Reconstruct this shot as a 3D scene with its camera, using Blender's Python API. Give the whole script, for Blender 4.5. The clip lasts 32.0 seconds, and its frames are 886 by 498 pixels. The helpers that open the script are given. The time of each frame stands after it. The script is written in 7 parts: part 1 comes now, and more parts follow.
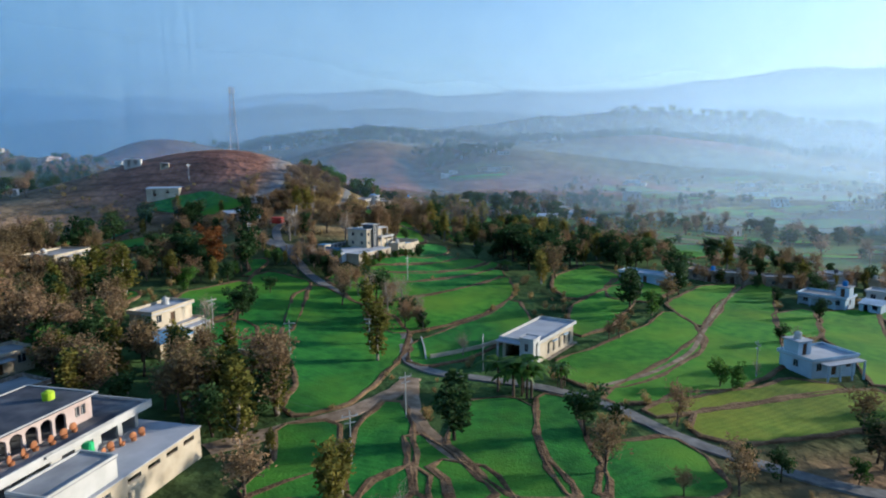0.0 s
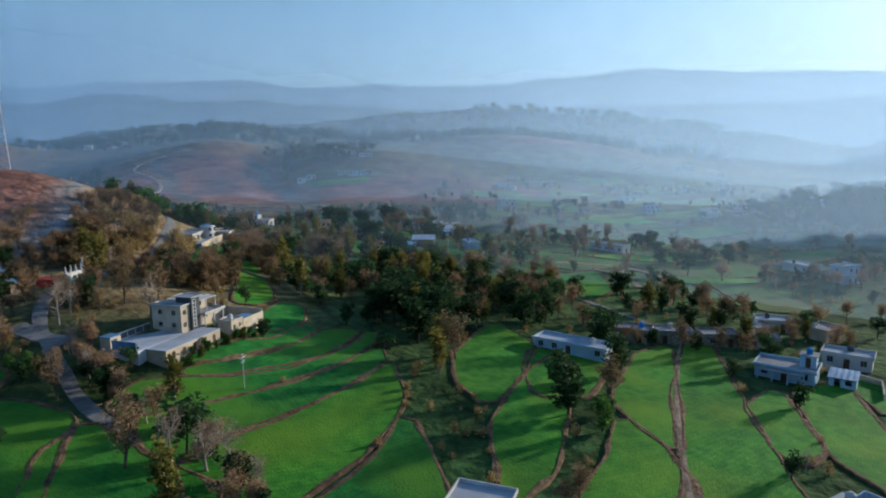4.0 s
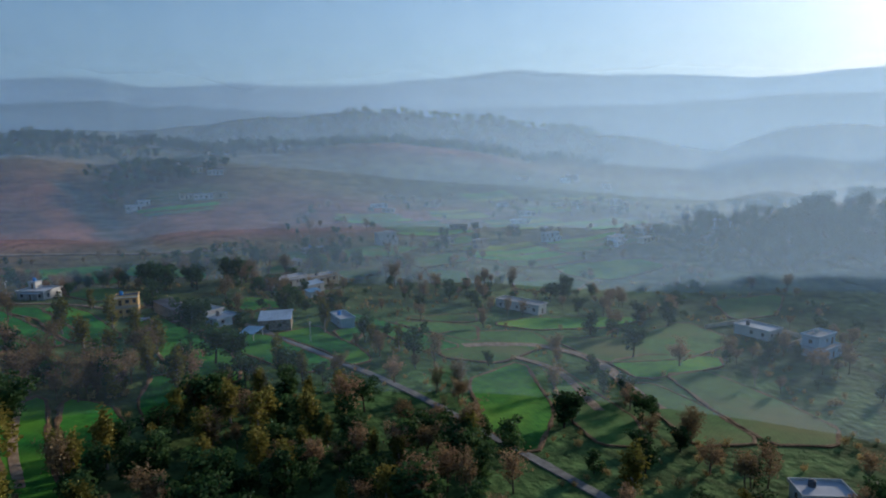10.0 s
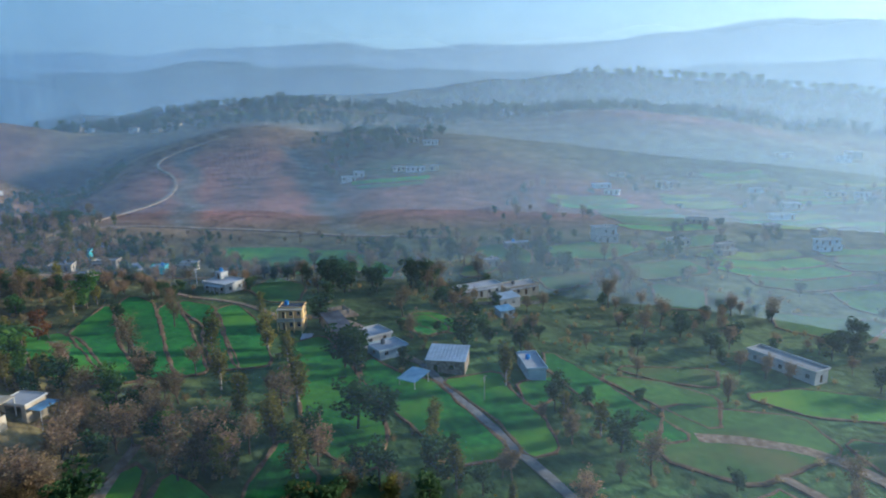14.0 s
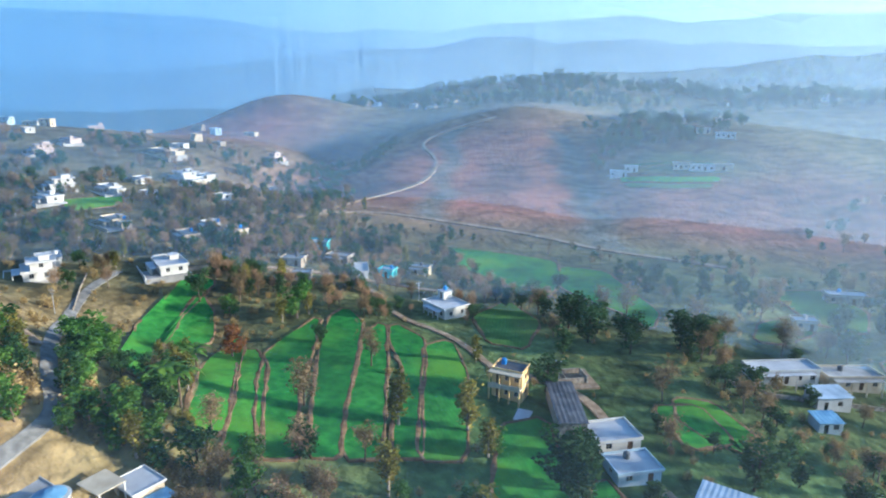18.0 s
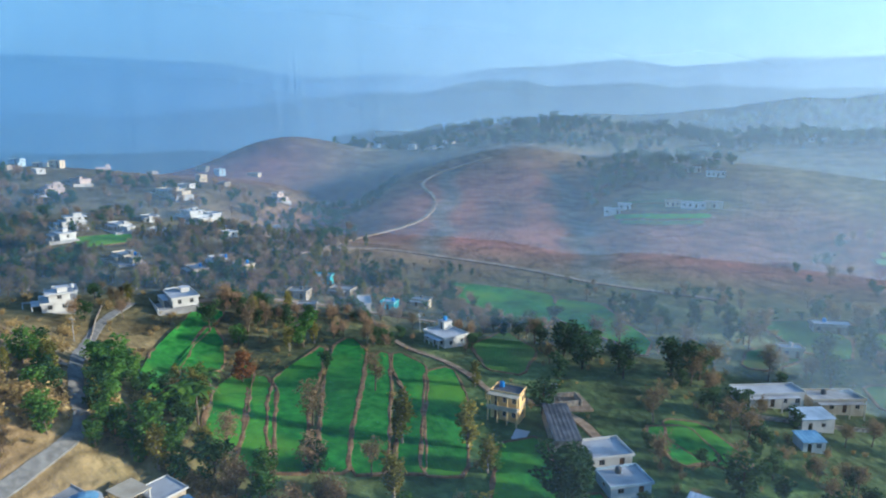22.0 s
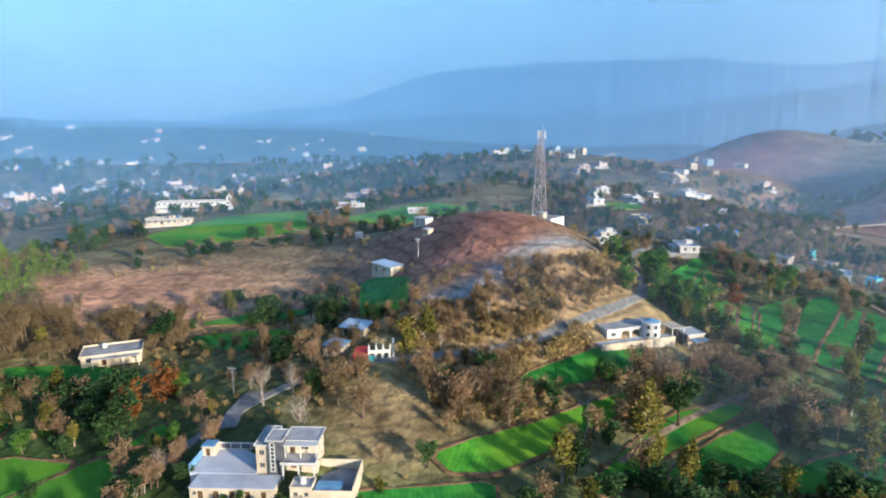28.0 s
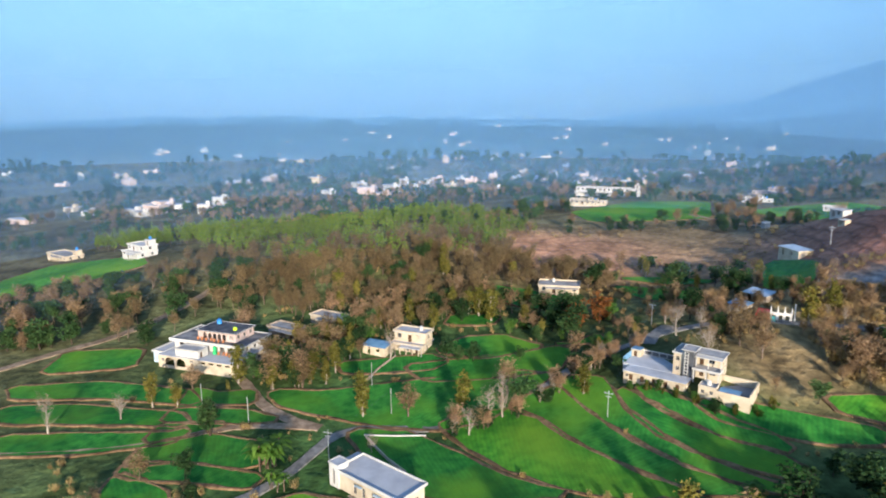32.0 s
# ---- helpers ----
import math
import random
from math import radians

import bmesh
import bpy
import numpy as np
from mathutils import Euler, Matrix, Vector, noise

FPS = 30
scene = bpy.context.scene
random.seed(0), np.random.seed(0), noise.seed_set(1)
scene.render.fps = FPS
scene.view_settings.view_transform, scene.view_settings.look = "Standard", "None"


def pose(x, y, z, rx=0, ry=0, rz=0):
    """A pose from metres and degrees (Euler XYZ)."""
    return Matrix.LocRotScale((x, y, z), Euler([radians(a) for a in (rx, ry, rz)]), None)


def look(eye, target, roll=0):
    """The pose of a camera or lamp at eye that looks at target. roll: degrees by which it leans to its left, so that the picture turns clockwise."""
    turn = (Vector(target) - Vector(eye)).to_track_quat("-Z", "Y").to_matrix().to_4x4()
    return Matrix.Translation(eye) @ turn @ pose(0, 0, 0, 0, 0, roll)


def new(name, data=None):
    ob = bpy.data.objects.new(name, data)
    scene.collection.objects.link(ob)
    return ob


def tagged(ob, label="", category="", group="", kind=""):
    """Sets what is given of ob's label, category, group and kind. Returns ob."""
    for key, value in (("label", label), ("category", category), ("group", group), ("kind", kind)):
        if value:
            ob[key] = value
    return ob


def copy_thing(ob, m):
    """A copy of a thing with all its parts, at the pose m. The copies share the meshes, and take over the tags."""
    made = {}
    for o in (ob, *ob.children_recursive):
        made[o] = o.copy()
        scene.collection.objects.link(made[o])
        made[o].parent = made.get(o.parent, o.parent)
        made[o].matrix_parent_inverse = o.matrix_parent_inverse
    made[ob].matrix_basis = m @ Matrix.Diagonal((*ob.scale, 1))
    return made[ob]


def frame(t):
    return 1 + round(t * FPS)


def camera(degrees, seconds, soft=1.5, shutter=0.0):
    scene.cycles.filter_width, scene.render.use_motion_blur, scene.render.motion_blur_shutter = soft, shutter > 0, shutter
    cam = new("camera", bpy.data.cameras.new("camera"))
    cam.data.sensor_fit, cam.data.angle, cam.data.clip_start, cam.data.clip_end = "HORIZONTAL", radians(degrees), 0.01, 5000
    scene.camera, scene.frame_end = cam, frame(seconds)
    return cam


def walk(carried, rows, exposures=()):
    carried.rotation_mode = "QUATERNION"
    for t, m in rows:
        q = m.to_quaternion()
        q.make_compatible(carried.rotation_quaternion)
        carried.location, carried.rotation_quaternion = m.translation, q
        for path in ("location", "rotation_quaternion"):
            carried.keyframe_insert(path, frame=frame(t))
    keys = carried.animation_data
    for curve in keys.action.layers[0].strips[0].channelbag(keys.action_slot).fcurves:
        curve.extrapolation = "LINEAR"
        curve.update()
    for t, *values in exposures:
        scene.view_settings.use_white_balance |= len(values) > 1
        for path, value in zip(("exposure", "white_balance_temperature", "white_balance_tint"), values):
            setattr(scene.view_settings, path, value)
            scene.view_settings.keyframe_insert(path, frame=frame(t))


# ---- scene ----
cam = camera(70.2, 32.0, soft=2.0)
PATH = [
    (0, (0.99, 1.486, 34.747), (0.987, 3.466, 34.463), -0.6),
    (0.5, (0.923, 7.204, 35.704), (0.939, 9.183, 35.415), -0.6),
    (1, (0.969, 13.11, 36.584), (1.013, 15.088, 36.292), -0.5),
    (1.5, (1.034, 19.246, 37.24), (1.099, 21.224, 36.946), -0.6),
    (2, (1.147, 25.594, 38.102), (1.24, 27.57, 37.807), -0.5),
    (2.5, (1.313, 31.925, 39.423), (1.455, 33.897, 39.124), -0.6),
    (3, (1.733, 38.135, 40.741), (1.989, 40.096, 40.439), -0.6),
    (3.5, (2.184, 44.859, 42.024), (2.543, 46.803, 41.717), -0.6),
    (5.5, (5.058, 69.139, 47.553), (5.67, 71.018, 47.242), -0.9),
    (6, (6.602, 75.658, 48.886), (7.309, 77.502, 48.573), -0.9),
    (6.5, (8.6, 82.073, 49.895), (9.347, 83.901, 49.582), -0.9),
    (7, (10.319, 87.945, 50.596), (11.08, 89.768, 50.282), -0.9),
    (7.5, (11.983, 94.093, 51.519), (12.761, 95.908, 51.205), -0.9),
    (8, (14.433, 99.538, 52.624), (15.221, 101.349, 52.308), -1.0),
    (8.5, (17.334, 105.666, 53.766), (18.123, 107.476, 53.448), -1.1),
    (9, (19.575, 111.109, 54.486), (20.365, 112.919, 54.169), -1.1),
    (9.5, (22.308, 117.465, 55.233), (23.098, 119.275, 54.916), -1.3),
    (10, (24.75, 123.384, 56.184), (25.545, 125.192, 55.866), -1.3),
    (10.5, (27.655, 129.806, 57.304), (28.45, 131.614, 56.987), -1.3),
    (11, (30.112, 135.664, 58.911), (30.886, 137.48, 58.595), -1.3),
    (11.5, (32.792, 141.898, 60.119), (33.539, 143.727, 59.805), -1.4),
    (12, (34.95, 147.294, 61.559), (35.675, 149.131, 61.245), -1.4),
    (12.5, (37.431, 153.015, 63.164), (38.104, 154.871, 62.849), -1.3),
    (13, (40.047, 158.679, 63.906), (40.552, 160.59, 63.596), -1.3),
    (13.5, (41.933, 165.272, 64.19), (42.238, 167.214, 63.826), -1.2),
    (14, (43.739, 171.204, 64.639), (43.855, 173.155, 64.211), -1.1),
    (14.5, (44.788, 177.288, 65.811), (44.703, 179.225, 65.318), -1.1),
    (15, (45.644, 183.378, 66.337), (45.369, 185.298, 65.85), -1.1),
    (15.5, (45.835, 189.853, 66.908), (45.386, 191.741, 66.425), -1.0),
    (17.5, (43.222, 216.34, 68.75), (42.534, 218.152, 68.258), 0.2),
    (18, (41.608, 222.139, 69.234), (40.919, 223.951, 68.74), 0.3),
    (18.5, (39.738, 227.862, 69.546), (39.049, 229.673, 69.052), 0.4),
    (19, (38.362, 231.797, 69.788), (37.672, 233.609, 69.294), 0.4),
    (19.5, (38.06, 232.758, 69.845), (37.37, 234.569, 69.352), 0.4),
    (20, (38.188, 231.061, 69.558), (37.504, 232.876, 69.07), 0.5),
    (20.5, (39.041, 227.682, 69.379), (38.361, 229.499, 68.893), 0.5),
    (21, (40.705, 223.544, 69.314), (40.022, 225.371, 68.871), 0.3),
    (21.5, (42.545, 218.753, 68.871), (41.859, 220.594, 68.501), 0.2),
    (22, (44.378, 213.514, 68.822), (43.684, 215.353, 68.453), 0.1),
    (22.5, (46.391, 208.155, 68.607), (45.687, 209.99, 68.236), -0.0),
    (23, (48.471, 202.706, 68.367), (47.76, 204.538, 67.995), -0.2),
    (23.5, (50.612, 196.919, 68.119), (49.836, 198.725, 67.749), -0.2),
    (24, (52.714, 190.742, 68.246), (51.794, 192.479, 67.874), -0.2),
    (24.5, (55.039, 185.451, 67.835), (53.995, 187.117, 67.464), -0.2),
    (25, (57.711, 179.832, 67.654), (56.544, 181.413, 67.282), -0.2),
    (25.5, (59.985, 174.954, 67.25), (58.713, 176.452, 66.88), -0.2),
    (27.5, (75.148, 155.531, 68.173), (73.496, 156.593, 67.792), -0.4),
    (28, (79.7, 151.604, 67.552), (77.972, 152.536, 67.171), -0.3),
    (28.5, (83.814, 147.817, 67.27), (82.026, 148.629, 66.89), -0.4),
    (29, (88.815, 144.634, 67.091), (86.97, 145.304, 66.711), -0.3),
    (29.5, (93.644, 141.851, 66.735), (91.755, 142.39, 66.355), -0.4),
    (30, (98.979, 138.886, 66.608), (97.055, 139.28, 66.228), -0.2),
    (30.5, (103.764, 136.963, 66.413), (101.817, 137.213, 66.032), -0.3),
    (31, (108.89, 135.351, 66.031), (106.928, 135.442, 65.651), -0.3),
    (31.5, (113.652, 134.221, 66.039), (111.69, 134.164, 65.655), -0.3),
    (32, (118.667, 132.629, 65.33), (116.714, 132.424, 64.953), -0.3),
]
LIGHTING = [(0.0, 1.05, 5600, 9), (3.5, 0.75, 5600, 9), (6.0, 0.45, 5750, 12), (9.0, 0.4, 5750, 12), (12.5, 0.15, 5700, 12), (13.5, 0.6, 5550, 8), (14.5, 1.3, 5450, 6), (15.5, 1.6, 5450, 6), (17.5, 1.85, 5450, 6), (20.5, 1.8, 5450, 6), (22.0, 1.4, 5400, 5), (24.0, 1.45, 5500, 5), (27.5, 1.6, 5800, 10), (32.0, 1.55, 6000, 13)]
walk(cam, [(t, look(eye, target, roll)) for t, eye, target, roll in PATH], LIGHTING)

# ---------------------------------------------------------------- world, sun, sky
SUN_AZ, SUN_EL = 72.0, 12.0        # degrees to the right of north (+y), above the horizon
world = bpy.data.worlds.new("sky")
scene.world = world
world.use_nodes = True
_n, _l = world.node_tree.nodes, world.node_tree.links
_n.clear()
_sky = _n.new("ShaderNodeTexSky")
_sky.sky_type, _sky.sun_disc = "NISHITA", False
_sky.sun_elevation, _sky.sun_rotation = radians(SUN_EL), radians(SUN_AZ)
_sky.altitude, _sky.air_density, _sky.dust_density, _sky.ozone_density = 600, 1.3, 1.8, 3.8
_bg, _out = _n.new("ShaderNodeBackground"), _n.new("ShaderNodeOutputWorld")
_bg.inputs["Strength"].default_value = 0.11
_l.new(_sky.outputs[0], _bg.inputs[0])
_l.new(_bg.outputs[0], _out.inputs[0])
_sd = bpy.data.lights.new("sun", "SUN")
_sd.energy, _sd.angle, _sd.color = 3.2, radians(3.0), (1.0, 0.84, 0.62)
sun = new("sun", _sd)
_a, _e = radians(SUN_AZ), radians(SUN_EL)
sun.matrix_world = look((300, 100, 300), (300 - math.sin(_a) * math.cos(_e), 100 - math.cos(_a) * math.cos(_e), 300 - math.sin(_e)))

# ---------------------------------------------------------------- materials
def material(name, c1, c2, scale=1.0, rough=0.85, bump=0.2, fine=8.0, big=0.06, wear=0.25, metal=0.0, per_object=0.0, per_island=0.0):
    """Two-colour noise at a small scale, broad stains at a large one, fine relief."""
    m = bpy.data.materials.new(name)
    m.use_nodes = True
    n, l = m.node_tree.nodes, m.node_tree.links
    b = n["Principled BSDF"]
    b.inputs["Roughness"].default_value, b.inputs["Metallic"].default_value = rough, metal
    b.inputs["Specular IOR Level"].default_value = 0.5 if metal or rough < 0.3 else 0.12
    geo = n.new("ShaderNodeNewGeometry")
    small, large = n.new("ShaderNodeTexNoise"), n.new("ShaderNodeTexNoise")
    small.inputs["Scale"].default_value, small.inputs["Detail"].default_value = scale, 6
    large.inputs["Scale"].default_value, large.inputs["Detail"].default_value = big, 4
    for t in (small, large):
        l.new(geo.outputs["Position"], t.inputs["Vector"])
    ramp = n.new("ShaderNodeValToRGB")
    ramp.color_ramp.elements[0].position, ramp.color_ramp.elements[1].position = 0.36, 0.66
    ramp.color_ramp.elements[0].color, ramp.color_ramp.elements[1].color = (*c1, 1), (*c2, 1)
    l.new(small.outputs["Fac"], ramp.inputs["Fac"])
    rng = n.new("ShaderNodeMapRange")
    rng.inputs["From Min"].default_value, rng.inputs["From Max"].default_value = 0.3, 0.7
    rng.inputs["To Min"].default_value, rng.inputs["To Max"].default_value = 1 - wear, 1 + wear
    l.new(large.outputs["Fac"], rng.inputs["Value"])
    hue = n.new("ShaderNodeHueSaturation")
    l.new(ramp.outputs["Color"], hue.inputs["Color"])
    l.new(rng.outputs["Result"], hue.inputs["Value"])
    out = hue.outputs["Color"]
    for amount, node, socket in ((per_object, "ShaderNodeObjectInfo", "Random"), (per_island, "ShaderNodeNewGeometry", "Random Per Island")):
        if amount:
            src, r2, h2 = n.new(node), n.new("ShaderNodeMapRange"), n.new("ShaderNodeHueSaturation")
            r2.inputs["To Min"].default_value, r2.inputs["To Max"].default_value = 1 - amount, 1 + amount
            r3 = n.new("ShaderNodeMapRange")
            r3.inputs["To Min"].default_value, r3.inputs["To Max"].default_value = 0.5 + 0.035 * amount, 0.5 - 0.05 * amount
            l.new(src.outputs[socket], r2.inputs["Value"])
            l.new(src.outputs[socket], r3.inputs["Value"])
            l.new(out, h2.inputs["Color"])
            l.new(r2.outputs["Result"], h2.inputs["Value"])
            l.new(r3.outputs["Result"], h2.inputs["Hue"])
            out = h2.outputs["Color"]
    l.new(out, b.inputs["Base Color"])
    if bump:
        tex, bp = n.new("ShaderNodeTexNoise"), n.new("ShaderNodeBump")
        tex.inputs["Scale"].default_value, tex.inputs["Detail"].default_value = fine, 5
        bp.inputs["Strength"].default_value, bp.inputs["Distance"].default_value = bump, 0.6 / fine
        l.new(geo.outputs["Position"], tex.inputs["Vector"])
        l.new(tex.outputs["Fac"], bp.inputs["Height"])
        l.new(bp.outputs["Normal"], b.inputs["Normal"])
    return m


def cover_material():
    """Open ground: the soil map of the land, broken up by scrub, stones and gullies at several sizes."""
    m = bpy.data.materials.new("open_ground")
    m.use_nodes = True
    n, l = m.node_tree.nodes, m.node_tree.links
    b = n["Principled BSDF"]
    b.inputs["Roughness"].default_value = 0.95
    b.inputs["Specular IOR Level"].default_value = 0.05
    geo, att = n.new("ShaderNodeNewGeometry"), n.new("ShaderNodeVertexColor")
    att.layer_name = "cover"
    out = att.outputs["Color"]
    for scale, lo, hi, f0, f1 in ((0.013, 0.7, 1.3, 0.35, 0.65), (0.07, 0.7, 1.28, 0.35, 0.65), (0.45, 0.72, 1.25, 0.35, 0.68)):
        tex, rng, hue = n.new("ShaderNodeTexNoise"), n.new("ShaderNodeMapRange"), n.new("ShaderNodeHueSaturation")
        tex.inputs["Scale"].default_value, tex.inputs["Detail"].default_value = scale, 8
        rng.inputs["From Min"].default_value, rng.inputs["From Max"].default_value = f0, f1
        rng.inputs["To Min"].default_value, rng.inputs["To Max"].default_value = lo, hi
        l.new(geo.outputs["Position"], tex.inputs["Vector"])
        l.new(tex.outputs["Fac"], rng.inputs["Value"])
        l.new(rng.outputs["Result"], hue.inputs["Value"])
        l.new(out, hue.inputs["Color"])
        out = hue.outputs["Color"]
    # old cultivation terraces: thin contour steps on the slopes
    wob, sep, add, wave, rng, hue = (n.new("ShaderNode" + k) for k in ("TexNoise", "SeparateXYZ", "Math", "Math", "MapRange", "HueSaturation"))
    wob.inputs["Scale"].default_value, wob.inputs["Detail"].default_value = 0.025, 4
    l.new(geo.outputs["Position"], wob.inputs["Vector"])
    l.new(geo.outputs["Position"], sep.inputs[0])
    add.operation, add.inputs[1].default_value = "MULTIPLY_ADD", 14.0
    l.new(wob.outputs["Fac"], add.inputs[0])
    l.new(sep.outputs["Z"], add.inputs[2])
    wave.operation, wave.inputs[1].default_value = "PINGPONG", 1.3
    l.new(add.outputs[0], wave.inputs[0])
    rng.inputs["From Min"].default_value, rng.inputs["From Max"].default_value = 0.0, 0.5
    rng.inputs["To Min"].default_value, rng.inputs["To Max"].default_value = 0.62, 1.05
    l.new(wave.outputs[0], rng.inputs["Value"])
    l.new(rng.outputs["Result"], hue.inputs["Value"])
    l.new(out, hue.inputs["Color"])
    l.new(hue.outputs["Color"], b.inputs["Base Color"])
    tex, bp = n.new("ShaderNodeTexNoise"), n.new("ShaderNodeBump")
    tex.inputs["Scale"].default_value, tex.inputs["Detail"].default_value = 0.35, 9
    bp.inputs["Strength"].default_value, bp.inputs["Distance"].default_value = 0.7, 1.6
    l.new(geo.outputs["Position"], tex.inputs["Vector"])
    l.new(tex.outputs["Fac"], bp.inputs["Height"])
    l.new(bp.outputs["Normal"], b.inputs["Normal"])
    return m


def haze_shell_material(name, density, top, blue, thicker):
    """Haze stand-in sheet: lets most light through and scatters the rest, mostly forwards."""
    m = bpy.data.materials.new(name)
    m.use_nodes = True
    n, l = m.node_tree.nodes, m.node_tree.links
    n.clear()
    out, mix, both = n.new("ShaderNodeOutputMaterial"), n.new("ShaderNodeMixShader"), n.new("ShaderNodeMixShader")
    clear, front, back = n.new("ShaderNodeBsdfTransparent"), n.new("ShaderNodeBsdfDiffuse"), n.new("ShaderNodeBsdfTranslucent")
    # haze blue is put into the colour: deeper front-lit, paler back-lit
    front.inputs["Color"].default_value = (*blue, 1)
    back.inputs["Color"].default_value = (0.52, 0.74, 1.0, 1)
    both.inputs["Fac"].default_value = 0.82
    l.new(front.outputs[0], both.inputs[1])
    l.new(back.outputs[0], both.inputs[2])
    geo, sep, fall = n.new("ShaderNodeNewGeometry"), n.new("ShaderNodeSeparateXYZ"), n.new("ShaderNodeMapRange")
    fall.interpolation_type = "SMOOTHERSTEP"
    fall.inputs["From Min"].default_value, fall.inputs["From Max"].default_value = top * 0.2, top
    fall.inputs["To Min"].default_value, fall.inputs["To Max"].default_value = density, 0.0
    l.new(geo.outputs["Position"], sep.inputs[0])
    # in the west the stand-in haze reaches higher, toning the low sky
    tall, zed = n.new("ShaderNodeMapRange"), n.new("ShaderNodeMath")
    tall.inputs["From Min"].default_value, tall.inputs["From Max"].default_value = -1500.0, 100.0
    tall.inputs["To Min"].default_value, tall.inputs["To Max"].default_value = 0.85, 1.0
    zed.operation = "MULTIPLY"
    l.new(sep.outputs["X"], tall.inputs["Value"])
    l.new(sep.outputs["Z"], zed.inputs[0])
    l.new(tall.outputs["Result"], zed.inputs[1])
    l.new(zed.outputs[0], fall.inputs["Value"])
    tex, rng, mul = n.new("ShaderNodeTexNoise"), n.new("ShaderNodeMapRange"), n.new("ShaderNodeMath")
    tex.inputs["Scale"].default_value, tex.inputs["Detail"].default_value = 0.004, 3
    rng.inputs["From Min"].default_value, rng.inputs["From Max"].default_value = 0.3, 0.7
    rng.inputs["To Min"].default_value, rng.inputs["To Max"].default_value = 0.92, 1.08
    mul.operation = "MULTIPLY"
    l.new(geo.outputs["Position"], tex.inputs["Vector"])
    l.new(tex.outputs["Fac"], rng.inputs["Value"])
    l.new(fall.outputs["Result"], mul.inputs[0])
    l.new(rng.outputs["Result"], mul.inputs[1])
    # denser to the east, tuned to the brighter haze on the sun side
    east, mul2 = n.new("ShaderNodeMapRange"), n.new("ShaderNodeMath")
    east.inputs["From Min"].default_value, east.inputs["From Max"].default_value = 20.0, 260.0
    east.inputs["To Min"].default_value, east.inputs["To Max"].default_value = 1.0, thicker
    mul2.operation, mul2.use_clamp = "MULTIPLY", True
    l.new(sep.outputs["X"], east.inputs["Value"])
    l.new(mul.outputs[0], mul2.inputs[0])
    # and denser to the west, to veil the far plain and mountains
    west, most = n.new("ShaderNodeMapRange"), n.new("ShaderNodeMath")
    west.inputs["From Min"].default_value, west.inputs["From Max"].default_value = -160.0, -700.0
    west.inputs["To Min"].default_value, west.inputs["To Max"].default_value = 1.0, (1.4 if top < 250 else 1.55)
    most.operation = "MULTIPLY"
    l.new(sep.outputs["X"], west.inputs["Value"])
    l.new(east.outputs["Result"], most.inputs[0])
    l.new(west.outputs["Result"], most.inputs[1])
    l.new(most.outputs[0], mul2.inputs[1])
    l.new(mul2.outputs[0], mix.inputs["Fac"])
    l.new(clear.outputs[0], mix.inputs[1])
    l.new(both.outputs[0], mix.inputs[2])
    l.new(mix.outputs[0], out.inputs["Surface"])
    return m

# ---------------------------------------------------------------- the lie of the land
# rounded hills and hollows: x, y, height, radius
VILLAGE_HILLS = [
    (-81, 268, 27.2, 55), (178, 244, -7.1, 130), (-156, 95, 12.5, 55), (-38, 183, 4.6, 35), (-133, 262, 6.1, 35),
    (103, 59, -4.8, 85), (-32, 442, -6.5, 55), (103, 372, -4.0, 35), (-70, 324, -9.0, 35), (-102, 214, -6.0, 35),
    (-7, 120, -2.4, 35), (214, 198, -3.4, 35), (-23, 262, -3.3, 35), (-102, 372, 3.1, 35), (-19, 173, 1.7, 13),
]
WEST_HILLS = [
    (-412, 320, 36.9, 320), (-124, 1040, 68.2, 320), (-356, 786, 35.9, 85), (-520, 230, -24.9, 200), (-408, 536, 19.0, 130),
    (-164, 529, -17.6, 35), (-329, 293, -15.6, 55), (-131, -4, 8.3, 55), (-196, 356, -5.0, 35), (-243, 88, -8.0, 35),
    (-254, 714, -7.7, 55), (-385, 340, -8.2, 35), (-243, 529, 6.1, 35),
]
NORTH_HILLS = [
    (430, 315, 21.0, 125), (290, 860, 48.0, 200), (-88, 748, 23.6, 85), (65, 709, 17.2, 85), (218, 365, -5.9, 85),
    (497, 498, 11.5, 35), (560, 50, 10.2, 200), (256, 671, -9.6, 85), (434, 198, 7.7, 35),
]

# ravines between the red slopes
RAVINES = [(-178, 575, -13, 30), (-200, 630, -17, 34), (-225, 690, -18, 38), (-5, 550, -5, 24), (-14, 600, -8, 26), (-22, 655, -9, 28), (-30, 710, -9, 30), (-78, 575, -4, 20), (-80, 620, -5, 22)]


# crest lines of the ranges behind the valley: degrees to the left of north -> height
FAR_CREST = ((-95, -70, -57, -50, -44, -40, -37, -32, -28, -22, -16, -10, -6.5, -4, 0.5, 3, 5, 9.5, 12, 15.5, 20, 24, 30, 34, 39, 44, 51, 57, 62, 70, 90, 130),
             (330, 370, 365, 350, 392, 406, 400, 442, 425, 408, 394, 392, 415, 402, 388, 428, 437, 410, 394, 395, 354, 366, 344, 356, 402, 412, 398, 382, 345, 190, 70, 40))
BACK_CREST = ((-90, -60, -30, -12, -6, -3, 0, 3, 9, 12, 17, 21, 25, 30, 36, 45, 55, 70, 130), (150, 160, 150, 160, 174, 188, 182, 206, 180, 200, 205, 170, 174, 155, 124, 95, 80, 40, 30))
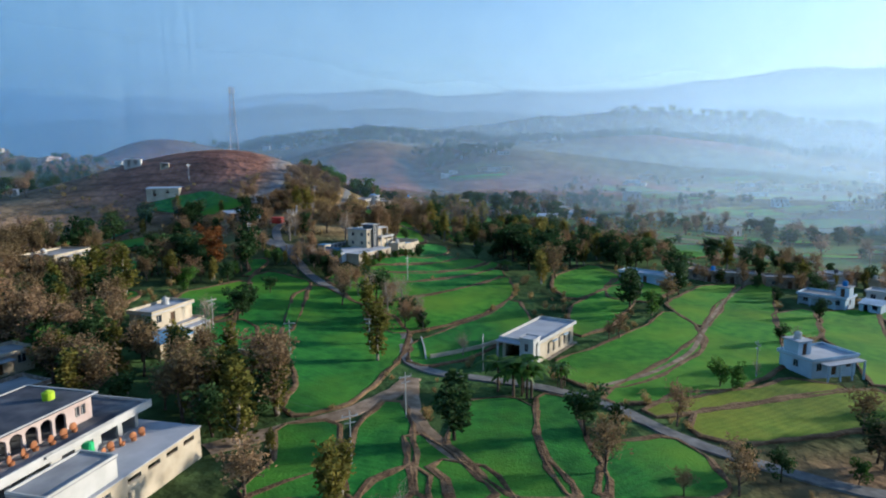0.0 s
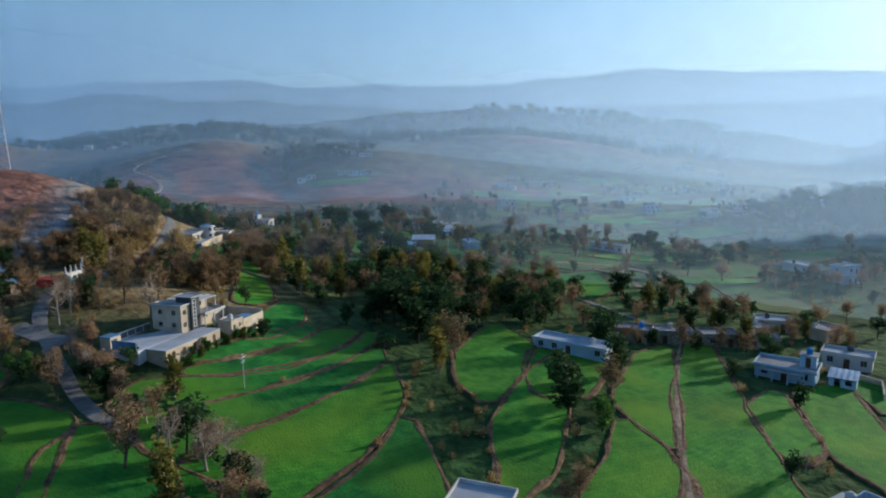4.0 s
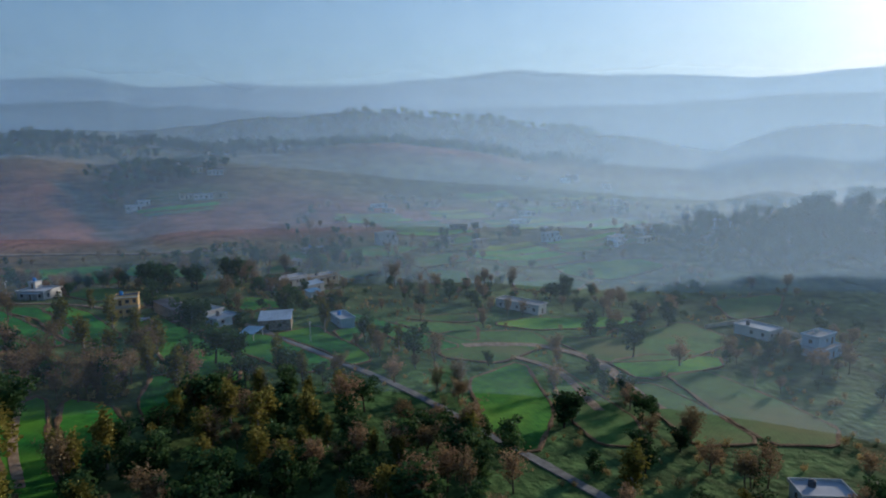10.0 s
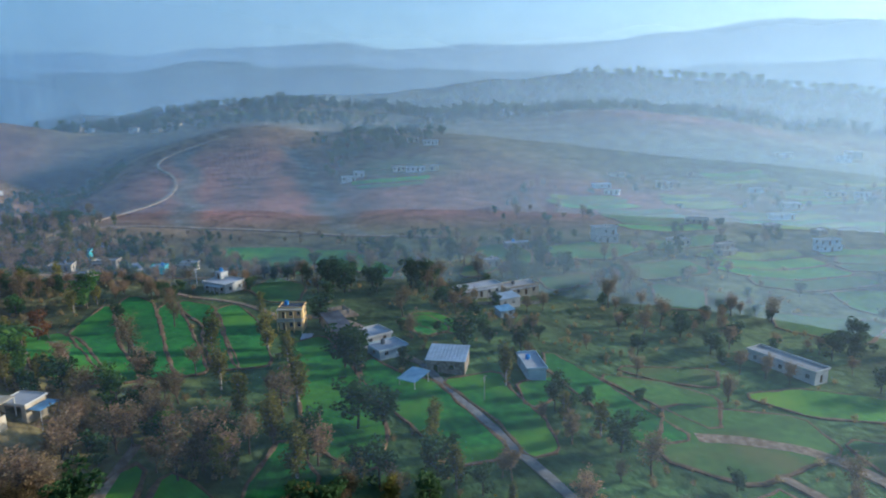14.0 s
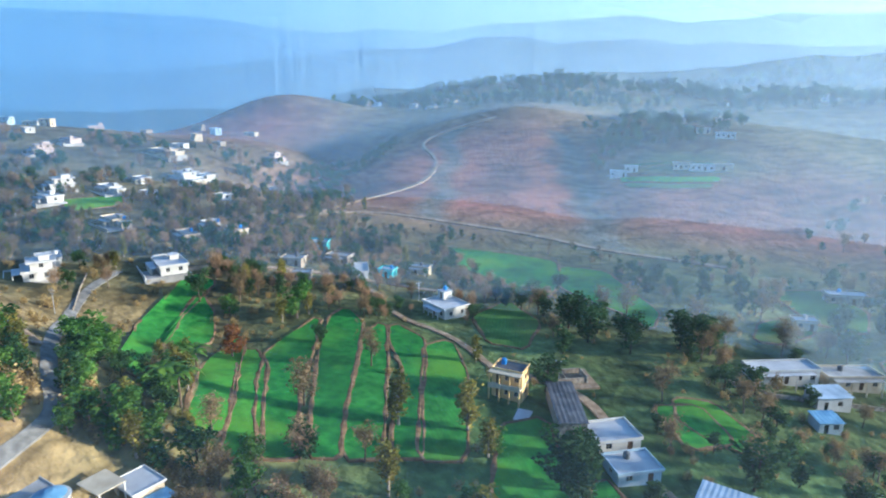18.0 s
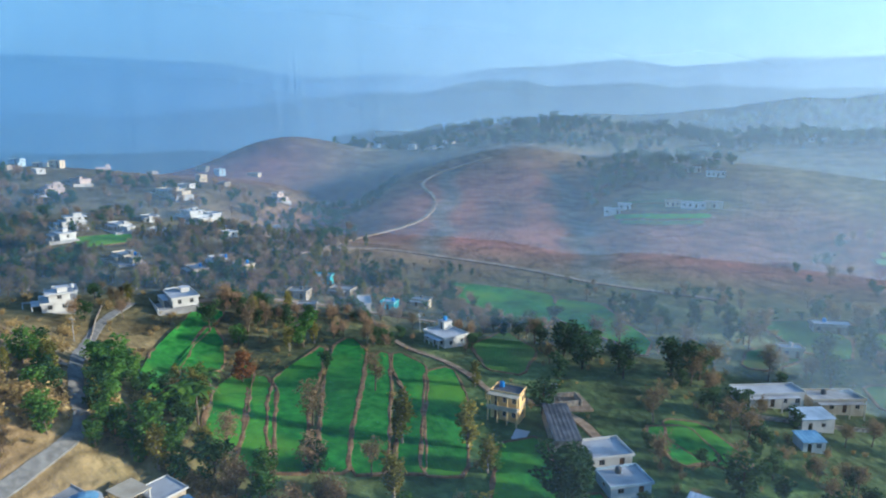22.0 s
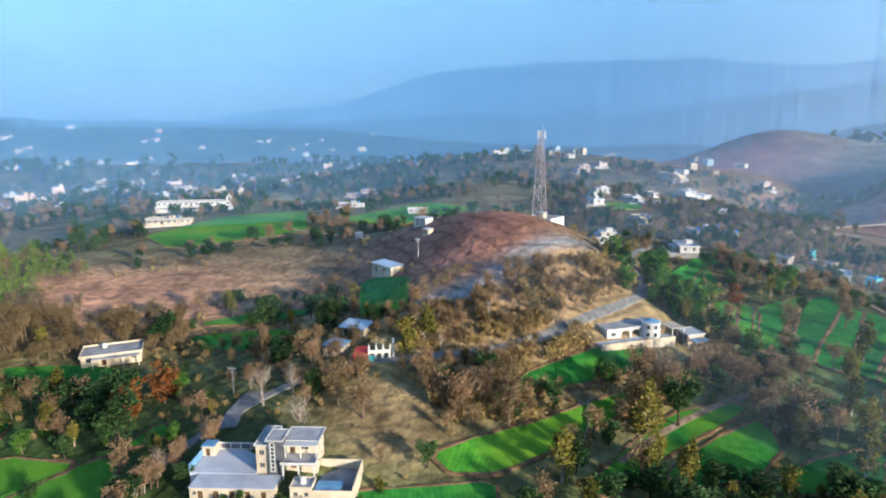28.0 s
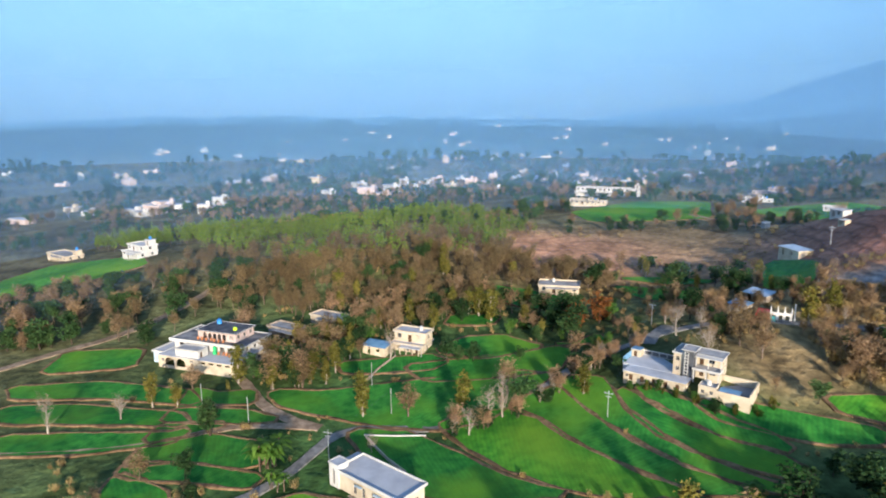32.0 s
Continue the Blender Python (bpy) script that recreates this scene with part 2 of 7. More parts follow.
WOOD_CREST = ((-85, -70, -57, -53, -49, -45, -41, -36, -32, -27, -22, -18, -14, -10, -6, -2, 2, 6, 10, 16, 24, 40), (40, 70, 78, 74, 36, 52, 70, 80, 92, 106, 118, 124, 118, 112, 98, 86, 80, 70, 58, 44, 60, 10))


def ridge(r, crest, near, far, height):
    """A range whose near slope and far slope fall off over their own widths."""
    w = np.where(r < crest, near, far)
    return height * np.exp(-np.abs((r - crest) / w) ** 2.0)


def ground_z(x, y):
    """Height of the land at plan points (numpy arrays or numbers)."""
    x, y = np.asarray(x, float), np.asarray(y, float)
    z = np.zeros(np.broadcast(x, y).shape)
    for hx, hy, h, rad in VILLAGE_HILLS + WEST_HILLS + NORTH_HILLS + RAVINES:
        z = z + h * np.exp(-((x - hx) ** 2 + (y - hy) ** 2) / (0.98 * rad * rad))
    r, az = np.hypot(x, y - 150), np.arctan2(-x, y - 150)          # az: to the left of north
    d = np.degrees(az)
    bend = 0.5 * np.sin(3.1 * az + 0.7) + 0.3 * np.sin(7.3 * az + 2.0) + 0.2 * np.sin(17 * az + 1.0)
    fine = 0.5 * np.sin(29 * az + 0.004 * r) + 0.35 * np.sin(53 * az - 0.003 * r + 1) + 0.25 * np.sin(97 * az + 0.3)
    spur = np.sin(41 * az + 0.9 * np.sin(11 * az)) + 0.6 * np.sin(73 * az + 1.3)      # side valleys that run down the slopes
    z = z + ridge(r, 3500 + 150 * bend, 800, 900, np.interp(d, *FAR_CREST) + 5 * fine) * (1 - 0.07 * np.clip(spur, -1, 1.5) * np.clip((3400 - r) / 500, 0, 1))
    z = z + ridge(r, 2150 + 120 * np.sin(5 * az + 1), 400, 380, np.interp(d, *BACK_CREST) + 5 * fine) * (1 - 0.10 * np.clip(spur, -1, 1.5) * np.clip((2080 - r) / 250, 0, 1))
    z = z + ridge(r, 1240 + 40 * bend, 250, 260, np.interp(d, *WOOD_CREST) * np.exp(-(np.clip(d - 24, 0, 40) / 14) ** 2) + 3 * fine * (d < 12)) * (1 - 0.10 * np.clip(spur, -1, 1.5) * np.clip((1200 - r) / 160, 0, 1))
    z = z + ridge(r, 1750, 620, 420, 78) / (1 + np.exp(-(d - 62) / 6)) / (1 + np.exp((d - 150) / 8))
    return z

# ---------------------------------------------------------------- building helpers
def mesh_of(name, verts, faces, mat_, smooth=False):
    me = bpy.data.meshes.new(name)
    me.from_pydata(verts, [], faces)
    me.materials.append(mat_)
    if smooth:
        me.polygons.foreach_set("use_smooth", [True] * len(me.polygons))
    me.update()
    return me


def part(name, bm, mat_, parent, label="", at=None):
    """Links a bmesh (or mesh) as one object under a thing or part."""
    if isinstance(bm, bpy.types.Mesh):
        me = bm
    else:
        me = bpy.data.meshes.new(name)
        bm.to_mesh(me)
        bm.free()
        me.materials.append(mat_)
    ob = new(name, me)
    ob.parent = parent
    if at is not None:
        ob.matrix_basis = at
    return tagged(ob, label)


def axis(lo, hi, mid0, mid1, step, grow):
    v = list(np.arange(mid0, mid1 + 0.1, step))
    s = step
    while v[-1] < hi:
        s *= grow
        v.append(v[-1] + s)
    s = step
    while v[0] > lo:
        s *= grow
        v.insert(0, v[0] - s)
    return np.array(v)


GX, GY = axis(-4700, 4700, -330, 260, 5.0, 1.055), axis(-4300, 4700, -40, 720, 5.0, 1.055)


def gauss(x, y, cx, cy, rx, ry=None):
    return np.exp(-(((x - cx) / rx) ** 2 + ((y - cy) / (ry or rx)) ** 2))


def build_ground():
    X, Y = np.meshgrid(GX, GY)
    Z = ground_z(X, Y)
    nx, ny = len(GX), len(GY)
    verts = np.stack([X.ravel(), Y.ravel(), Z.ravel()], 1)
    i = (np.arange(ny - 1)[:, None] * nx + np.arange(nx - 1)[None, :]).ravel()
    faces = np.stack([i, i + 1, i + nx + 1, i + nx], 1)
    me = mesh_of("ground", verts.tolist(), faces.tolist(), MAT_GROUND, smooth=True)
    # soil map: dry scrub, red bare slopes, grey gullies, green flats, wooded hills
    scrub, red, grey = np.array((0.16, 0.135, 0.07)), np.array((0.21, 0.085, 0.06)), np.array((0.23, 0.21, 0.18))
    green, wood, straw = np.array((0.075, 0.15, 0.045)), np.array((0.035, 0.05, 0.025)), np.array((0.33, 0.25, 0.12))
    scrub, red, grey, green, wood, straw = (c * 0.85 for c in (scrub, red, grey, green, wood, straw))
    x, y = X.ravel(), Y.ravel()
    col = np.tile(scrub, (len(x), 1))

    def lay(colour, w):
        w = np.clip(w, 0, 1)[:, None]
        return col * (1 - w) + colour * w

    r = np.hypot(x, y - 150)
    col = lay(wood, (r - 900) / 300)
    meadow = np.array((0.028, 0.085, 0.02))
    col = lay(meadow, 0.85 * gauss(x, y, 20, 110, 150, 110))
    col = lay(meadow, 0.8 * gauss(x, y, 50, 270, 120, 110))
    col = lay(green, 0.65 * gauss(x, y, -55, 105, 50, 50))
    col = lay(green, 0.6 * gauss(x, y, 0, 330, 80, 60))
    col = lay(green, 0.8 * gauss(x, y, 170, 250, 130, 170))
    col = lay(green, 0.8 * gauss(x, y, 40, 480, 160, 50))
    col = lay(green, 0.6 * gauss(x, y, 330, 620, 160, 120))
    col = lay(red * 1.15, 1.6 * gauss(x, y, -80, 600, 110, 110))
    col = lay(red * 1.15, 1.5 * gauss(x, y, 110, 570, 130, 75))
    col = lay(red, 1.2 * gauss(x, y, -350, 700, 90, 90))
    col = lay(red, 1.2 * gauss(x, y, 330, 830, 120, 60))
    col = lay(straw * 0.9, 1.2 * gauss(x, y, -85, 322, 26, 34))
    col = lay(straw * 0.35 + red * 0.3, 1.4 * gauss(x, y, 55, 66, 22, 9))
    col = lay(straw, 1.3 * gauss(x, y, -42, 245, 38, 50))
    pink = red * 1.35 + straw * 0.5
    col = lay(pink, 1.3 * gauss(x, y, -135, 170, 34, 60))
    col = lay(straw * 0.95 + red * 0.2, 0.8 * gauss(x, y, -150, 215, 40, 30))
    col = lay(red * 1.1 + straw * 0.12, 1.4 * gauss(x, y, -98, 250, 46, 34))
    col = lay(straw * 0.8 + red * 0.4, 1.2 * np.clip(1 - np.abs(x + 57) / 6, 0, 1) * (y > 245) * (y < 292))
    slab_x = -63 + 3 * np.sin(y / 9.0)
    col = lay(np.array((0.19, 0.19, 0.19)), 1.2 * np.clip(1 - np.abs(x - slab_x) / 5.5, 0, 1) * np.clip((y - 216) / 8, 0, 1) * np.clip((284 - y) / 8, 0, 1))
    col = lay(straw * 0.75 + red * 0.12, 1.5 * gauss(x, y, -27, 196, 15, 13))
    col = lay(green * 0.9, 0.9 * gauss(x, y, 38, 642, 42, 26))
    col = lay(wood, 0.7 * gauss(x, y, 20, 700, 50, 22))
    gully = np.clip(1 - np.abs(x - np.interp(y, (480, 530, 615, 690), (-62, -78, -106, -128)) + 4 * np.sin(y / 13)) / 11, 0, 1) * (y > 485) * (y < 700)
    gully += np.clip(1 - np.abs(x - np.interp(y, (478, 540, 600, 660, 700), (18, 2, -12, -29, -45)) + 4 * np.sin(y / 11)) / 12, 0, 1) * (y > 478) * (y < 710)
    col = lay(np.array((0.105, 0.11, 0.095)), np.clip(gully * 1.3, 0, 0.8))
    att = me.color_attributes.new("cover", "FLOAT_COLOR", "POINT")
    att.data.foreach_set("color", np.concatenate([col, np.ones((len(x), 1))], 1).ravel().astype(np.float32))
    return tagged(new("ground", me), "hilly dry grass and red earth ground of a farming valley", "ground", kind="structure")


MAT_GROUND = cover_material()
ground = build_ground()


def build_haze_shell(radius, density, top, tint, thicker):
    # added sheet for haze; narrow upright folds even out the sunlight on every side
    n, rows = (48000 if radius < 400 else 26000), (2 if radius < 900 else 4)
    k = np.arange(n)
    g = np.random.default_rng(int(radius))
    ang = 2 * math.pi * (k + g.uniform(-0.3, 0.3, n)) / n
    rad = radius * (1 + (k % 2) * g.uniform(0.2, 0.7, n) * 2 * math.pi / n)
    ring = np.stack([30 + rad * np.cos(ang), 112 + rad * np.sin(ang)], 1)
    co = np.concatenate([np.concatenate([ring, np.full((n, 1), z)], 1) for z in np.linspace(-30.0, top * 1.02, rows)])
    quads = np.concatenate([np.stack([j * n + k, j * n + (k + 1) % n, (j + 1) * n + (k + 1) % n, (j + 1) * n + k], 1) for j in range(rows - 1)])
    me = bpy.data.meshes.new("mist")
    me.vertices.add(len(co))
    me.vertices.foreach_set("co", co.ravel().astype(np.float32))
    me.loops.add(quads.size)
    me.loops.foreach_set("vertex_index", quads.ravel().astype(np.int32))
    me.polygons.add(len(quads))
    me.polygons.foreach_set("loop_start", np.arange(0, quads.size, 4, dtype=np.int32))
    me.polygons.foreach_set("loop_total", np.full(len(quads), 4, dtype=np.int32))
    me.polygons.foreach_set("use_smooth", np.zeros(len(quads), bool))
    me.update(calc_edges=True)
    me.materials.append(haze_shell_material("mist", density, top, tint, thicker))
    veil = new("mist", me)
    veil.visible_shadow = False        # shadow off, so the stand-in haze does not dim the ground
    return tagged(veil, "pale blue folded shell standing in for haze over the valley", "mist", "mist over the valley", "stuff")


# nested shells imitate distance haze: radius, density, top, eastward factor
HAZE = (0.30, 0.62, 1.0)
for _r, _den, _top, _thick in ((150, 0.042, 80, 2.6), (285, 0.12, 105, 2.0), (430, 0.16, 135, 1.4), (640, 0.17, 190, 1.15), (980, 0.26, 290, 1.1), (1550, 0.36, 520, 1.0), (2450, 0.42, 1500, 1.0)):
    build_haze_shell(_r, _den, _top, HAZE, _thick)


# ---------------------------------------------------------------- roads and fields
from mathutils.geometry import delaunay_2d_cdt

def crop_material(name, c1, c2, ripe):
    """Sown crop: fine leaf noise, faint drill rows, yellower patches."""
    m = material(name, c1, c2, 0.5, 0.85, 0.5, 3.0, 0.06, 0.32, per_object=0.16)
    n, l = m.node_tree.nodes, m.node_tree.links
    b = n["Principled BSDF"]
    src = b.inputs["Base Color"].links[0].from_socket
    geo, info, turn, wave, ang = (n.new("ShaderNode" + k) for k in ("NewGeometry", "ObjectInfo", "VectorRotate", "TexWave", "Math"))
    ang.operation, ang.inputs[1].default_value = "MULTIPLY", 3.1
    l.new(info.outputs["Random"], ang.inputs[0])
    turn.rotation_type = "Z_AXIS"
    l.new(geo.outputs["Position"], turn.inputs["Vector"])
    l.new(ang.outputs[0], turn.inputs["Angle"])
    l.new(turn.outputs[0], wave.inputs["Vector"])
    wave.inputs["Scale"].default_value, wave.inputs["Distortion"].default_value, wave.inputs["Detail"].default_value, wave.inputs["Detail Scale"].default_value = 0.33, 4.0, 3, 0.6
    rng, hue = n.new("ShaderNodeMapRange"), n.new("ShaderNodeHueSaturation")
    rng.inputs["To Min"].default_value, rng.inputs["To Max"].default_value = 0.9, 1.07
    l.new(wave.outputs["Fac"], rng.inputs["Value"])
    l.new(rng.outputs["Result"], hue.inputs["Value"])
    l.new(src, hue.inputs["Color"])
    pat, lim, mix = n.new("ShaderNodeTexNoise"), n.new("ShaderNodeMapRange"), n.new("ShaderNodeMix")
    pat.inputs["Scale"].default_value, pat.inputs["Detail"].default_value = 0.045, 5
    lim.inputs["From Min"].default_value, lim.inputs["From Max"].default_value = 0.47, 0.68
    lim.inputs["To Max"].default_value = 0.85
    mix.data_type = "RGBA"
    l.new(geo.outputs["Position"], pat.inputs["Vector"])
    l.new(pat.outputs["Fac"], lim.inputs["Value"])
    l.new(lim.outputs["Result"], mix.inputs["Factor"])
    l.new(hue.outputs["Color"], mix.inputs["A"])
    mix.inputs["B"].default_value = (*ripe, 1)
    l.new(mix.outputs["Result"], b.inputs["Base Color"])
    return m


CROPS = {
    "lush": (crop_material("young_wheat", (0.012, 0.10, 0.016), (0.033, 0.18, 0.023), (0.11, 0.25, 0.017)), "dense emerald green young wheat field with earth banks"),
    "bright": (crop_material("bright_wheat", (0.028, 0.15, 0.013), (0.07, 0.235, 0.018), (0.15, 0.275, 0.018)), "bright green wheat field with brown earth banks"),
    "mustard": (crop_material("mustard_crop", (0.10, 0.16, 0.0128), (0.17, 0.22, 0.0192), (0.21, 0.21, 0.0192)), "yellow-green mustard field beside the lane"),
    "pale": (crop_material("sparse_crop", (0.0384, 0.109, 0.0192), (0.064, 0.147, 0.0288), (0.122, 0.128, 0.0384)), "pale thin green crop field on the valley floor"),
}
MAT_BANK = material("dry_bank", (0.105, 0.064, 0.035), (0.20, 0.128, 0.07), 0.9, 0.95, 0.8, 2.0, 0.15, 0.4)
MAT_ROAD = material("worn_road", (0.13, 0.127, 0.12), (0.21, 0.203, 0.19), 0.8, 0.9, 0.3, 4.0, 0.1, 0.2)
MAT_DIRT = material("dirt_track", (0.165, 0.116, 0.075), (0.3, 0.225, 0.158), 0.7, 0.95, 0.5, 3.0, 0.12, 0.3)
FIELDS_AT, LANES_AT = [], []


def chaikin(pts, closed, times=2, cut=0.25):
    for _ in range(times):
        out, n = [], len(pts)
        for i in range(n if closed else n - 1):
            (ax, ay), (bx, by) = pts[i], pts[(i + 1) % n]
            out += [((1 - cut) * ax + cut * bx, (1 - cut) * ay + cut * by), (cut * ax + (1 - cut) * bx, cut * ay + (1 - cut) * by)]
        pts = out if closed else [pts[0]] + out + [pts[-1]]
    return pts


def grown(poly, by):
    """The outline moved outwards, up to the neighbours' banks."""
    n = len(poly)
    turn = sum(poly[i - 1][0] * poly[i][1] - poly[i][0] * poly[i - 1][1] for i in range(n))
    s = 1 if turn > 0 else -1
    out = []
    for i in range(n):
        (ax, ay), (bx, by2), (cx, cy) = poly[i - 1], poly[i], poly[(i + 1) % n]
        d = Vector((cx - ax, cy - ay))
        d = d.normalized() if d.length > 1e-6 else Vector((1, 0))
        out.append((bx + s * d.y * by, by2 - s * d.x * by))
    return out


def within(poly, x, y):
    c = np.zeros(np.shape(x), bool)
    for (x1, y1), (x2, y2) in zip(poly, poly[1:] + poly[:1]):
        if y1 != y2:
            c ^= ((y1 > y) != (y2 > y)) & (x < (x2 - x1) * (y - y1) / (y2 - y1) + x1)
    return c


def ribbon(name, pts, width, rise, mat_, crown=0.0, rough_edge=0.0, closed=False):
    """A strip of road, track or bank that follows the land, with sides that go into it."""
    rnd = random.Random(len(pts) * 7 + int(pts[0][0]))
    fine = []
    n = len(pts)
    for i in range(n if closed else n - 1):
        a, b = Vector(pts[i]), Vector(pts[(i + 1) % n])
        k = max(1, int((b - a).length / 2.5))
        fine += [a.lerp(b, j / k) for j in range(k)]
    if not closed:
        fine.append(Vector(pts[-1]))
    m = len(fine)
    rows = []
    for i, p in enumerate(fine):
        d = (fine[(i + 1) % m] - fine[i - 1]) if closed or 0 < i < m - 1 else (fine[1] - fine[0] if i == 0 else fine[-1] - fine[-2])
        d = d.normalized() if d.length > 1e-6 else Vector((1, 0))
        s = Vector((-d.y, d.x))
        wl, wr = (width / 2 * (1 + rough_edge * rnd.uniform(-1, 1)) for _ in range(2))
        rows.append([p - s * (wl + 0.15), p - s * wl, p, p + s * wr, p + s * (wr + 0.15)])
    xy = np.array([[tuple(q) for q in r] for r in rows])
    z = ground_z(xy[..., 0], xy[..., 1]) + rise
    z[:, 2] += crown
    if crown:
        z[:, 1:4] += np.array([[rnd.uniform(-0.1, 0.12) * min(1, crown * 2) for _ in range(3)] for _ in rows])
    z[:, 0] -= rise + 0.4
    z[:, 4] -= rise + 0.4
    verts = [(xy[i, j, 0], xy[i, j, 1], z[i, j]) for i in range(m) for j in range(5)]
    faces = []
    for i in range(m if closed else m - 1):
        a, b = i * 5, ((i + 1) % m) * 5
        faces += [(a + j, a + j + 1, b + j + 1, b + j) for j in range(4)]
    return mesh_of(name, verts, faces, mat_)


def lane(pts, width, mat_, name, label, rise=0.22):
    pts = chaikin(pts, False)
    LANES_AT.append((np.array(pts), width))
    return tagged(new(name, ribbon(name, pts, width, rise, mat_, 0.03, 0.12)), label, name.split("_")[-1], kind="structure")


def field(poly, crop):
    mat_, label = CROPS[crop]
    poly = grown(chaikin(poly, True, 1, 0.08), 1.1)
    FIELDS_AT.append(poly)
    p = np.array(poly)
    lo, hi = p.min(0), p.max(0)
    step = max(3.5, math.sqrt((hi[0] - lo[0]) * (hi[1] - lo[1])) / 26)
    gx, gy = np.meshgrid(np.arange(lo[0], hi[0], step), np.arange(lo[1], hi[1], step))
    ok = within(poly, gx, gy)
    pts = [Vector(q) for q in poly] + [Vector((a, b)) for a, b in zip(gx[ok], gy[ok])]
    n = len(poly)
    vs, _, fs, *_ = delaunay_2d_cdt(pts, [], [list(range(n))], 1, 0.01)
    v = np.array([tuple(q) for q in vs])
    z = ground_z(v[:, 0], v[:, 1]) + 0.22 + 0.006 * (len(FIELDS_AT) % 12)
    thing = tagged(new("crop_field"), label, "field", "terraced fields")
    thing.location = (float(p[:, 0].mean()), float(p[:, 1].mean()), 0)
    off = Vector(thing.location)
    faces = []
    for f in fs:
        a, b, c = (v[i] for i in f[:3])
        faces.append(tuple(f) if (b[0] - a[0]) * (c[1] - a[1]) - (b[1] - a[1]) * (c[0] - a[0]) > 0 else tuple(reversed(f)))
    me = mesh_of("crop", [(q[0] - off.x, q[1] - off.y, w) for q, w in zip(v, z)], faces, mat_, smooth=True)
    part("crop", me, mat_, thing)
    bank = ribbon("bank", poly, 0.75, 0.28, MAT_BANK, 0.07, 0.8, closed=True)
    bank.transform(Matrix.Translation(-off))
    part("bank", bank, MAT_BANK, thing, "brown earth bank with dry grass")
    return thing


lane([(-108, 352), (-103, 336), (-84, 315), (-62, 296), (-50, 286), (-43, 282), (-40, 274), (-38, 256), (-37, 241), (-38, 228), (-44, 210), (-51, 196), (-46, 177), (-38, 162), (-32, 151), (-27, 145), (-20, 138), (-13, 132), (-8, 125), (-6, 115), (-6, 104), (-2, 96.5), (5, 94.5), (13, 92), (20, 88), (25, 83), (29, 76), (34, 71), (40, 67), (48, 63), (70, 58), (100, 40)], 2.3, MAT_ROAD, "village_road", "narrow grey village road winding between fields")
lane([(47, 319), (53, 303), (59, 291), (63, 281), (67, 273), (73, 258), (77, 243), (80, 230), (86, 205), (90, 180)], 2.2, MAT_ROAD, "valley_road", "pale straight lane past the valley houses")
lane([(-4, 93), (-6, 86), (-11, 78), (-18, 72), (-25, 66)], 2.6, MAT_DIRT, "farm_track", "dusty brown farm track to the terrace house")
lane([(-4, 92), (-3.7, 84), (-3, 77), (0, 70), (5, 62), (9, 50), (12, 32), (14, 5)], 2.2, MAT_DIRT, "field_track", "dusty brown field track with wheel ruts")
lane([(-112, 468), (-112, 511), (-101, 557), (-113, 625), (-146, 664), (-143, 690), (-101, 715)], 2.2, MAT_DIRT, "hill_path", "pale winding earth path up the red hill", 0.5)
lane([(-118, 436), (-112, 466), (-93, 485), (-64, 491), (-30, 493), (-5, 487), (15, 478), (60, 470)], 2.6, MAT_DIRT, "valley_path", "pale earth path along the foot of the hill", 0.5)
lane([(23, 91), (34, 98), (45, 110), (50, 119), (60, 137), (76, 162), (88, 178)], 0.9, MAT_DIRT, "foot_path", "narrow trodden foot path between wheat fields", 0.3)
lane([(-38, 168), (-44, 171), (-49, 176)], 3.6, MAT_ROAD, "drive", "concrete drive up to the grey house")
lane([(1, 231), (-3, 247), (-5, 263), (-5, 276)], 1.5, MAT_DIRT, "foot_path", "narrow trodden foot path along a terrace edge", 0.3)
lane([(-26, -1), (-38, 7), (-49, 17), (-70, 25), (-100, 30)], 3.0, MAT_DIRT, "farm_track", "dusty farm track at the edge of the wood")
lane([(-60, 292), (-85, 300), (-118, 290), (-150, 262), (-185, 240), (-215, 225)], 2.4, MAT_DIRT, "hill_path", "pale stony path along the bare ridge", 0.35)
lane([(-30, 405), (-58, 398), (-80, 385), (-100, 358)], 2.2, MAT_DIRT, "village_lane", "pale earth lane between village houses", 0.3)
lane([(5, 352), (-10, 366), (-30, 372), (-48, 392), (-58, 398)], 1.8, MAT_DIRT, "village_lane", "pale earth lane beside the striped field", 0.3)
lane([(47, 319), (38, 328), (30, 345), (20, 352), (5, 352)], 2.2, MAT_DIRT, "village_lane", "pale earth lane past the courtyard house", 0.3)


# fields: outline in plan, crop
field([(-27,110),(-31,136),(-28,143),(-20,136),(-10,128),(-7,119),(-7,108),(-8,100),(-11,87),(-13,81),(-17,77),(-19,79),(-19,88)], "lush")
field([(-35,107),(-38,120),(-43,146),(-40,149),(-31,145),(-30,134),(-28,113)], "lush")
field([(-52,121),(-53,131),(-44,142),(-40,127),(-44,114)], "lush")
field([(-2,100),(-4,102),(-4,112),(2,121),(12,133),(17,144),(18,119),(12,117),(4,105)], "lush")
field([(-8,119),(-10,121),(-14,134),(-8,140),(-1,145),(5,150),(13,158),(17,166),(17,151),(14,143),(8,133),(0,125)], "bright")
field([(-15,134),(-19,138),(-22,144),(-18,146),(-8,151),(2,157),(9,164),(16,174),(16,166),(11,160),(3,151),(-3,145),(-10,141)], "lush")
field([(-24,146),(-26,148),(-24,154),(-17,156),(-9,158),(0,163),(8,170),(14,179),(16,185),(15,178),(9,167),(-1,159),(-10,152)], "lush")
field([(-18,158),(-15,160),(-7,166),(1,173),(6,183),(10,186),(12,184),(9,177),(4,169),(-2,163),(-10,159)], "lush")
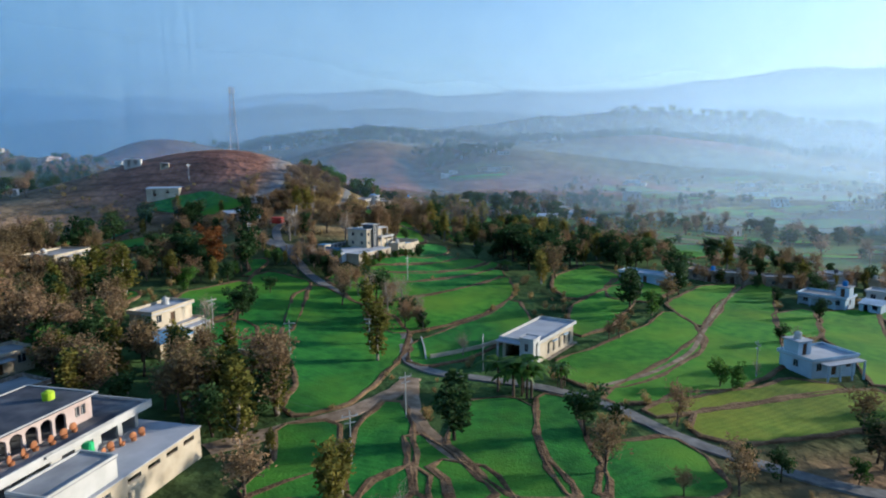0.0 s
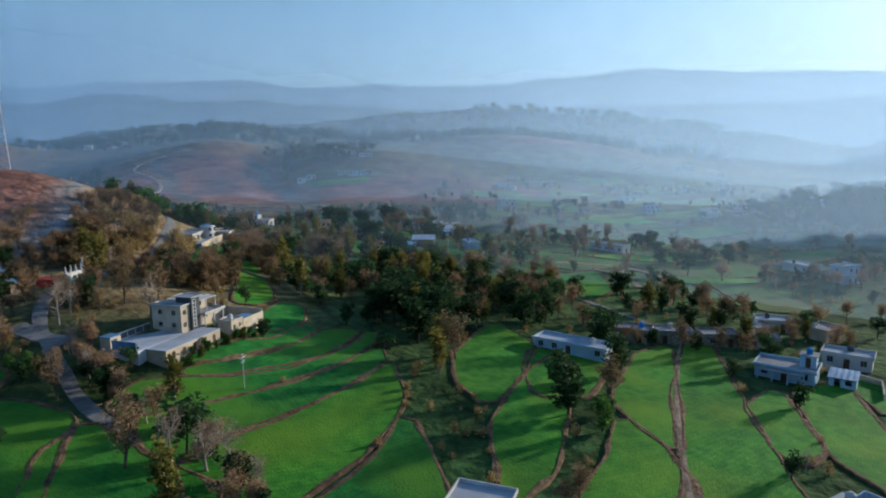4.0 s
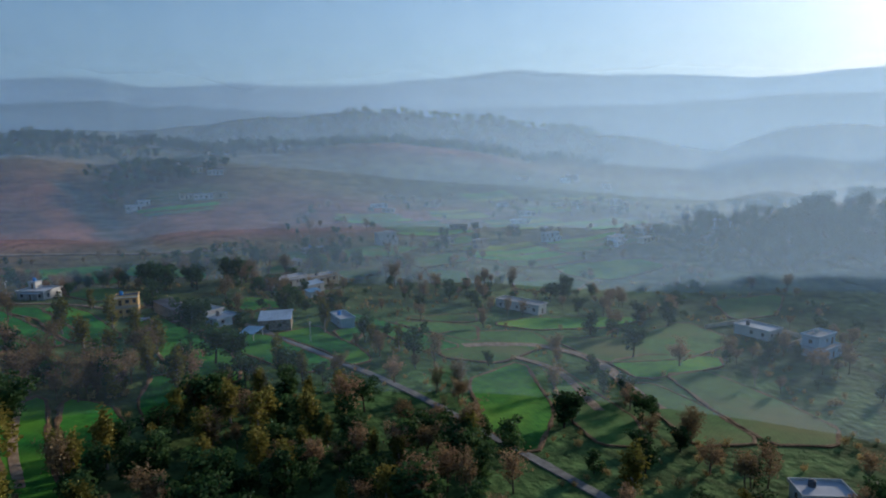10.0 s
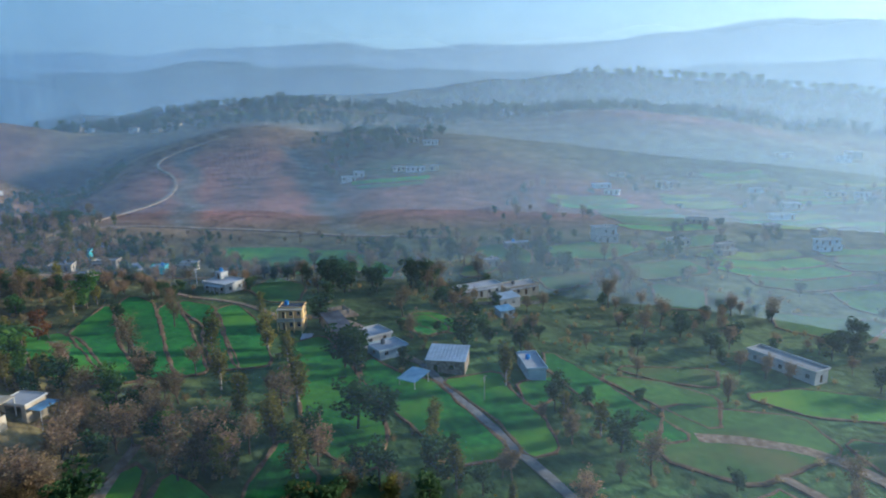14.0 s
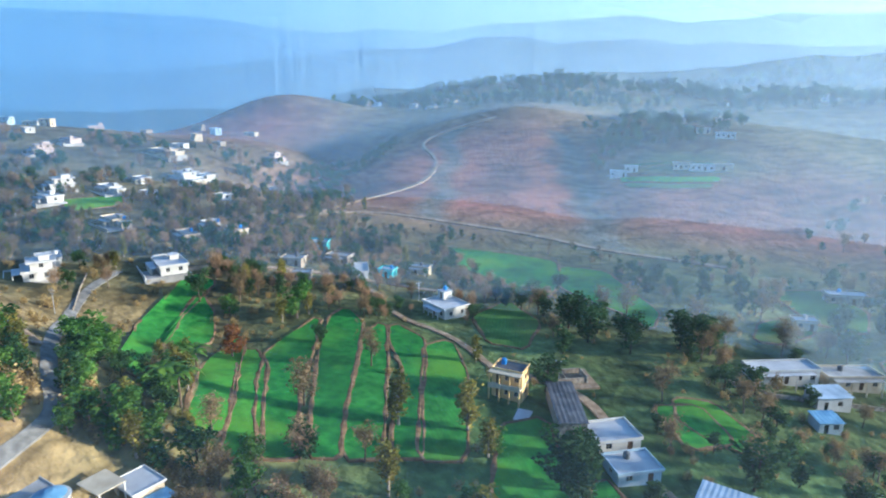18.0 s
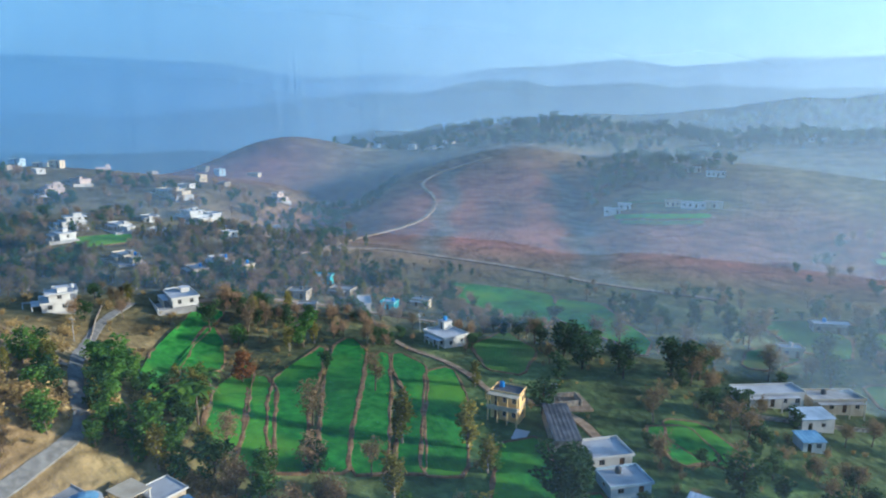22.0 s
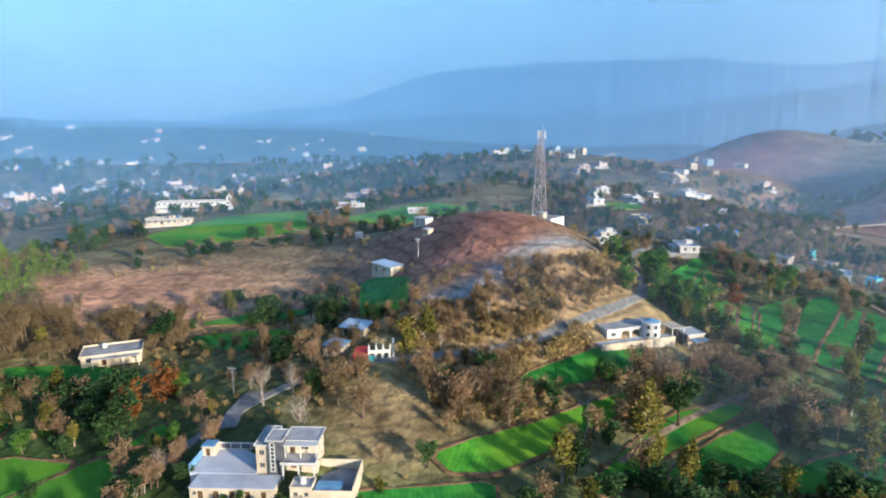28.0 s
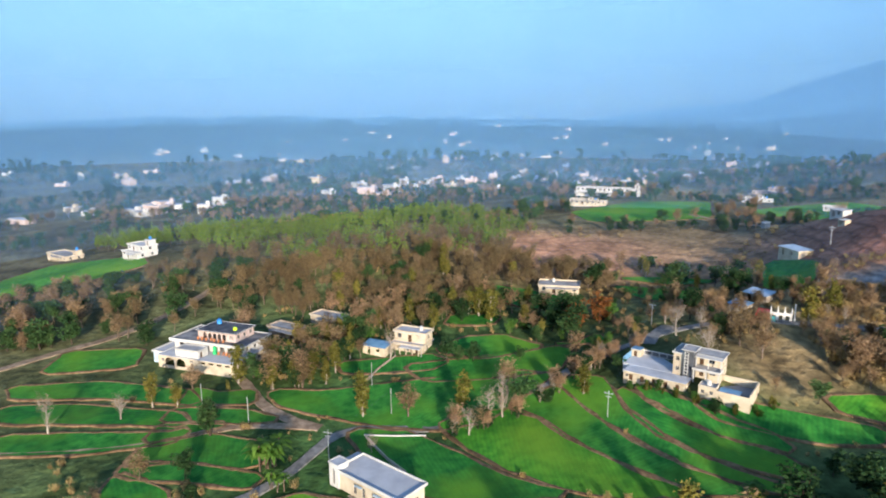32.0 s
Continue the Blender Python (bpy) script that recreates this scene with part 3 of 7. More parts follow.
field([(-18,162),(-11,169),(-4,178),(0,184),(4,186),(1,178),(-4,170),(-12,164)], "lush")
field([(-10,173),(-9,183),(-6,194),(-3,205),(1,203),(1,192),(-2,183),(-5,176)], "lush")
field([(-18,72),(-13,74),(-12,67),(-10,59),(-10,58),(-18,57),(-16,64)], "lush")
field([(-9,72),(-6,83),(-4,74),(-3,58),(-8,58),(-8,64)], "lush")
field([(-3,72),(0,68),(4,61),(5,59),(-1,59),(-2,66)], "lush")
field([(4,83),(10,85),(12,82),(11,74),(11,68),(13,62),(13,60),(8,60),(6,63),(3,69),(2,70)], "lush")
field([(15,87),(18,86),(17,76),(17,67),(17,64),(16,60),(14,60),(13,66),(13,73)], "lush")
field([(22,72),(28,74),(30,70),(30,64),(28,62),(17,60),(19,66)], "lush")
field([(36,83),(52,90),(62,94),(69,95),(61,84),(49,79),(37,75),(33,77)], "mustard")
field([(28,82),(35,89),(49,93),(56,98),(64,96),(53,92),(37,85)], "mustard")
field([(21,104),(28,110),(43,126),(51,138),(52,131),(50,119),(45,110),(34,98),(28,93),(23,92),(20,96)], "bright")
field([(27,91),(40,105),(50,118),(67,148),(75,158),(86,173),(93,177),(74,139),(64,118),(60,108),(51,99),(43,93),(33,88),(24,86)], "bright")
field([(54,146),(71,168),(81,174),(72,158),(60,137),(54,128),(53,135)], "bright")
field([(76,140),(87,147),(76,125),(70,122),(70,126)], "bright")
field([(89,144),(103,149),(87,121),(70,97),(74,107),(77,114),(77,122)], "bright")
field([(32,171),(47,194),(50,177),(40,157),(31,147),(29,157)], "bright")
field([(30,139),(43,159),(54,170),(43,143),(33,125),(26,119)], "bright")
field([(49,173),(64,169),(57,158),(49,148),(41,149),(44,162)], "bright")
field([(108,153),(112,142),(99,134),(102,142)], "bright")
field([(91,258),(111,268),(99,235),(84,219),(82,231)], "bright")
field([(118,262),(116,249),(114,226),(107,215),(100,218),(102,230),(111,250)], "pale")
field([(134,242),(134,226),(130,208),(118,211),(123,228),(128,244)], "pale")
field([(134,286),(157,278),(189,287),(186,263),(159,256),(134,262)], "pale")
field([(102,300),(130,295),(130,282),(105,270),(92,278)], "pale")
field([(155,245),(154,221),(151,206),(143,201),(133,206),(137,225),(144,246)], "pale")
field([(81,330),(89,313),(95,297),(100,286),(90,283),(84,303),(79,319)], "lush")
field([(91,315),(105,312),(115,304),(108,290),(101,299)], "pale")
field([(97,321),(123,321),(118,311),(106,314)], "pale")
field([(52,309),(65,315),(66,305),(71,292),(71,280),(66,278),(63,290),(56,303)], "lush")
field([(70,309),(79,313),(74,301),(70,298)], "lush")
field([(33,321),(41,312),(49,308),(53,298),(61,281),(59,277),(52,275),(42,293),(33,304)], "lush")
field([(14,329),(20,335),(28,317),(36,296),(38,284),(36,272),(29,277),(22,292)], "lush")
field([(95,405),(116,411),(113,401),(97,394)], "pale")
field([(41,351),(49,356),(55,345),(48,339)], "lush")
field([(138,399),(154,392),(145,373),(132,376)], "pale")
field([(128,418),(164,431),(168,414),(138,404)], "pale")
field([(-90,358),(-90,363),(-84,363),(-78,342),(-65,320),(-47,301),(-52,301),(-80,332)], "lush")
field([(-78,346),(-81,354),(-74,350),(-63,336),(-64,331),(-69,328)], "lush")
field([(-50,321),(-56,334),(-58,342),(-44,322),(-32,306),(-27,297),(-28,293),(-32,297)], "lush")
field([(-47,329),(-51,337),(-41,328),(-30,312),(-19,296),(-22,293),(-28,303)], "lush")
field([(-46,337),(-47,356),(-47,360),(-40,346),(-32,329),(-25,316),(-14,300),(-18,297),(-25,306),(-35,320)], "lush")
field([(-44,363),(-44,370),(-36,363),(-30,350),(-21,330),(-13,312),(-9,304),(-12,302),(-19,315),(-31,336)], "lush")
field([(-30,356),(-30,365),(-19,343),(-8,319),(-3,308),(-7,305),(-14,319),(-23,341)], "lush")
field([(-27,366),(-17,360),(-11,347),(-5,330),(3,312),(0,310),(-8,328),(-12,341),(-22,355)], "lush")
field([(-13,356),(-10,362),(-1,347),(10,315),(4,312),(-3,330)], "lush")
field([(-49,459),(-23,464),(-2,460),(4,435),(3,408),(-13,429),(-34,442)], "lush")
field([(2,455),(18,451),(38,412),(37,398),(29,408),(20,415),(7,429)], "lush")
field([(-10,384),(-6,404),(7,388),(8,368),(0,367)], "pale")
field([(67,415),(76,425),(80,416),(70,404),(65,403)], "pale")
field([(72,447),(88,455),(98,440),(94,422),(82,424)], "pale")
field([(45,357),(52,359),(61,347),(59,342),(52,344),(46,349)], "lush")
field([(-202,410),(-193,432),(-180,420),(-186,401)], "bright")
field([(-24,219),(-28,233),(-29,252),(-27,265),(-21,253),(-23,237),(-23,223)], "lush")
field([(-13,200),(-14,210),(-14,225),(-15,240),(-15,254),(-12,246),(-9,229),(-7,219),(-6,208),(-9,201)], "bright")
field([(-1,236),(-6,254),(-4,267),(-2,270),(0,256),(2,242),(7,225),(5,220)], "lush")
field([(12,240),(8,236),(4,254),(3,268),(7,266),(11,262),(14,251)], "lush")
field([(19,250),(17,265),(20,281),(27,268)], "lush")
field([(-94,126),(-90,141),(-78,155),(-70,154),(-76,138),(-83,127)], "lush")
field([(-44,150),(-48,157),(-44,158),(-45,145)], "lush")
field([(-97,168),(-91,192),(-79,192),(-79,178)], "lush")
field([(-107,172),(-109,192),(-100,205),(-101,190)], "lush")
field([(-105,222),(-84,228),(-67,219),(-77,211)], "lush")
field([(-234,167),(-264,207),(-259,248),(-203,232),(-202,204),(-202,174)], "bright")
field([(-219,254),(-246,315),(-221,334),(-190,272)], "bright")
field([(-38,10),(-41,30),(-30,34),(-25,13)], "lush")
field([(-16,11),(-20,32),(-17,56),(-11,62),(-13,40),(-11,16)], "lush")
field([(-6,17),(-8,33),(-6,60),(-2,64),(-1,41),(0,22)], "lush")
field([(6,26),(2,62),(0,65),(5,64),(10,48),(12,31)], "lush")
field([(-35,89),(-41,112),(-38,117),(-34,113),(-30,92)], "lush")
field([(-110,-72),(-137,-68),(-127,-21),(-112,-10),(-97,-26),(-85,-50)], "bright")
field([(-68,116),(-68,130),(-62,128),(-62,115)], "lush")
# fields of the far valley
field([(106, 449), (132, 460), (155, 450), (130, 430), (105, 432)], "pale")
field([(157, 459), (198, 473), (189, 455), (160, 446)], "pale")
field([(204, 391), (249, 380), (249, 360), (214, 357), (201, 374)], "bright")
field([(221, 303), (244, 292), (222, 277), (207, 281)], "pale")
field([(202, 360), (168, 369), (162, 355), (181, 343)], "pale")
field([(140, 310), (182, 298), (162, 293), (134, 297), (124, 306)], "bright")
field([(136, 260), (150, 262), (168, 253), (163, 247), (135, 247)], "bright")
_rnd = random.Random(5)
for _cx, _cy, _n in ((200, 420, 4), (255, 425, 3), (180, 510, 4), (255, 500, 4), (300, 470, 3), (230, 560, 4), (310, 560, 4), (370, 600, 3), (300, 640, 3), (160, 560, 3)):
    _w, _l = _rnd.uniform(7, 11), _rnd.uniform(30, 52)
    for _i in range(_n):
        _b = _cy + (_i - _n / 2) * (_w + 3)
        field([(_cx - _l / 2 + _rnd.uniform(-5, 5), _b + 4), (_cx - 4, _b - 2), (_cx + _l / 2 + _rnd.uniform(-5, 5), _b + 2), (_cx + _l / 2 + _rnd.uniform(-5, 5), _b + _w + 2), (_cx, _b + _w - 2), (_cx - _l / 2 + _rnd.uniform(-5, 5), _b + _w + 4)], _rnd.choice(("pale", "bright", "pale", "mustard")))
lane([(102, 286), (112, 285), (125, 281), (131, 272), (133, 263), (130, 250), (126, 240), (124, 228)], 3.6, MAT_DIRT, "earth_band", "bare orange earth bank between valley fields", 0.3)
lane([(112, 272), (117, 263), (116, 252), (113, 243), (110, 232)], 2.4, MAT_DIRT, "earth_band", "bare brown earth bank between valley fields", 0.3)
# terraces below the hillside hamlet
field([(5, 648), (35, 646), (63, 645), (64, 640), (35, 641), (8, 642)], "pale")
field([(6, 624), (35, 620), (62, 624), (61, 617), (34, 612), (8, 617)], "bright")
field([(10, 613), (35, 608), (58, 612), (56, 606), (34, 601), (14, 606)], "pale")


# ---------------------------------------------------------------- houses
WHITE = material("white_plaster", (0.418, 0.406, 0.38), (0.507, 0.495, 0.469), 0.5, 0.85, 0.1, 6, 0.12, 0.12)
CREAM = material("cream_plaster", (0.396, 0.331, 0.238), (0.504, 0.432, 0.324), 0.5, 0.85, 0.1, 6, 0.12, 0.18)
OCHRE = material("ochre_plaster", (0.58, 0.38, 0.16), (0.70, 0.48, 0.22), 0.5, 0.85, 0.1, 6, 0.12, 0.15)
PINK = material("pink_plaster", (0.42, 0.32, 0.28), (0.50, 0.41, 0.37), 0.5, 0.85, 0.1, 6, 0.12, 0.15)
PALEBLUE = material("pale_blue_plaster", (0.302, 0.396, 0.475), (0.396, 0.49, 0.562), 0.5, 0.85, 0.1, 6, 0.12, 0.15)
GREY = material("dark_grey_cladding", (0.06, 0.065, 0.075), (0.11, 0.115, 0.125), 0.6, 0.7, 0.1, 6, 0.12, 0.15)
STONE = material("rough_stone_wall", (0.16, 0.13, 0.10), (0.34, 0.29, 0.23), 1.6, 0.95, 0.6, 3, 0.12, 0.25)
ROOF = material("concrete_roof", (0.216, 0.216, 0.216), (0.331, 0.324, 0.317), 0.35, 0.9, 0.15, 5, 0.09, 0.3)
PALEROOF = material("whitewashed_roof", (0.355, 0.367, 0.392), (0.453, 0.459, 0.478), 0.35, 0.85, 0.1, 5, 0.09, 0.18)
DARKROOF = material("dark_felt_roof", (0.045, 0.05, 0.065), (0.11, 0.115, 0.13), 0.35, 0.85, 0.15, 5, 0.12, 0.35)
MOSSROOF = material("stained_concrete_roof", (0.06, 0.065, 0.08), (0.25, 0.245, 0.24), 0.3, 0.85, 0.15, 5, 0.09, 0.4)
TIN = material("tin_sheet", (0.36, 0.42, 0.48), (0.50, 0.56, 0.62), 0.5, 0.45, 0.1, 5, 0.1, 0.2, metal=0.4)
BLUETIN = material("blue_sheet", (0.09, 0.20, 0.33), (0.17, 0.32, 0.46), 0.5, 0.5, 0.1, 5, 0.1, 0.2)
TURQ = material("turquoise_paint", (0.05, 0.36, 0.40), (0.09, 0.46, 0.50), 0.5, 0.7, 0.1, 5, 0.1, 0.2)
RED = material("red_paint", (0.50, 0.05, 0.04), (0.62, 0.09, 0.07), 0.5, 0.6, 0.1, 5, 0.1, 0.2)
TERRA = material("terracotta_chairs", (0.30, 0.12, 0.05), (0.42, 0.18, 0.08), 0.8, 0.7, 0.2, 5, 0.1, 0.2)
GREENP = material("green_plastic", (0.03, 0.30, 0.10), (0.05, 0.42, 0.15), 0.5, 0.5, 0.1, 5, 0.1, 0.2)
BLUEP = material("blue_plastic", (0.03, 0.16, 0.42), (0.06, 0.24, 0.52), 0.5, 0.4, 0.05, 5, 0.1, 0.2)
LIME = material("lime_plastic", (0.38, 0.55, 0.02), (0.46, 0.62, 0.04), 0.5, 0.4, 0.05, 5, 0.1, 0.1)
WOODP = material("dark_wood", (0.06, 0.035, 0.02), (0.12, 0.07, 0.04), 2.0, 0.6, 0.2, 8, 0.2, 0.2)
STEEL = material("galvanised_steel", (0.36, 0.37, 0.38), (0.5, 0.5, 0.51), 1.0, 0.5, 0.1, 8, 0.2, 0.2, metal=0.6)
RUSTW = material("tower_paint", (0.30, 0.20, 0.18), (0.42, 0.38, 0.37), 0.12, 0.6, 0.1, 8, 0.2, 0.2)
GLASS = material("window_glass", (0.018, 0.024, 0.032), (0.03, 0.038, 0.05), 0.3, 0.12, 0.0, 5, 0.2, 0.2)
FRAMEM = material("window_paint", (0.30, 0.28, 0.26), (0.42, 0.40, 0.37), 1.0, 0.6, 0.0, 5, 0.2, 0.2)


def boxes(name, items, mat_):
    """One mesh of bevel-free bars and slabs: each (x0, y0, z0, x1, y1, z1)."""
    v, f = [], []
    for x0, y0, z0, x1, y1, z1 in items:
        b = len(v)
        v += [(x0, y0, z0), (x1, y0, z0), (x1, y1, z0), (x0, y1, z0), (x0, y0, z1), (x1, y0, z1), (x1, y1, z1), (x0, y1, z1)]
        f += [(b + 3, b + 2, b + 1, b), (b + 4, b + 5, b + 6, b + 7), (b, b + 1, b + 5, b + 4), (b + 1, b + 2, b + 6, b + 5), (b + 2, b + 3, b + 7, b + 6), (b + 3, b, b + 4, b + 7)]
    return mesh_of(name, v, f, mat_)


def slab(name, x0, y0, z0, x1, y1, z1, mat_, soften=0.04):
    bm = bmesh.new()
    bmesh.ops.create_cube(bm, size=1, matrix=Matrix.Translation(((x0 + x1) / 2, (y0 + y1) / 2, (z0 + z1) / 2)) @ Matrix.Diagonal((x1 - x0, y1 - y0, z1 - z0, 1)))
    if soften:
        bmesh.ops.bevel(bm, geom=bm.edges[:], offset=soften, segments=1, affect="EDGES")
    me = bpy.data.meshes.new(name)
    bm.to_mesh(me)
    bm.free()
    me.materials.append(mat_)
    return me


def wall_mesh(length, height, thick, holes, mat_):
    """A wall from x 0 to length, outer face at y 0, with openings that go through it."""
    xs = sorted({0, length, *(h[0] for h in holes), *(h[1] for h in holes)})
    zs = sorted({0, height, *(h[2] for h in holes), *(h[3] for h in holes)})

    def solid(i, j):
        if not (0 <= i < len(xs) - 1 and 0 <= j < len(zs) - 1):
            return False
        cx, cz = (xs[i] + xs[i + 1]) / 2, (zs[j] + zs[j + 1]) / 2
        return not any(h[0] < cx < h[1] and h[2] < cz < h[3] for h in holes)

    v, f = [], []

    def quad(*q):
        f.append(tuple(range(len(v), len(v) + 4)))
        v.extend(q)

    for i in range(len(xs) - 1):
        for j in range(len(zs) - 1):
            if not solid(i, j):
                continue
            x0, x1, z0, z1, t = xs[i], xs[i + 1], zs[j], zs[j + 1], thick
            quad((x0, 0, z0), (x1, 0, z0), (x1, 0, z1), (x0, 0, z1))
            quad((x1, t, z0), (x0, t, z0), (x0, t, z1), (x1, t, z1))
            if not solid(i - 1, j):
                quad((x0, t, z0), (x0, 0, z0), (x0, 0, z1), (x0, t, z1))
            if not solid(i + 1, j):
                quad((x1, 0, z0), (x1, t, z0), (x1, t, z1), (x1, 0, z1))
            if not solid(i, j - 1):
                quad((x0, t, z0), (x1, t, z0), (x1, 0, z0), (x0, 0, z0))
            if not solid(i, j + 1):
                quad((x0, 0, z1), (x1, 0, z1), (x1, t, z1), (x0, t, z1))
    return mesh_of("wall", v, f, mat_)


def arch_mesh(w, h, thick, mat_):
    """The two spandrels that turn a square opening into a round arch."""
    v, f, n = [], [], 6
    r = w / 2
    for side in (-1, 1):
        b = len(v)
        for y in (0.01, thick - 0.01):
            v.append((side * r, y, h))
            for k in range(n + 1):
                a = k / n * math.pi / 2
                v.append((side * r * math.cos(a), y, h - r + r * math.sin(a)))
        m = n + 2
        for k in range(1, n + 1):
            f.append((b, b + k, b + k + 1) if side < 0 else (b, b + k + 1, b + k))
            f.append((b + m, b + m + k + 1, b + m + k) if side < 0 else (b + m, b + m + k, b + m + k + 1))
            f.append((b + k, b + m + k, b + m + k + 1, b + k + 1))
    return mesh_of("arch", v, f, mat_)


CACHE = {}


def opening(wall, kind, cx, w, zb, h, thick, mat_):
    """Fills an opening of a wall with what stands in it."""
    if kind == "win":
        key = ("win", round(w, 2), round(h, 2))
        if key not in CACHE:
            t = 0.07
            bars = [(-w / 2, 0.10, 0, -w / 2 + t, 0.17, h), (w / 2 - t, 0.10, 0, w / 2, 0.17, h), (-w / 2, 0.10, 0, w / 2, 0.17, t), (-w / 2, 0.10, h - t, w / 2, 0.17, h), (-t / 2, 0.11, 0, t / 2, 0.16, h)]
            CACHE[key] = boxes("window", bars, FRAMEM), boxes("pane", [(-w / 2 + t, 0.13, t, w / 2 - t, 0.145, h - t)], GLASS)
        win = part("window", CACHE[key][0], None, wall, "", pose(cx, 0, zb))
        part("pane", CACHE[key][1], None, win, "dark window glass")
    elif kind == "door":
        key = ("door", round(w, 2), round(h, 2))
        if key not in CACHE:
            CACHE[key] = boxes("door", [(-w / 2, 0.12, 0, w / 2, 0.17, h), (-w / 2 + 0.12, 0.10, 0.2, w / 2 - 0.12, 0.12, h * 0.45), (-w / 2 + 0.12, 0.10, h * 0.52, w / 2 - 0.12, 0.12, h - 0.15)], WOODP)
        part("door", CACHE[key], None, wall, "dark panelled door", pose(cx, 0, zb))
    elif kind == "arch":
        key = ("arch", round(w, 2), round(h, 2), mat_.name)
        if key not in CACHE:
            CACHE[key] = arch_mesh(w, h, thick, mat_)
        part("arch", CACHE[key], None, wall, "", pose(cx, 0, zb))


def room(root, x0, y0, x1, y1, z0, h, mat_, holes=None, roof=ROOF, over=0.3, parapet=0.45, pmat=None, thick=0.25, sunk=0.0):
    """Four walls with openings, a roof slab and a parapet. holes: side -> (kind, from the wall's left end, width, sill, height)."""
    holes = holes or {}
    sides = {"s": (x1 - x0, pose(x0, y0, z0)), "e": (y1 - y0 - 2 * thick, pose(x1, y0 + thick, z0, 0, 0, 90)), "n": (x1 - x0, pose(x1, y1, z0, 0, 0, 180)), "w": (y1 - y0 - 2 * thick, pose(x0, y1 - thick, z0, 0, 0, 270))}
    for side, (length, m) in sides.items():
        cut = [(max(0.1, c - w / 2), min(length - 0.1, c + w / 2), zb + sunk, min(zb + sunk + hh, h + sunk - 0.1)) for kind, c, w, zb, hh in holes.get(side, ())]
        wall = part("wall", wall_mesh(length, h + sunk, thick, cut, mat_), None, root, "", m @ pose(0, 0, -sunk))
        for kind, c, w, zb, hh in holes.get(side, ()):
            opening(wall, kind, c, w, zb + sunk, min(hh, h - 0.1 - zb), thick, mat_)
    if roof:
        part("roof_slab", slab("roof_slab", x0 - over, y0 - over, z0 + h, x1 + over, y1 + over, z0 + h + 0.16, roof), None, root)
        if parapet:
            a, b, t, zt = over - 0.02, 0.16, z0 + h + 0.164, z0 + h + 0.16 + parapet
            X0, Y0, X1, Y1 = x0 - a, y0 - a, x1 + a, y1 + a
            part("parapet", boxes("parapet", [(X0, Y0, t, X1, Y0 + b, zt), (X0, Y1 - b, t, X1, Y1, zt), (X0, Y0 + b, t, X0 + b, Y1 - b, zt), (X1 - b, Y0 + b, t, X1, Y1 - b, zt)], pmat or mat_), None, root)


def place(name, x, y, rz, label, category="house", z=None, group=""):
    root = tagged(new(name), label, category, group)
    root.matrix_basis = pose(x, y, float(ground_z(x, y)) if z is None else z, 0, 0, rz)
    return root


def row_of(kind, length, every, w, sill, h, rnd=None, skip=0.0):
    n = max(1, int(length / every))
    return [(kind, (i + 0.5) * length / n, w, sill, h) for i in range(n) if not (rnd and rnd.random() < skip)]


def tank(x, y, z, mat_=BLUEP, r=0.6, h=1.3, label="blue plastic rooftop water tank"):
    key = ("tank", mat_.name, r, h)
    if key not in CACHE:
        bm = bmesh.new()
        prof = [(0, 0), (r, 0), (r, h * 0.3), (r * 0.95, h * 0.33), (r, h * 0.36), (r, h * 0.62), (r * 0.95, h * 0.65), (r, h * 0.68), (r, h * 0.8), (r * 0.45, h * 0.93), (r * 0.42, h), (0, h)]
        vs = [bm.verts.new((p, 0, q)) for p, q in prof]
        es = [bm.edges.new(e) for e in zip(vs, vs[1:])]
        bmesh.ops.spin(bm, geom=vs + es, cent=(0, 0, 0), axis=(0, 0, 1), angle=2 * math.pi, steps=12)
        bmesh.ops.remove_doubles(bm, verts=bm.verts, dist=0.001)
        bmesh.ops.recalc_face_normals(bm, faces=bm.faces)
        me = bpy.data.meshes.new("water_tank")
        bm.to_mesh(me)
        bm.free()
        me.materials.append(mat_)
        CACHE[key] = me
    ob = tagged(new("water_tank", CACHE[key]), label, "water tank", "rooftop tanks")
    ob.location = (x, y, z)
    return ob


def on(root, x, y, z):
    return root.matrix_basis @ Vector((x, y, z))


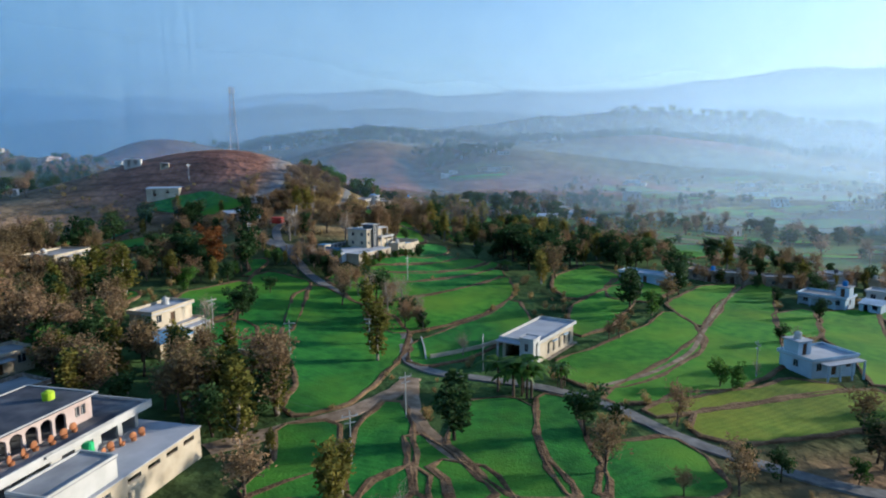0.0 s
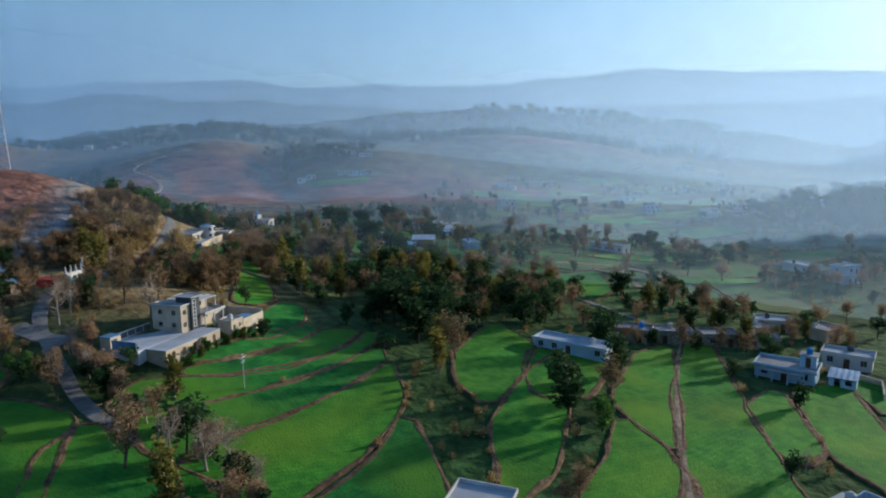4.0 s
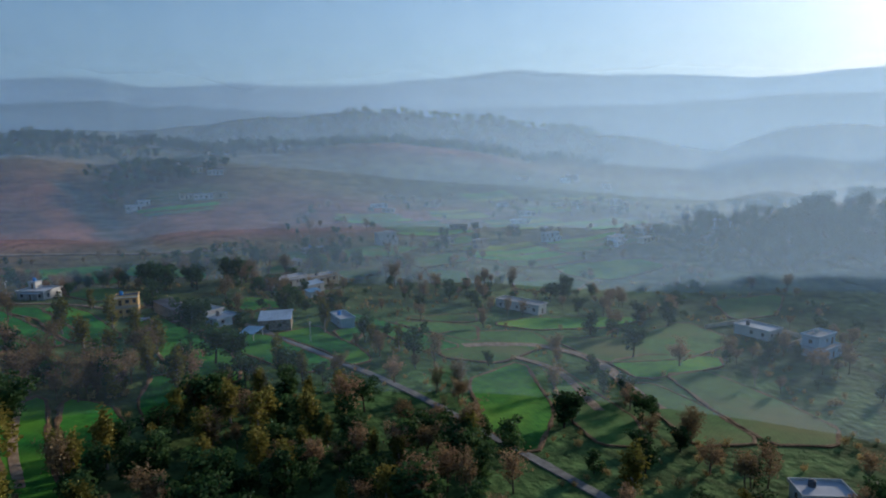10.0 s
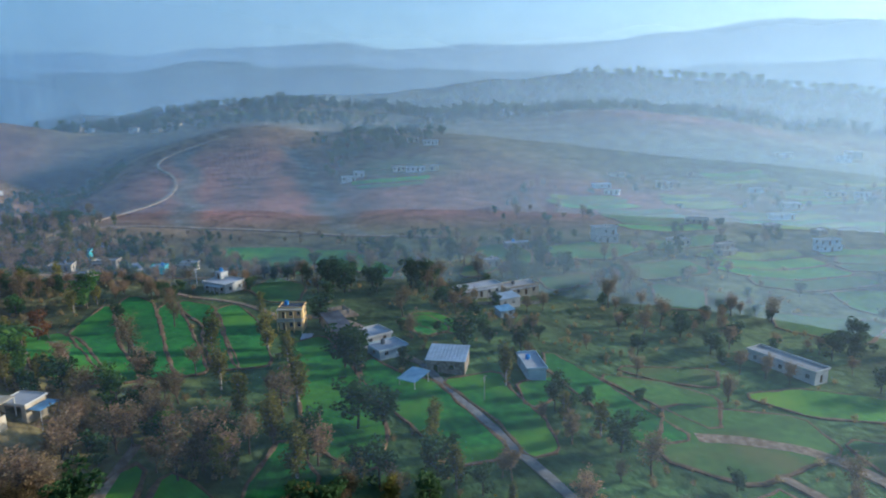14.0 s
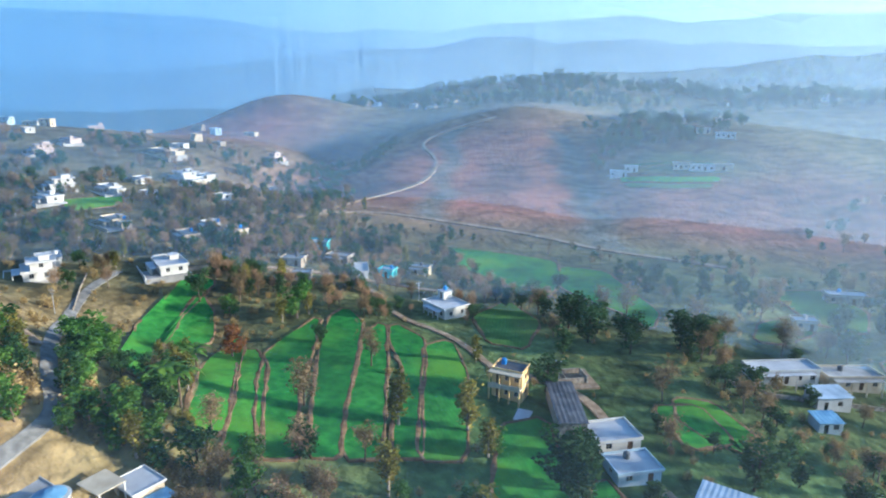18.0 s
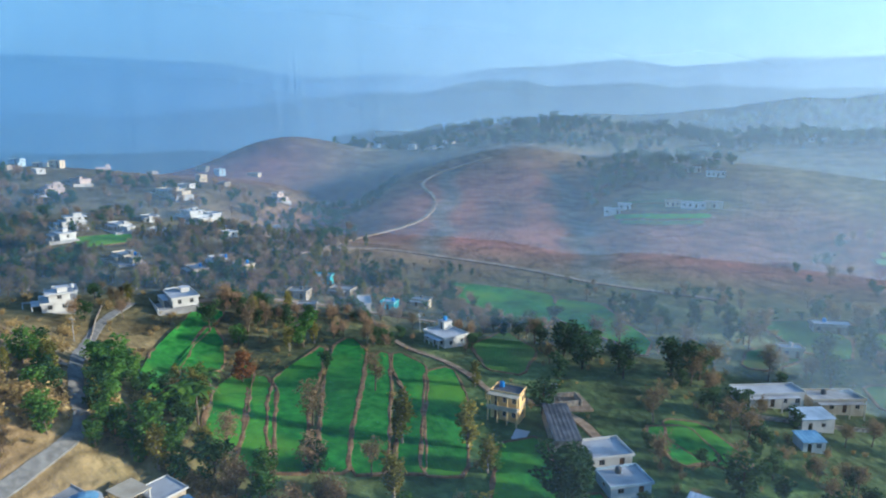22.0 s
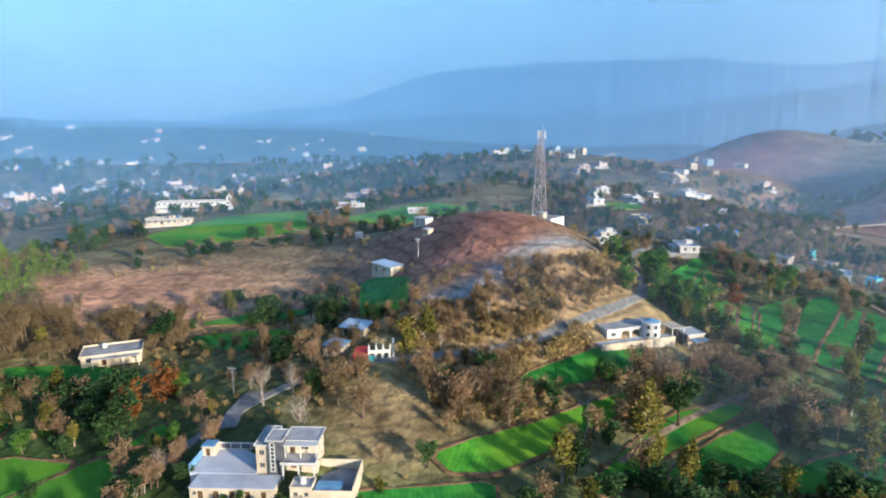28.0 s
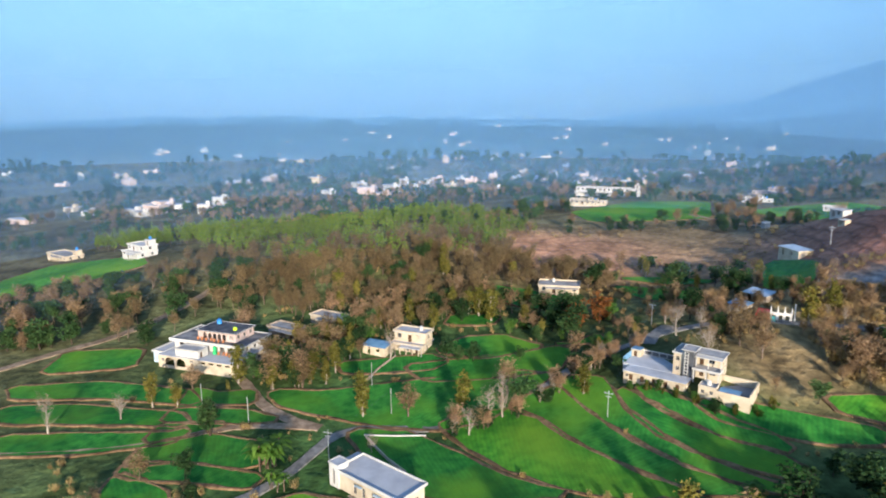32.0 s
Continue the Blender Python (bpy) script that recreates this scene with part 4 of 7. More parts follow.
def house(x, y, rz, w, d, storeys, mat_=WHITE, roof=ROOF, label="", seed=0, porch=True, mumty=False, h=3.1, group="village houses", tanks=True, parapet=0.45, z=None):
    """A flat-roofed village house: rooms storey by storey, a pillared porch, a stair head."""
    rnd = random.Random(int(x * 31 + y * 17 + seed))
    root = place("house", x, y, rz, label or "flat-roofed plastered village house", "house", z, group)
    for s in range(storeys):
        back = 0 if s == 0 else rnd.choice((0, 0.18, 0.3)) * d
        y0 = -d / 2 + back
        front = row_of("win", w, 2.9, 1.2, 0.95, 1.3, rnd, 0.15)
        if front:
            k = len(front) // 2
            front[k] = ("door", front[k][1], 1.1, 0.0, 2.1)
        room(root, -w / 2, y0, w / 2, d / 2, s * (h + 0.16), h, mat_, {"s": front, "e": row_of("win", d - back - 0.5, 3.2, 1.1, 0.95, 1.25, rnd, 0.2), "w": row_of("win", d - back - 0.5, 3.4, 1.1, 0.95, 1.25, rnd, 0.3), "n": row_of("win", w, 3.6, 1.1, 0.95, 1.25, rnd, 0.3)}, roof, 0.35, parapet if s == storeys - 1 else 0.35, None, 0.25, 2.5 if s == 0 else 0.0)
    top = storeys * (h + 0.16)
    if porch:
        pw = w * rnd.uniform(0.5, 0.95)
        px = rnd.uniform(-1, 1) * (w - pw) / 2
        part("porch_roof", slab("porch_roof", px - pw / 2, -d / 2 - 2.0, h - 0.25, px + pw / 2, -d / 2 - 0.37, h - 0.08, roof), None, root)
        for i in range(4):
            cx = px - pw / 2 + 0.2 + i * (pw - 0.4) / 3
            part("pillar", slab("pillar", cx - 0.13, -d / 2 - 1.95, -2.0, cx + 0.13, -d / 2 - 1.69, h - 0.254, mat_, 0.03), None, root)
    if mumty:
        mx = rnd.choice((-1, 1)) * (w / 2 - 1.7)
        room(root, mx - 1.4, d / 2 - 3.4, mx + 1.4, d / 2 - 0.4, top + 0.004, 2.3, mat_, {"s": [("door", 1.4, 0.9, 0, 2.0)]}, roof, 0.25, 0)
        if tanks:
            tank(*on(root, mx, d / 2 - 1.9, top + 2.47), mat_=rnd.choice((BLUEP, WHITE)), label="plastic water tank on a stair head roof")
    elif tanks and rnd.random() < 0.6:
        tank(*on(root, rnd.uniform(-0.3, 0.3) * w, rnd.uniform(0.1, 0.35) * d, top + 0.004), mat_=rnd.choice((BLUEP, WHITE, GREY)), label="plastic water tank on a flat roof")
    return root


def villa(x, y, rz, w, d, storeys, mat_, roof, label, h=2.35, tanks=True):
    """A wide stepped house: plinth terrace, a long low main block, a set-back upper block, a side wing and a verandah."""
    rnd = random.Random(int(x * 7 + y * 13))
    root = place("house", x, y, rz, label, "house", None, "village houses")
    side = rnd.choice((-1, 1))
    part("terrace", slab("terrace", -w * 0.56, -d / 2 - 4.2, -3.5, w * 0.56, d / 2 + 0.8, 0.25, ROOF, 0.05), None, root, "raised concrete terrace")
    part("terrace_wall", boxes("terrace_wall", [(-w * 0.56, -d / 2 - 4.4, -1.0, w * 0.56, -d / 2 - 4.21, 0.95), (-w * 0.56 - 0.2, -d / 2 - 4.4, -1.0, -w * 0.56 - 0.01, d / 2, 0.95)], mat_), None, root, "low plastered terrace wall")
    front = row_of("win", w * 0.72, 2.7, 1.3, 0.9, 1.3, rnd, 0.1)
    if len(front) > 1:
        front[len(front) // 2] = ("door", front[len(front) // 2][1], 1.2, 0.0, 2.1)
    x0 = -w / 2 if side > 0 else -w / 2 + w * 0.28
    x1 = x0 + w * 0.72
    room(root, x0, -d / 2, x1, d / 2, 0.254, h, mat_, {"s": front, "e": row_of("win", d - 0.5, 3.0, 1.1, 0.9, 1.3, rnd, 0.2), "w": row_of("win", d - 0.5, 3.0, 1.1, 0.9, 1.3, rnd, 0.2), "n": row_of("win", w * 0.72, 3.4, 1.1, 0.9, 1.3, rnd, 0.2)}, roof, 0.4, 0.5)
    wx0, wx1 = (x1 + 0.45, w / 2) if side > 0 else (-w / 2, x0 - 0.45)
    room(root, wx0, -d / 2 + 1.2, wx1, d / 2 - 0.4, 0.254, h - 0.5, mat_, {"s": row_of("win", wx1 - wx0, 2.4, 1.1, 0.8, 1.2, rnd, 0.0)}, roof, 0.3, 0.35)
    top = 0.254 + h + 0.16
    if storeys > 1:
        u0, u1 = x0 + (x1 - x0) * (0.12 if side > 0 else 0.3), x0 + (x1 - x0) * (0.72 if side > 0 else 0.9)
        room(root, u0, -d / 2 + 1.9, u1, d / 2 - 0.3, top + 0.004, h - 0.1, mat_, {"s": row_of("win", u1 - u0, 2.6, 1.3, 0.7, 1.4, rnd, 0.0), "e": row_of("win", d - 2.8, 3.0, 1.1, 0.9, 1.2, rnd, 0.1), "w": row_of("win", d - 2.8, 3.0, 1.1, 0.9, 1.2, rnd, 0.1)}, roof, 0.9, 0.3)
        mid, up = (u0 + u1) / 2, top + h + 0.07
    else:
        mid, up = (x0 + x1) / 2 + side * (x1 - x0) * 0.25, top
    room(root, mid - 1.3, 0.4, mid + 1.3, d / 2 - 0.8, up + 0.004, 1.3, mat_, {"s": [("door", 1.3, 0.8, 0, 1.2)]}, roof, 0.2, 0)
    if tanks:
        tank(*on(root, mid + side * 3.0, d / 4, up + 0.004), mat_=rnd.choice((BLUEP, WHITE, GREY)), label="plastic water tank on a villa roof")
    pw = (x1 - x0) * 0.7
    cx = (x0 + x1) / 2
    part("verandah_roof", slab("verandah_roof", cx - pw / 2, -d / 2 - 2.4, h - 0.1, cx + pw / 2, -d / 2 - 0.42, h + 0.06, roof), None, root)
    n = max(3, int(pw / 2.8))
    for i in range(n + 1):
        c = cx - pw / 2 + 0.2 + i * (pw - 0.4) / n
        part("pillar", slab("pillar", c - 0.14, -d / 2 - 2.35, 0.254, c + 0.14, -d / 2 - 2.07, h - 0.104, mat_, 0.03), None, root)
    return root


# the terrace house: podium, arcaded first floor, upper hall
def terrace_house():
    r = place("terrace_house", -24.9, 64.5, -14, "large white terrace house with arcades and dark felt roofs", "house", 4.5)
    r.matrix_basis = r.matrix_basis @ Matrix.Diagonal((1, 1, 0.8, 1))
    slots = [("open", -y, 1.6, 2.2, 0.55) for y in (-22.4, -20.0, -17.6, -15.2)]
    arches = [("arch", 3.4, 3.0, 0, 2.7), ("arch", 7.0, 3.0, 0, 2.7), ("win", 1.2, 0.9, 1.2, 1.0), ("win", 10.5, 1.2, 2.0, 0.6)]
    room(r, -17, -24, 0, 0, 0, 3.2, CREAM, {"e": [("open", c + 0, 1.7, 2.1, 0.6) for c in (14.0, 16.6, 19.2, 21.8)] + arches, "n": row_of("win", 17, 4, 1.2, 1.0, 1.2)}, PALEROOF, 0.12, 0, None, 0.3, 2.0)
    ar = [("arch", c, 1.5, 0.05, 2.4) for c in (2.2, 4.2, 6.2, 8.2, 10.4, 13.2, 15.4)] + [("arch", 18.2, 2.2, 0.05, 2.5), ("arch", 20.8, 1.8, 0.05, 2.5)]
    room(r, -16.8, -24, -6.2, -1.6, 3.364, 2.9, WHITE, {"e": ar, "n": row_of("win", 10, 3.3, 1.2, 0.9, 1.2), "s": [("win", 3, 1.2, 0.9, 1.2), ("door", 7, 1.0, 0, 2.1)]}, MOSSROOF, 0.9, 0.35, WHITE)
    part("fascia", boxes("fascia", [(-5.28, -24.9, 5.85, -5.12, -0.7, 6.9), (-5.0, -14.0, 6.5, -4.9, -6.0, 6.8)], WHITE), None, r, "stepped white roof fascia")
    room(r, -16, -17.6, -8.2, -5.4, 6.43, 2.9, PINK, {"e": [("arch", 2.0 + 1.55 * i, 1.25, 0.05, 2.3) for i in range(5)] + [("win", 10.2, 0.55, 0.9, 1.3), ("win", 10.9, 0.55, 0.9, 1.3)], "n": row_of("win", 7.8, 2.6, 1.0, 0.9, 1.4)}, DARKROOF, 0.5, 0.12, WHITE)
    room(r, -4.2, -18.5, -0.4, -11.2, 3.364, 2.3, WHITE, {"n": [("door", 1.2, 0.9, 0, 1.9)], "s": [("win", 1.9, 1.0, 0.9, 0.9)]}, ROOF, 0.1, 0.25)
    room(r, -13, -27.5, -2, -24.02, 0, 3.0, PALEBLUE, {"e": [("door", 1.6, 1.0, 0, 2.1)], "s": row_of("win", 11, 3, 1.3, 0.9, 1.2)}, PALEROOF, 0.3, 0.4, WHITE, 0.25, 2.0)
    part("gate_pillar", slab("gate_pillar", 1.2, -12, -0.3, 1.6, -11.6, 2.4, CREAM), None, r)
    rnd = random.Random(5)

    def chair(x, y, z, rz, mat_=TERRA):
        key = ("chair", mat_.name)
        if key not in CACHE:
            c = tagged(new("terrace_chair"), "terracotta-coloured rounded terrace chair", "chair", "terrace chairs")
            bm = bmesh.new()
            bmesh.ops.create_cone(bm, cap_ends=True, segments=10, radius1=0.34, radius2=0.42, depth=0.42, matrix=Matrix.Translation((0, 0, 0.26)))
            part("seat", bm, mat_, c)
            bm = bmesh.new()
            bmesh.ops.create_uvsphere(bm, u_segments=10, v_segments=6, radius=0.55, matrix=Matrix.Translation((0, 0.22, 0.75)) @ Matrix.Diagonal((1, 0.35, 1, 1)))
            part("backrest", bm, mat_, c)
            CACHE[key] = c
            c.matrix_basis = pose(x, y, z, 0, 0, rz) @ Matrix.Diagonal((0.7, 0.7, 0.7, 1))
            return c
        return copy_thing(CACHE[key], pose(x, y, z, 0, 0, rz))

    for i in range(7):
        p = on(r, -7.1 + rnd.uniform(-0.3, 0.2), -16.8 + i * 1.35, 6.43)
        chair(*p, 80 + rnd.uniform(-25, 25))
    for i in range(5):
        p = on(r, -4.4 + rnd.uniform(-0.4, 0.3), -8.2 + i * 1.2, 3.37)
        chair(*p, 80 + rnd.uniform(-40, 40))
    st = tagged(new("green_stall"), "green plastic covered stand on the terrace", "stand")
    st.location = on(r, -4.9, -9.6, 3.37)
    part("cover", slab("cover", -0.45, -0.4, 0.9, 0.45, 0.4, 2.1, GREENP, 0.15), None, st)
    part("counter", slab("counter", -0.5, -0.45, 0, 0.5, 0.45, 0.85, GREENP, 0.05), None, st)
    tank(*on(r, -11, -7.6, 9.5), mat_=LIME, r=0.55, h=0.9, label="lime green round tank on the dark roof")
    tank(*on(r, -14.4, -15.5, 9.5), r=0.65, h=1.5, label="blue plastic water tank on the dark roof")
    moto = tagged(new("motorbike"), "dark parked motorbike beside the white wall", "motorbike")
    moto.matrix_basis = pose(*on(r, 1.6, -20.5, 0.0), 0, 0, 70)
    bm = bmesh.new()
    bmesh.ops.create_cube(bm, size=1, matrix=pose(0, 0, 0.75) @ Matrix.Diagonal((1.2, 0.28, 0.35, 1)))
    bmesh.ops.bevel(bm, geom=bm.edges[:], offset=0.1, segments=2, affect="EDGES")
    part("body", bm, GREY, moto)
    for wx in (-0.65, 0.65):
        bm = bmesh.new()
        bmesh.ops.create_cone(bm, cap_ends=True, segments=14, radius1=0.3, radius2=0.3, depth=0.12, matrix=pose(wx, 0, 0.3, 90))
        part("wheel", bm, GREY, moto)


def tower_porch_house():
    r = place("porch_house", 17.75, 110.4, -33.9, "new white single-storey house with a stair tower", "house", 0.7)
    room(r, -3.2, -7.6, 3.2, 7.9, 0, 3.5, CREAM, {"e": [("win", c, 0.8, 0.6, 1.9) for c in (4.4, 6.6, 9.0, 11.2, 13.4)], "s": [("open", 2.0, 2.8, 0.0, 2.7)], "w": row_of("win", 14, 4, 1.1, 0.9, 1.3), "n": [("win", 2, 1.1, 0.9, 1.3), ("win", 4.4, 1.1, 0.9, 1.3)]}, PALEROOF, 0.45, 0.4, WHITE, 0.25, 2.0)
    room(r, 1.0, -9.5, 3.5, -7.0, 0, 4.6, WHITE, {"s": [("win", 1.2, 0.7, 0.5, 1.3), ("win", 1.2, 0.7, 2.5, 1.4)], "e": [("win", 1.0, 0.6, 0.6, 3.2)]}, PALEROOF, 0.15, 0.12, WHITE, 0.2, 2.0)
    part("porch_roof", slab("porch_roof", -3.65, -9.6, 3.5, 0.98, -8.07, 3.68, PALEROOF), None, r)
    part("pillar", slab("pillar", -3.4, -9.4, -1.5, -3.1, -9.1, 3.49, WHITE), None, r)
    for c in (-1.5, 3.2):
        part("sunshade", slab("sunshade", 3.46, c - 0.9, 2.75, 4.0, c + 0.9, 2.87, PALEBLUE), None, r)
    part("plinth", slab("plinth", -3.9, -10.2, -1.5, 4.0, 8.4, 0.05, STONE), None, r)


def modern_house():
    r = place("modern_house", -19.8, 169.8, 59, "modern two-storey white and grey house with a stair tower", "house", 11.2)
    r.matrix_basis = r.matrix_basis @ Matrix.Diagonal((0.86, 0.86, 0.71, 1))
    room(r, 0, 0, 2.6, 7.5, 0, 6.6, CREAM, {"s": [("win", 1.1, 1.0, 1.0, 1.3), ("win", 1.1, 1.0, 4.2, 1.3)], "w": row_of("win", 7, 3, 1.1, 1.0, 1.3) + row_of("win", 7, 3, 1.1, 4.2, 1.3)}, ROOF, 0.35, 0.25, WHITE, 0.25, 5.5)
    room(r, 2.62, -0.6, 5.2, 3.4, 0, 8.3, GREY, {"s": []}, ROOF, 0.5, 0.15, WHITE, 0.25, 5.5)
    strip = [(2.95, -0.68, 0.5, 3.15, -0.606, 7.6), (3.75, -0.68, 0.5, 3.95, -0.606, 7.6)] + [(3.15, -0.66, 0.5 + 1.02 * i, 3.75, -0.606, 0.72 + 1.02 * i) for i in range(8)]
    part("stair_window_frame", boxes("stair_window_frame", strip, WHITE), None, r, "tall white stair window frame")
    for i in range(7):
        part("pane", boxes("pane", [(3.16, -0.63, 0.73 + 1.02 * i, 3.74, -0.61, 1.51 + 1.02 * i)], GLASS), None, r, "dark stair window glass")
    room(r, 5.22, 1.6, 11.4, 7.5, 0, 3.1, CREAM, {"s": [("door", 1.5, 1.1, 0, 2.1), ("win", 4.2, 1.5, 0.9, 1.3)], "e": row_of("win", 5.4, 2.7, 1.1, 0.9, 1.3)}, ROOF, 0.1, 0, None, 0.25, 5.5)
    part("balcony_slab", slab("balcony_slab", 5.24, -1.9, 3.0, 12.0, 1.48, 3.25, ROOF), None, r)
    part("balcony_rail", boxes("balcony_rail", [(5.24, -1.9, 3.254, 12.0, -1.75, 3.75), (11.85, -1.75, 3.254, 12.0, 1.45, 3.75)], WHITE), None, r, "white balcony parapet")
    room(r, 5.22, 2.6, 11.4, 7.5, 3.27, 3.2, CREAM, {"s": [("door", 1.2, 1.0, 0, 2.1), ("win", 3.6, 1.5, 0.9, 1.4)], "e": row_of("win", 4.4, 2.2, 1.0, 0.9, 1.4)}, ROOF, 0.5, 0.15, WHITE)
    part("canopy", slab("canopy", 5.24, 0.2, 6.4, 11.9, 2.08, 6.62, WHITE), None, r)
    for cx in (5.6, 8.6, 11.6):
        part("pillar", slab("pillar", cx - 0.13, -1.6, -1.0, cx + 0.13, -1.34, 2.99, WHITE, 0.03), None, r)
        part("pillar", slab("pillar", cx - 0.1, 0.35, 3.26, cx + 0.1, 0.55, 6.39, WHITE, 0.03), None, r)
    # courtyard on the roof of the long lower store rooms
    room(r, -11, -5.6, 5.0, -0.9, -3.0, 2.7, CREAM, {"s": [("door", 2.0 + 3.0 * i, 1.0, 0, 2.0) for i in range(5)] + [("win", 0.9, 0.8, 0.9, 0.9)]}, PALEROOF, 0.15, 0, None, 0.25, 5.5)
    part("courtyard", slab("courtyard", -13, -0.72, -6.5, -0.01, 8.5, -0.06, PALEROOF), None, r, "pale concrete courtyard")
    panels = []
    for i in range(6):
        a = -12.6 + 2.1 * i
        panels += [(a, 8.3, 0, a + 0.2, 8.5, 1.9), (a + 0.2, 8.35, 0, a + 2.1, 8.5, 0.25), (a + 0.2, 8.35, 1.6, a + 2.1, 8.5, 1.85)]
    part("boundary_wall", boxes("boundary_wall", panels, WHITE), None, r, "white panelled boundary wall")
    for i in range(6):
        a = -12.4 + 2.1 * i
        part("wall_panel", boxes("wall_panel", [(a, 8.39, 0.25, a + 1.9, 8.46, 1.6), (a + 0.6, 8.36, 0.65, a + 1.3, 8.39, 1.2)], GREY), None, r, "dark wall panel with a square inset")
    room(r, -13.2, 5.6, -10.6, 8.2, -0.05, 2.5, CREAM, {"s": [("door", 1.2, 0.9, 0, 2)]}, BLUETIN, 0.1, 0)
    part("gate", boxes("gate", [(-13.1, -0.6, 0, -13.0, 5.4, 2.0)] + [(-13.16, -0.6 + 0.5 * i, 0, -13.1, -0.5 + 0.5 * i, 2.0) for i in range(12)], BLUETIN), None, r, "blue sheet metal gate")
    # walled yard with a store and a blue sheet roof
    room(r, 8.2, -6.2, 12.2, -2.6, -2.4, 2.9, CREAM, {"s": [("win", 1.0, 0.8, 0.9, 1.1), ("win", 3.0, 0.8, 0.9, 1.1)]}, ROOF, 0.1, 0.3, None, 0.25, 2.5)
    part("yard_wall", boxes("yard_wall", [(12.22, -6.3, -6.5, 20.0, -6.05, 0.2), (19.75, -6.05, -6.5, 20.0, 4.0, 0.9), (11.5, 3.9, -3.0, 19.74, 4.1, 0.9)], CREAM), None, r, "cream walls round a yard")
    part("yard_floor", slab("yard_floor", 12.3, -6.0, -4.0, 19.7, 3.85, -1.5, ROOF), None, r)
    part("lean_to_roof", slab("lean_to_roof", 12.6, -5.9, -0.12, 17.5, -2.6, 0.0, BLUETIN), None, r, "blue sheet lean-to roof")
    for px in (12.9, 17.2):
        part("post", slab("post", px - 0.07, -2.9, -1.49, px + 0.07, -2.76, -0.125, STEEL, 0), None, r)
    tank(*on(r, 10.2, -4.4, 0.664), mat_=WHITE, r=0.5, h=1.1, label="white water tank on the store roof")


def round_tower_house():
    r = place("round_tower_house", -31.2, 257.0, -11, "white house with a round two-storey tower and terrace", "house", 15.9)
    r.matrix_basis = r.matrix_basis @ Matrix.Diagonal((1, 1, 0.74, 1))
    room(r, -9.5, 0, 0, 14, 0, 3.4, WHITE, {"e": [("win", 1.6, 1.2, 0.9, 1.3), ("arch", 5.0, 2.4, 0.05, 2.6), ("arch", 8.0, 2.4, 0.05, 2.6)], "s": [("win", 2, 1.2, 0.9, 1.3), ("arch", 6.2, 2.0, 0.05, 2.6)]}, ROOF, 0.4, 0.2, WHITE, 0.25, 2.0)
    bm = bmesh.new()
    bmesh.ops.create_cone(bm, cap_ends=True, segments=32, radius1=2.3, radius2=2.3, depth=5.8, matrix=Matrix.Translation((0.6, 12.0, 2.3)))
    part("round_tower", bm, WHITE, r)
    for zc in (2.6, 5.1):
        bm = bmesh.new()
        bmesh.ops.create_cone(bm, cap_ends=True, segments=32, radius1=2.42, radius2=2.42, depth=0.22, matrix=Matrix.Translation((0.6, 12.0, zc)))
        part("cornice", bm, WHITE, r)
    bm = bmesh.new()
    bmesh.ops.create_cone(bm, cap_ends=True, segments=24, radius1=2.0, radius2=0.5, depth=0.8, matrix=Matrix.Translation((0.2, 12.2, 5.62)))
    part("tower_cap", bm, BLUETIN, r, "blue conical tower roof")
    for a, zc in ((-50, 0.6), (-5, 0.6), (-50, 3.2), (-5, 3.2), (40, 3.2)):
        m = pose(0.6, 12.0, zc) @ pose(0, 0, 0, 0, 0, a)
        part("window", boxes("window", [(2.24, -0.45, 0, 2.36, -0.38, 1.4), (2.24, 0.38, 0, 2.36, 0.45, 1.4), (2.24, -0.45, 1.33, 2.36, 0.45, 1.4), (2.24, -0.45, 0, 2.36, 0.45, 0.07)], FRAMEM), None, r, "", m)
        part("pane", boxes("pane", [(2.25, -0.38, 0.07, 2.32, 0.38, 1.33)], GLASS), None, r, "", m)
    part("terrace", slab("terrace", 0.3, -3.5, -3.5, 3.4, 17, -0.02, PALEROOF), None, r, "pale terrace on a stone plinth")
    part("terrace_wall", boxes("terrace_wall", [(3.42, -3.6, -3.5, 3.7, 17.1, 0.5)] + [(3.7, -3 + 2.4 * i, -2.2, 3.76, -1.6 + 2.4 * i, -1.2) for i in range(8)], CREAM), None, r)
    part("canopy", slab("canopy", -2.0, 16.5, 2.7, 3.0, 20.5, 2.9, CREAM), None, r, "pale concrete porch canopy")
    for px, py in ((-1.8, 20.2), (2.8, 20.2), (2.8, 16.8)):
        part("post", slab("post", px - 0.1, py - 0.1, -2, px + 0.1, py + 0.1, 2.69, WHITE, 0.02), None, r)
    part("parasol_wall", slab("parasol_wall", -6, -4.2, -2, -1, -4.0, 1.6, WHITE), None, r, "white garden wall")
    g = place("garage", -24.6, 278.6, -15, "small open garage with a pale flat roof", "garage")
    room(g, -2.6, -2.2, 2.6, 2.2, 0, 2.7, CREAM, {"s": [("open", 2.6, 3.4, 0, 2.3)]}, PALEROOF, 0.3, 0.15, WHITE, 0.2, 2.0)
    part("lean_to_roof", slab("lean_to_roof", 2.95, -2.2, 1.9, 5.6, 2.2, 2.0, BLUETIN), None, g, "blue sheet lean-to roof")
    for py in (-2.0, 2.0):
        part("post", slab("post", 5.3, py - 0.07, -2.5, 5.44, py + 0.07, 1.89, STEEL, 0), None, g)


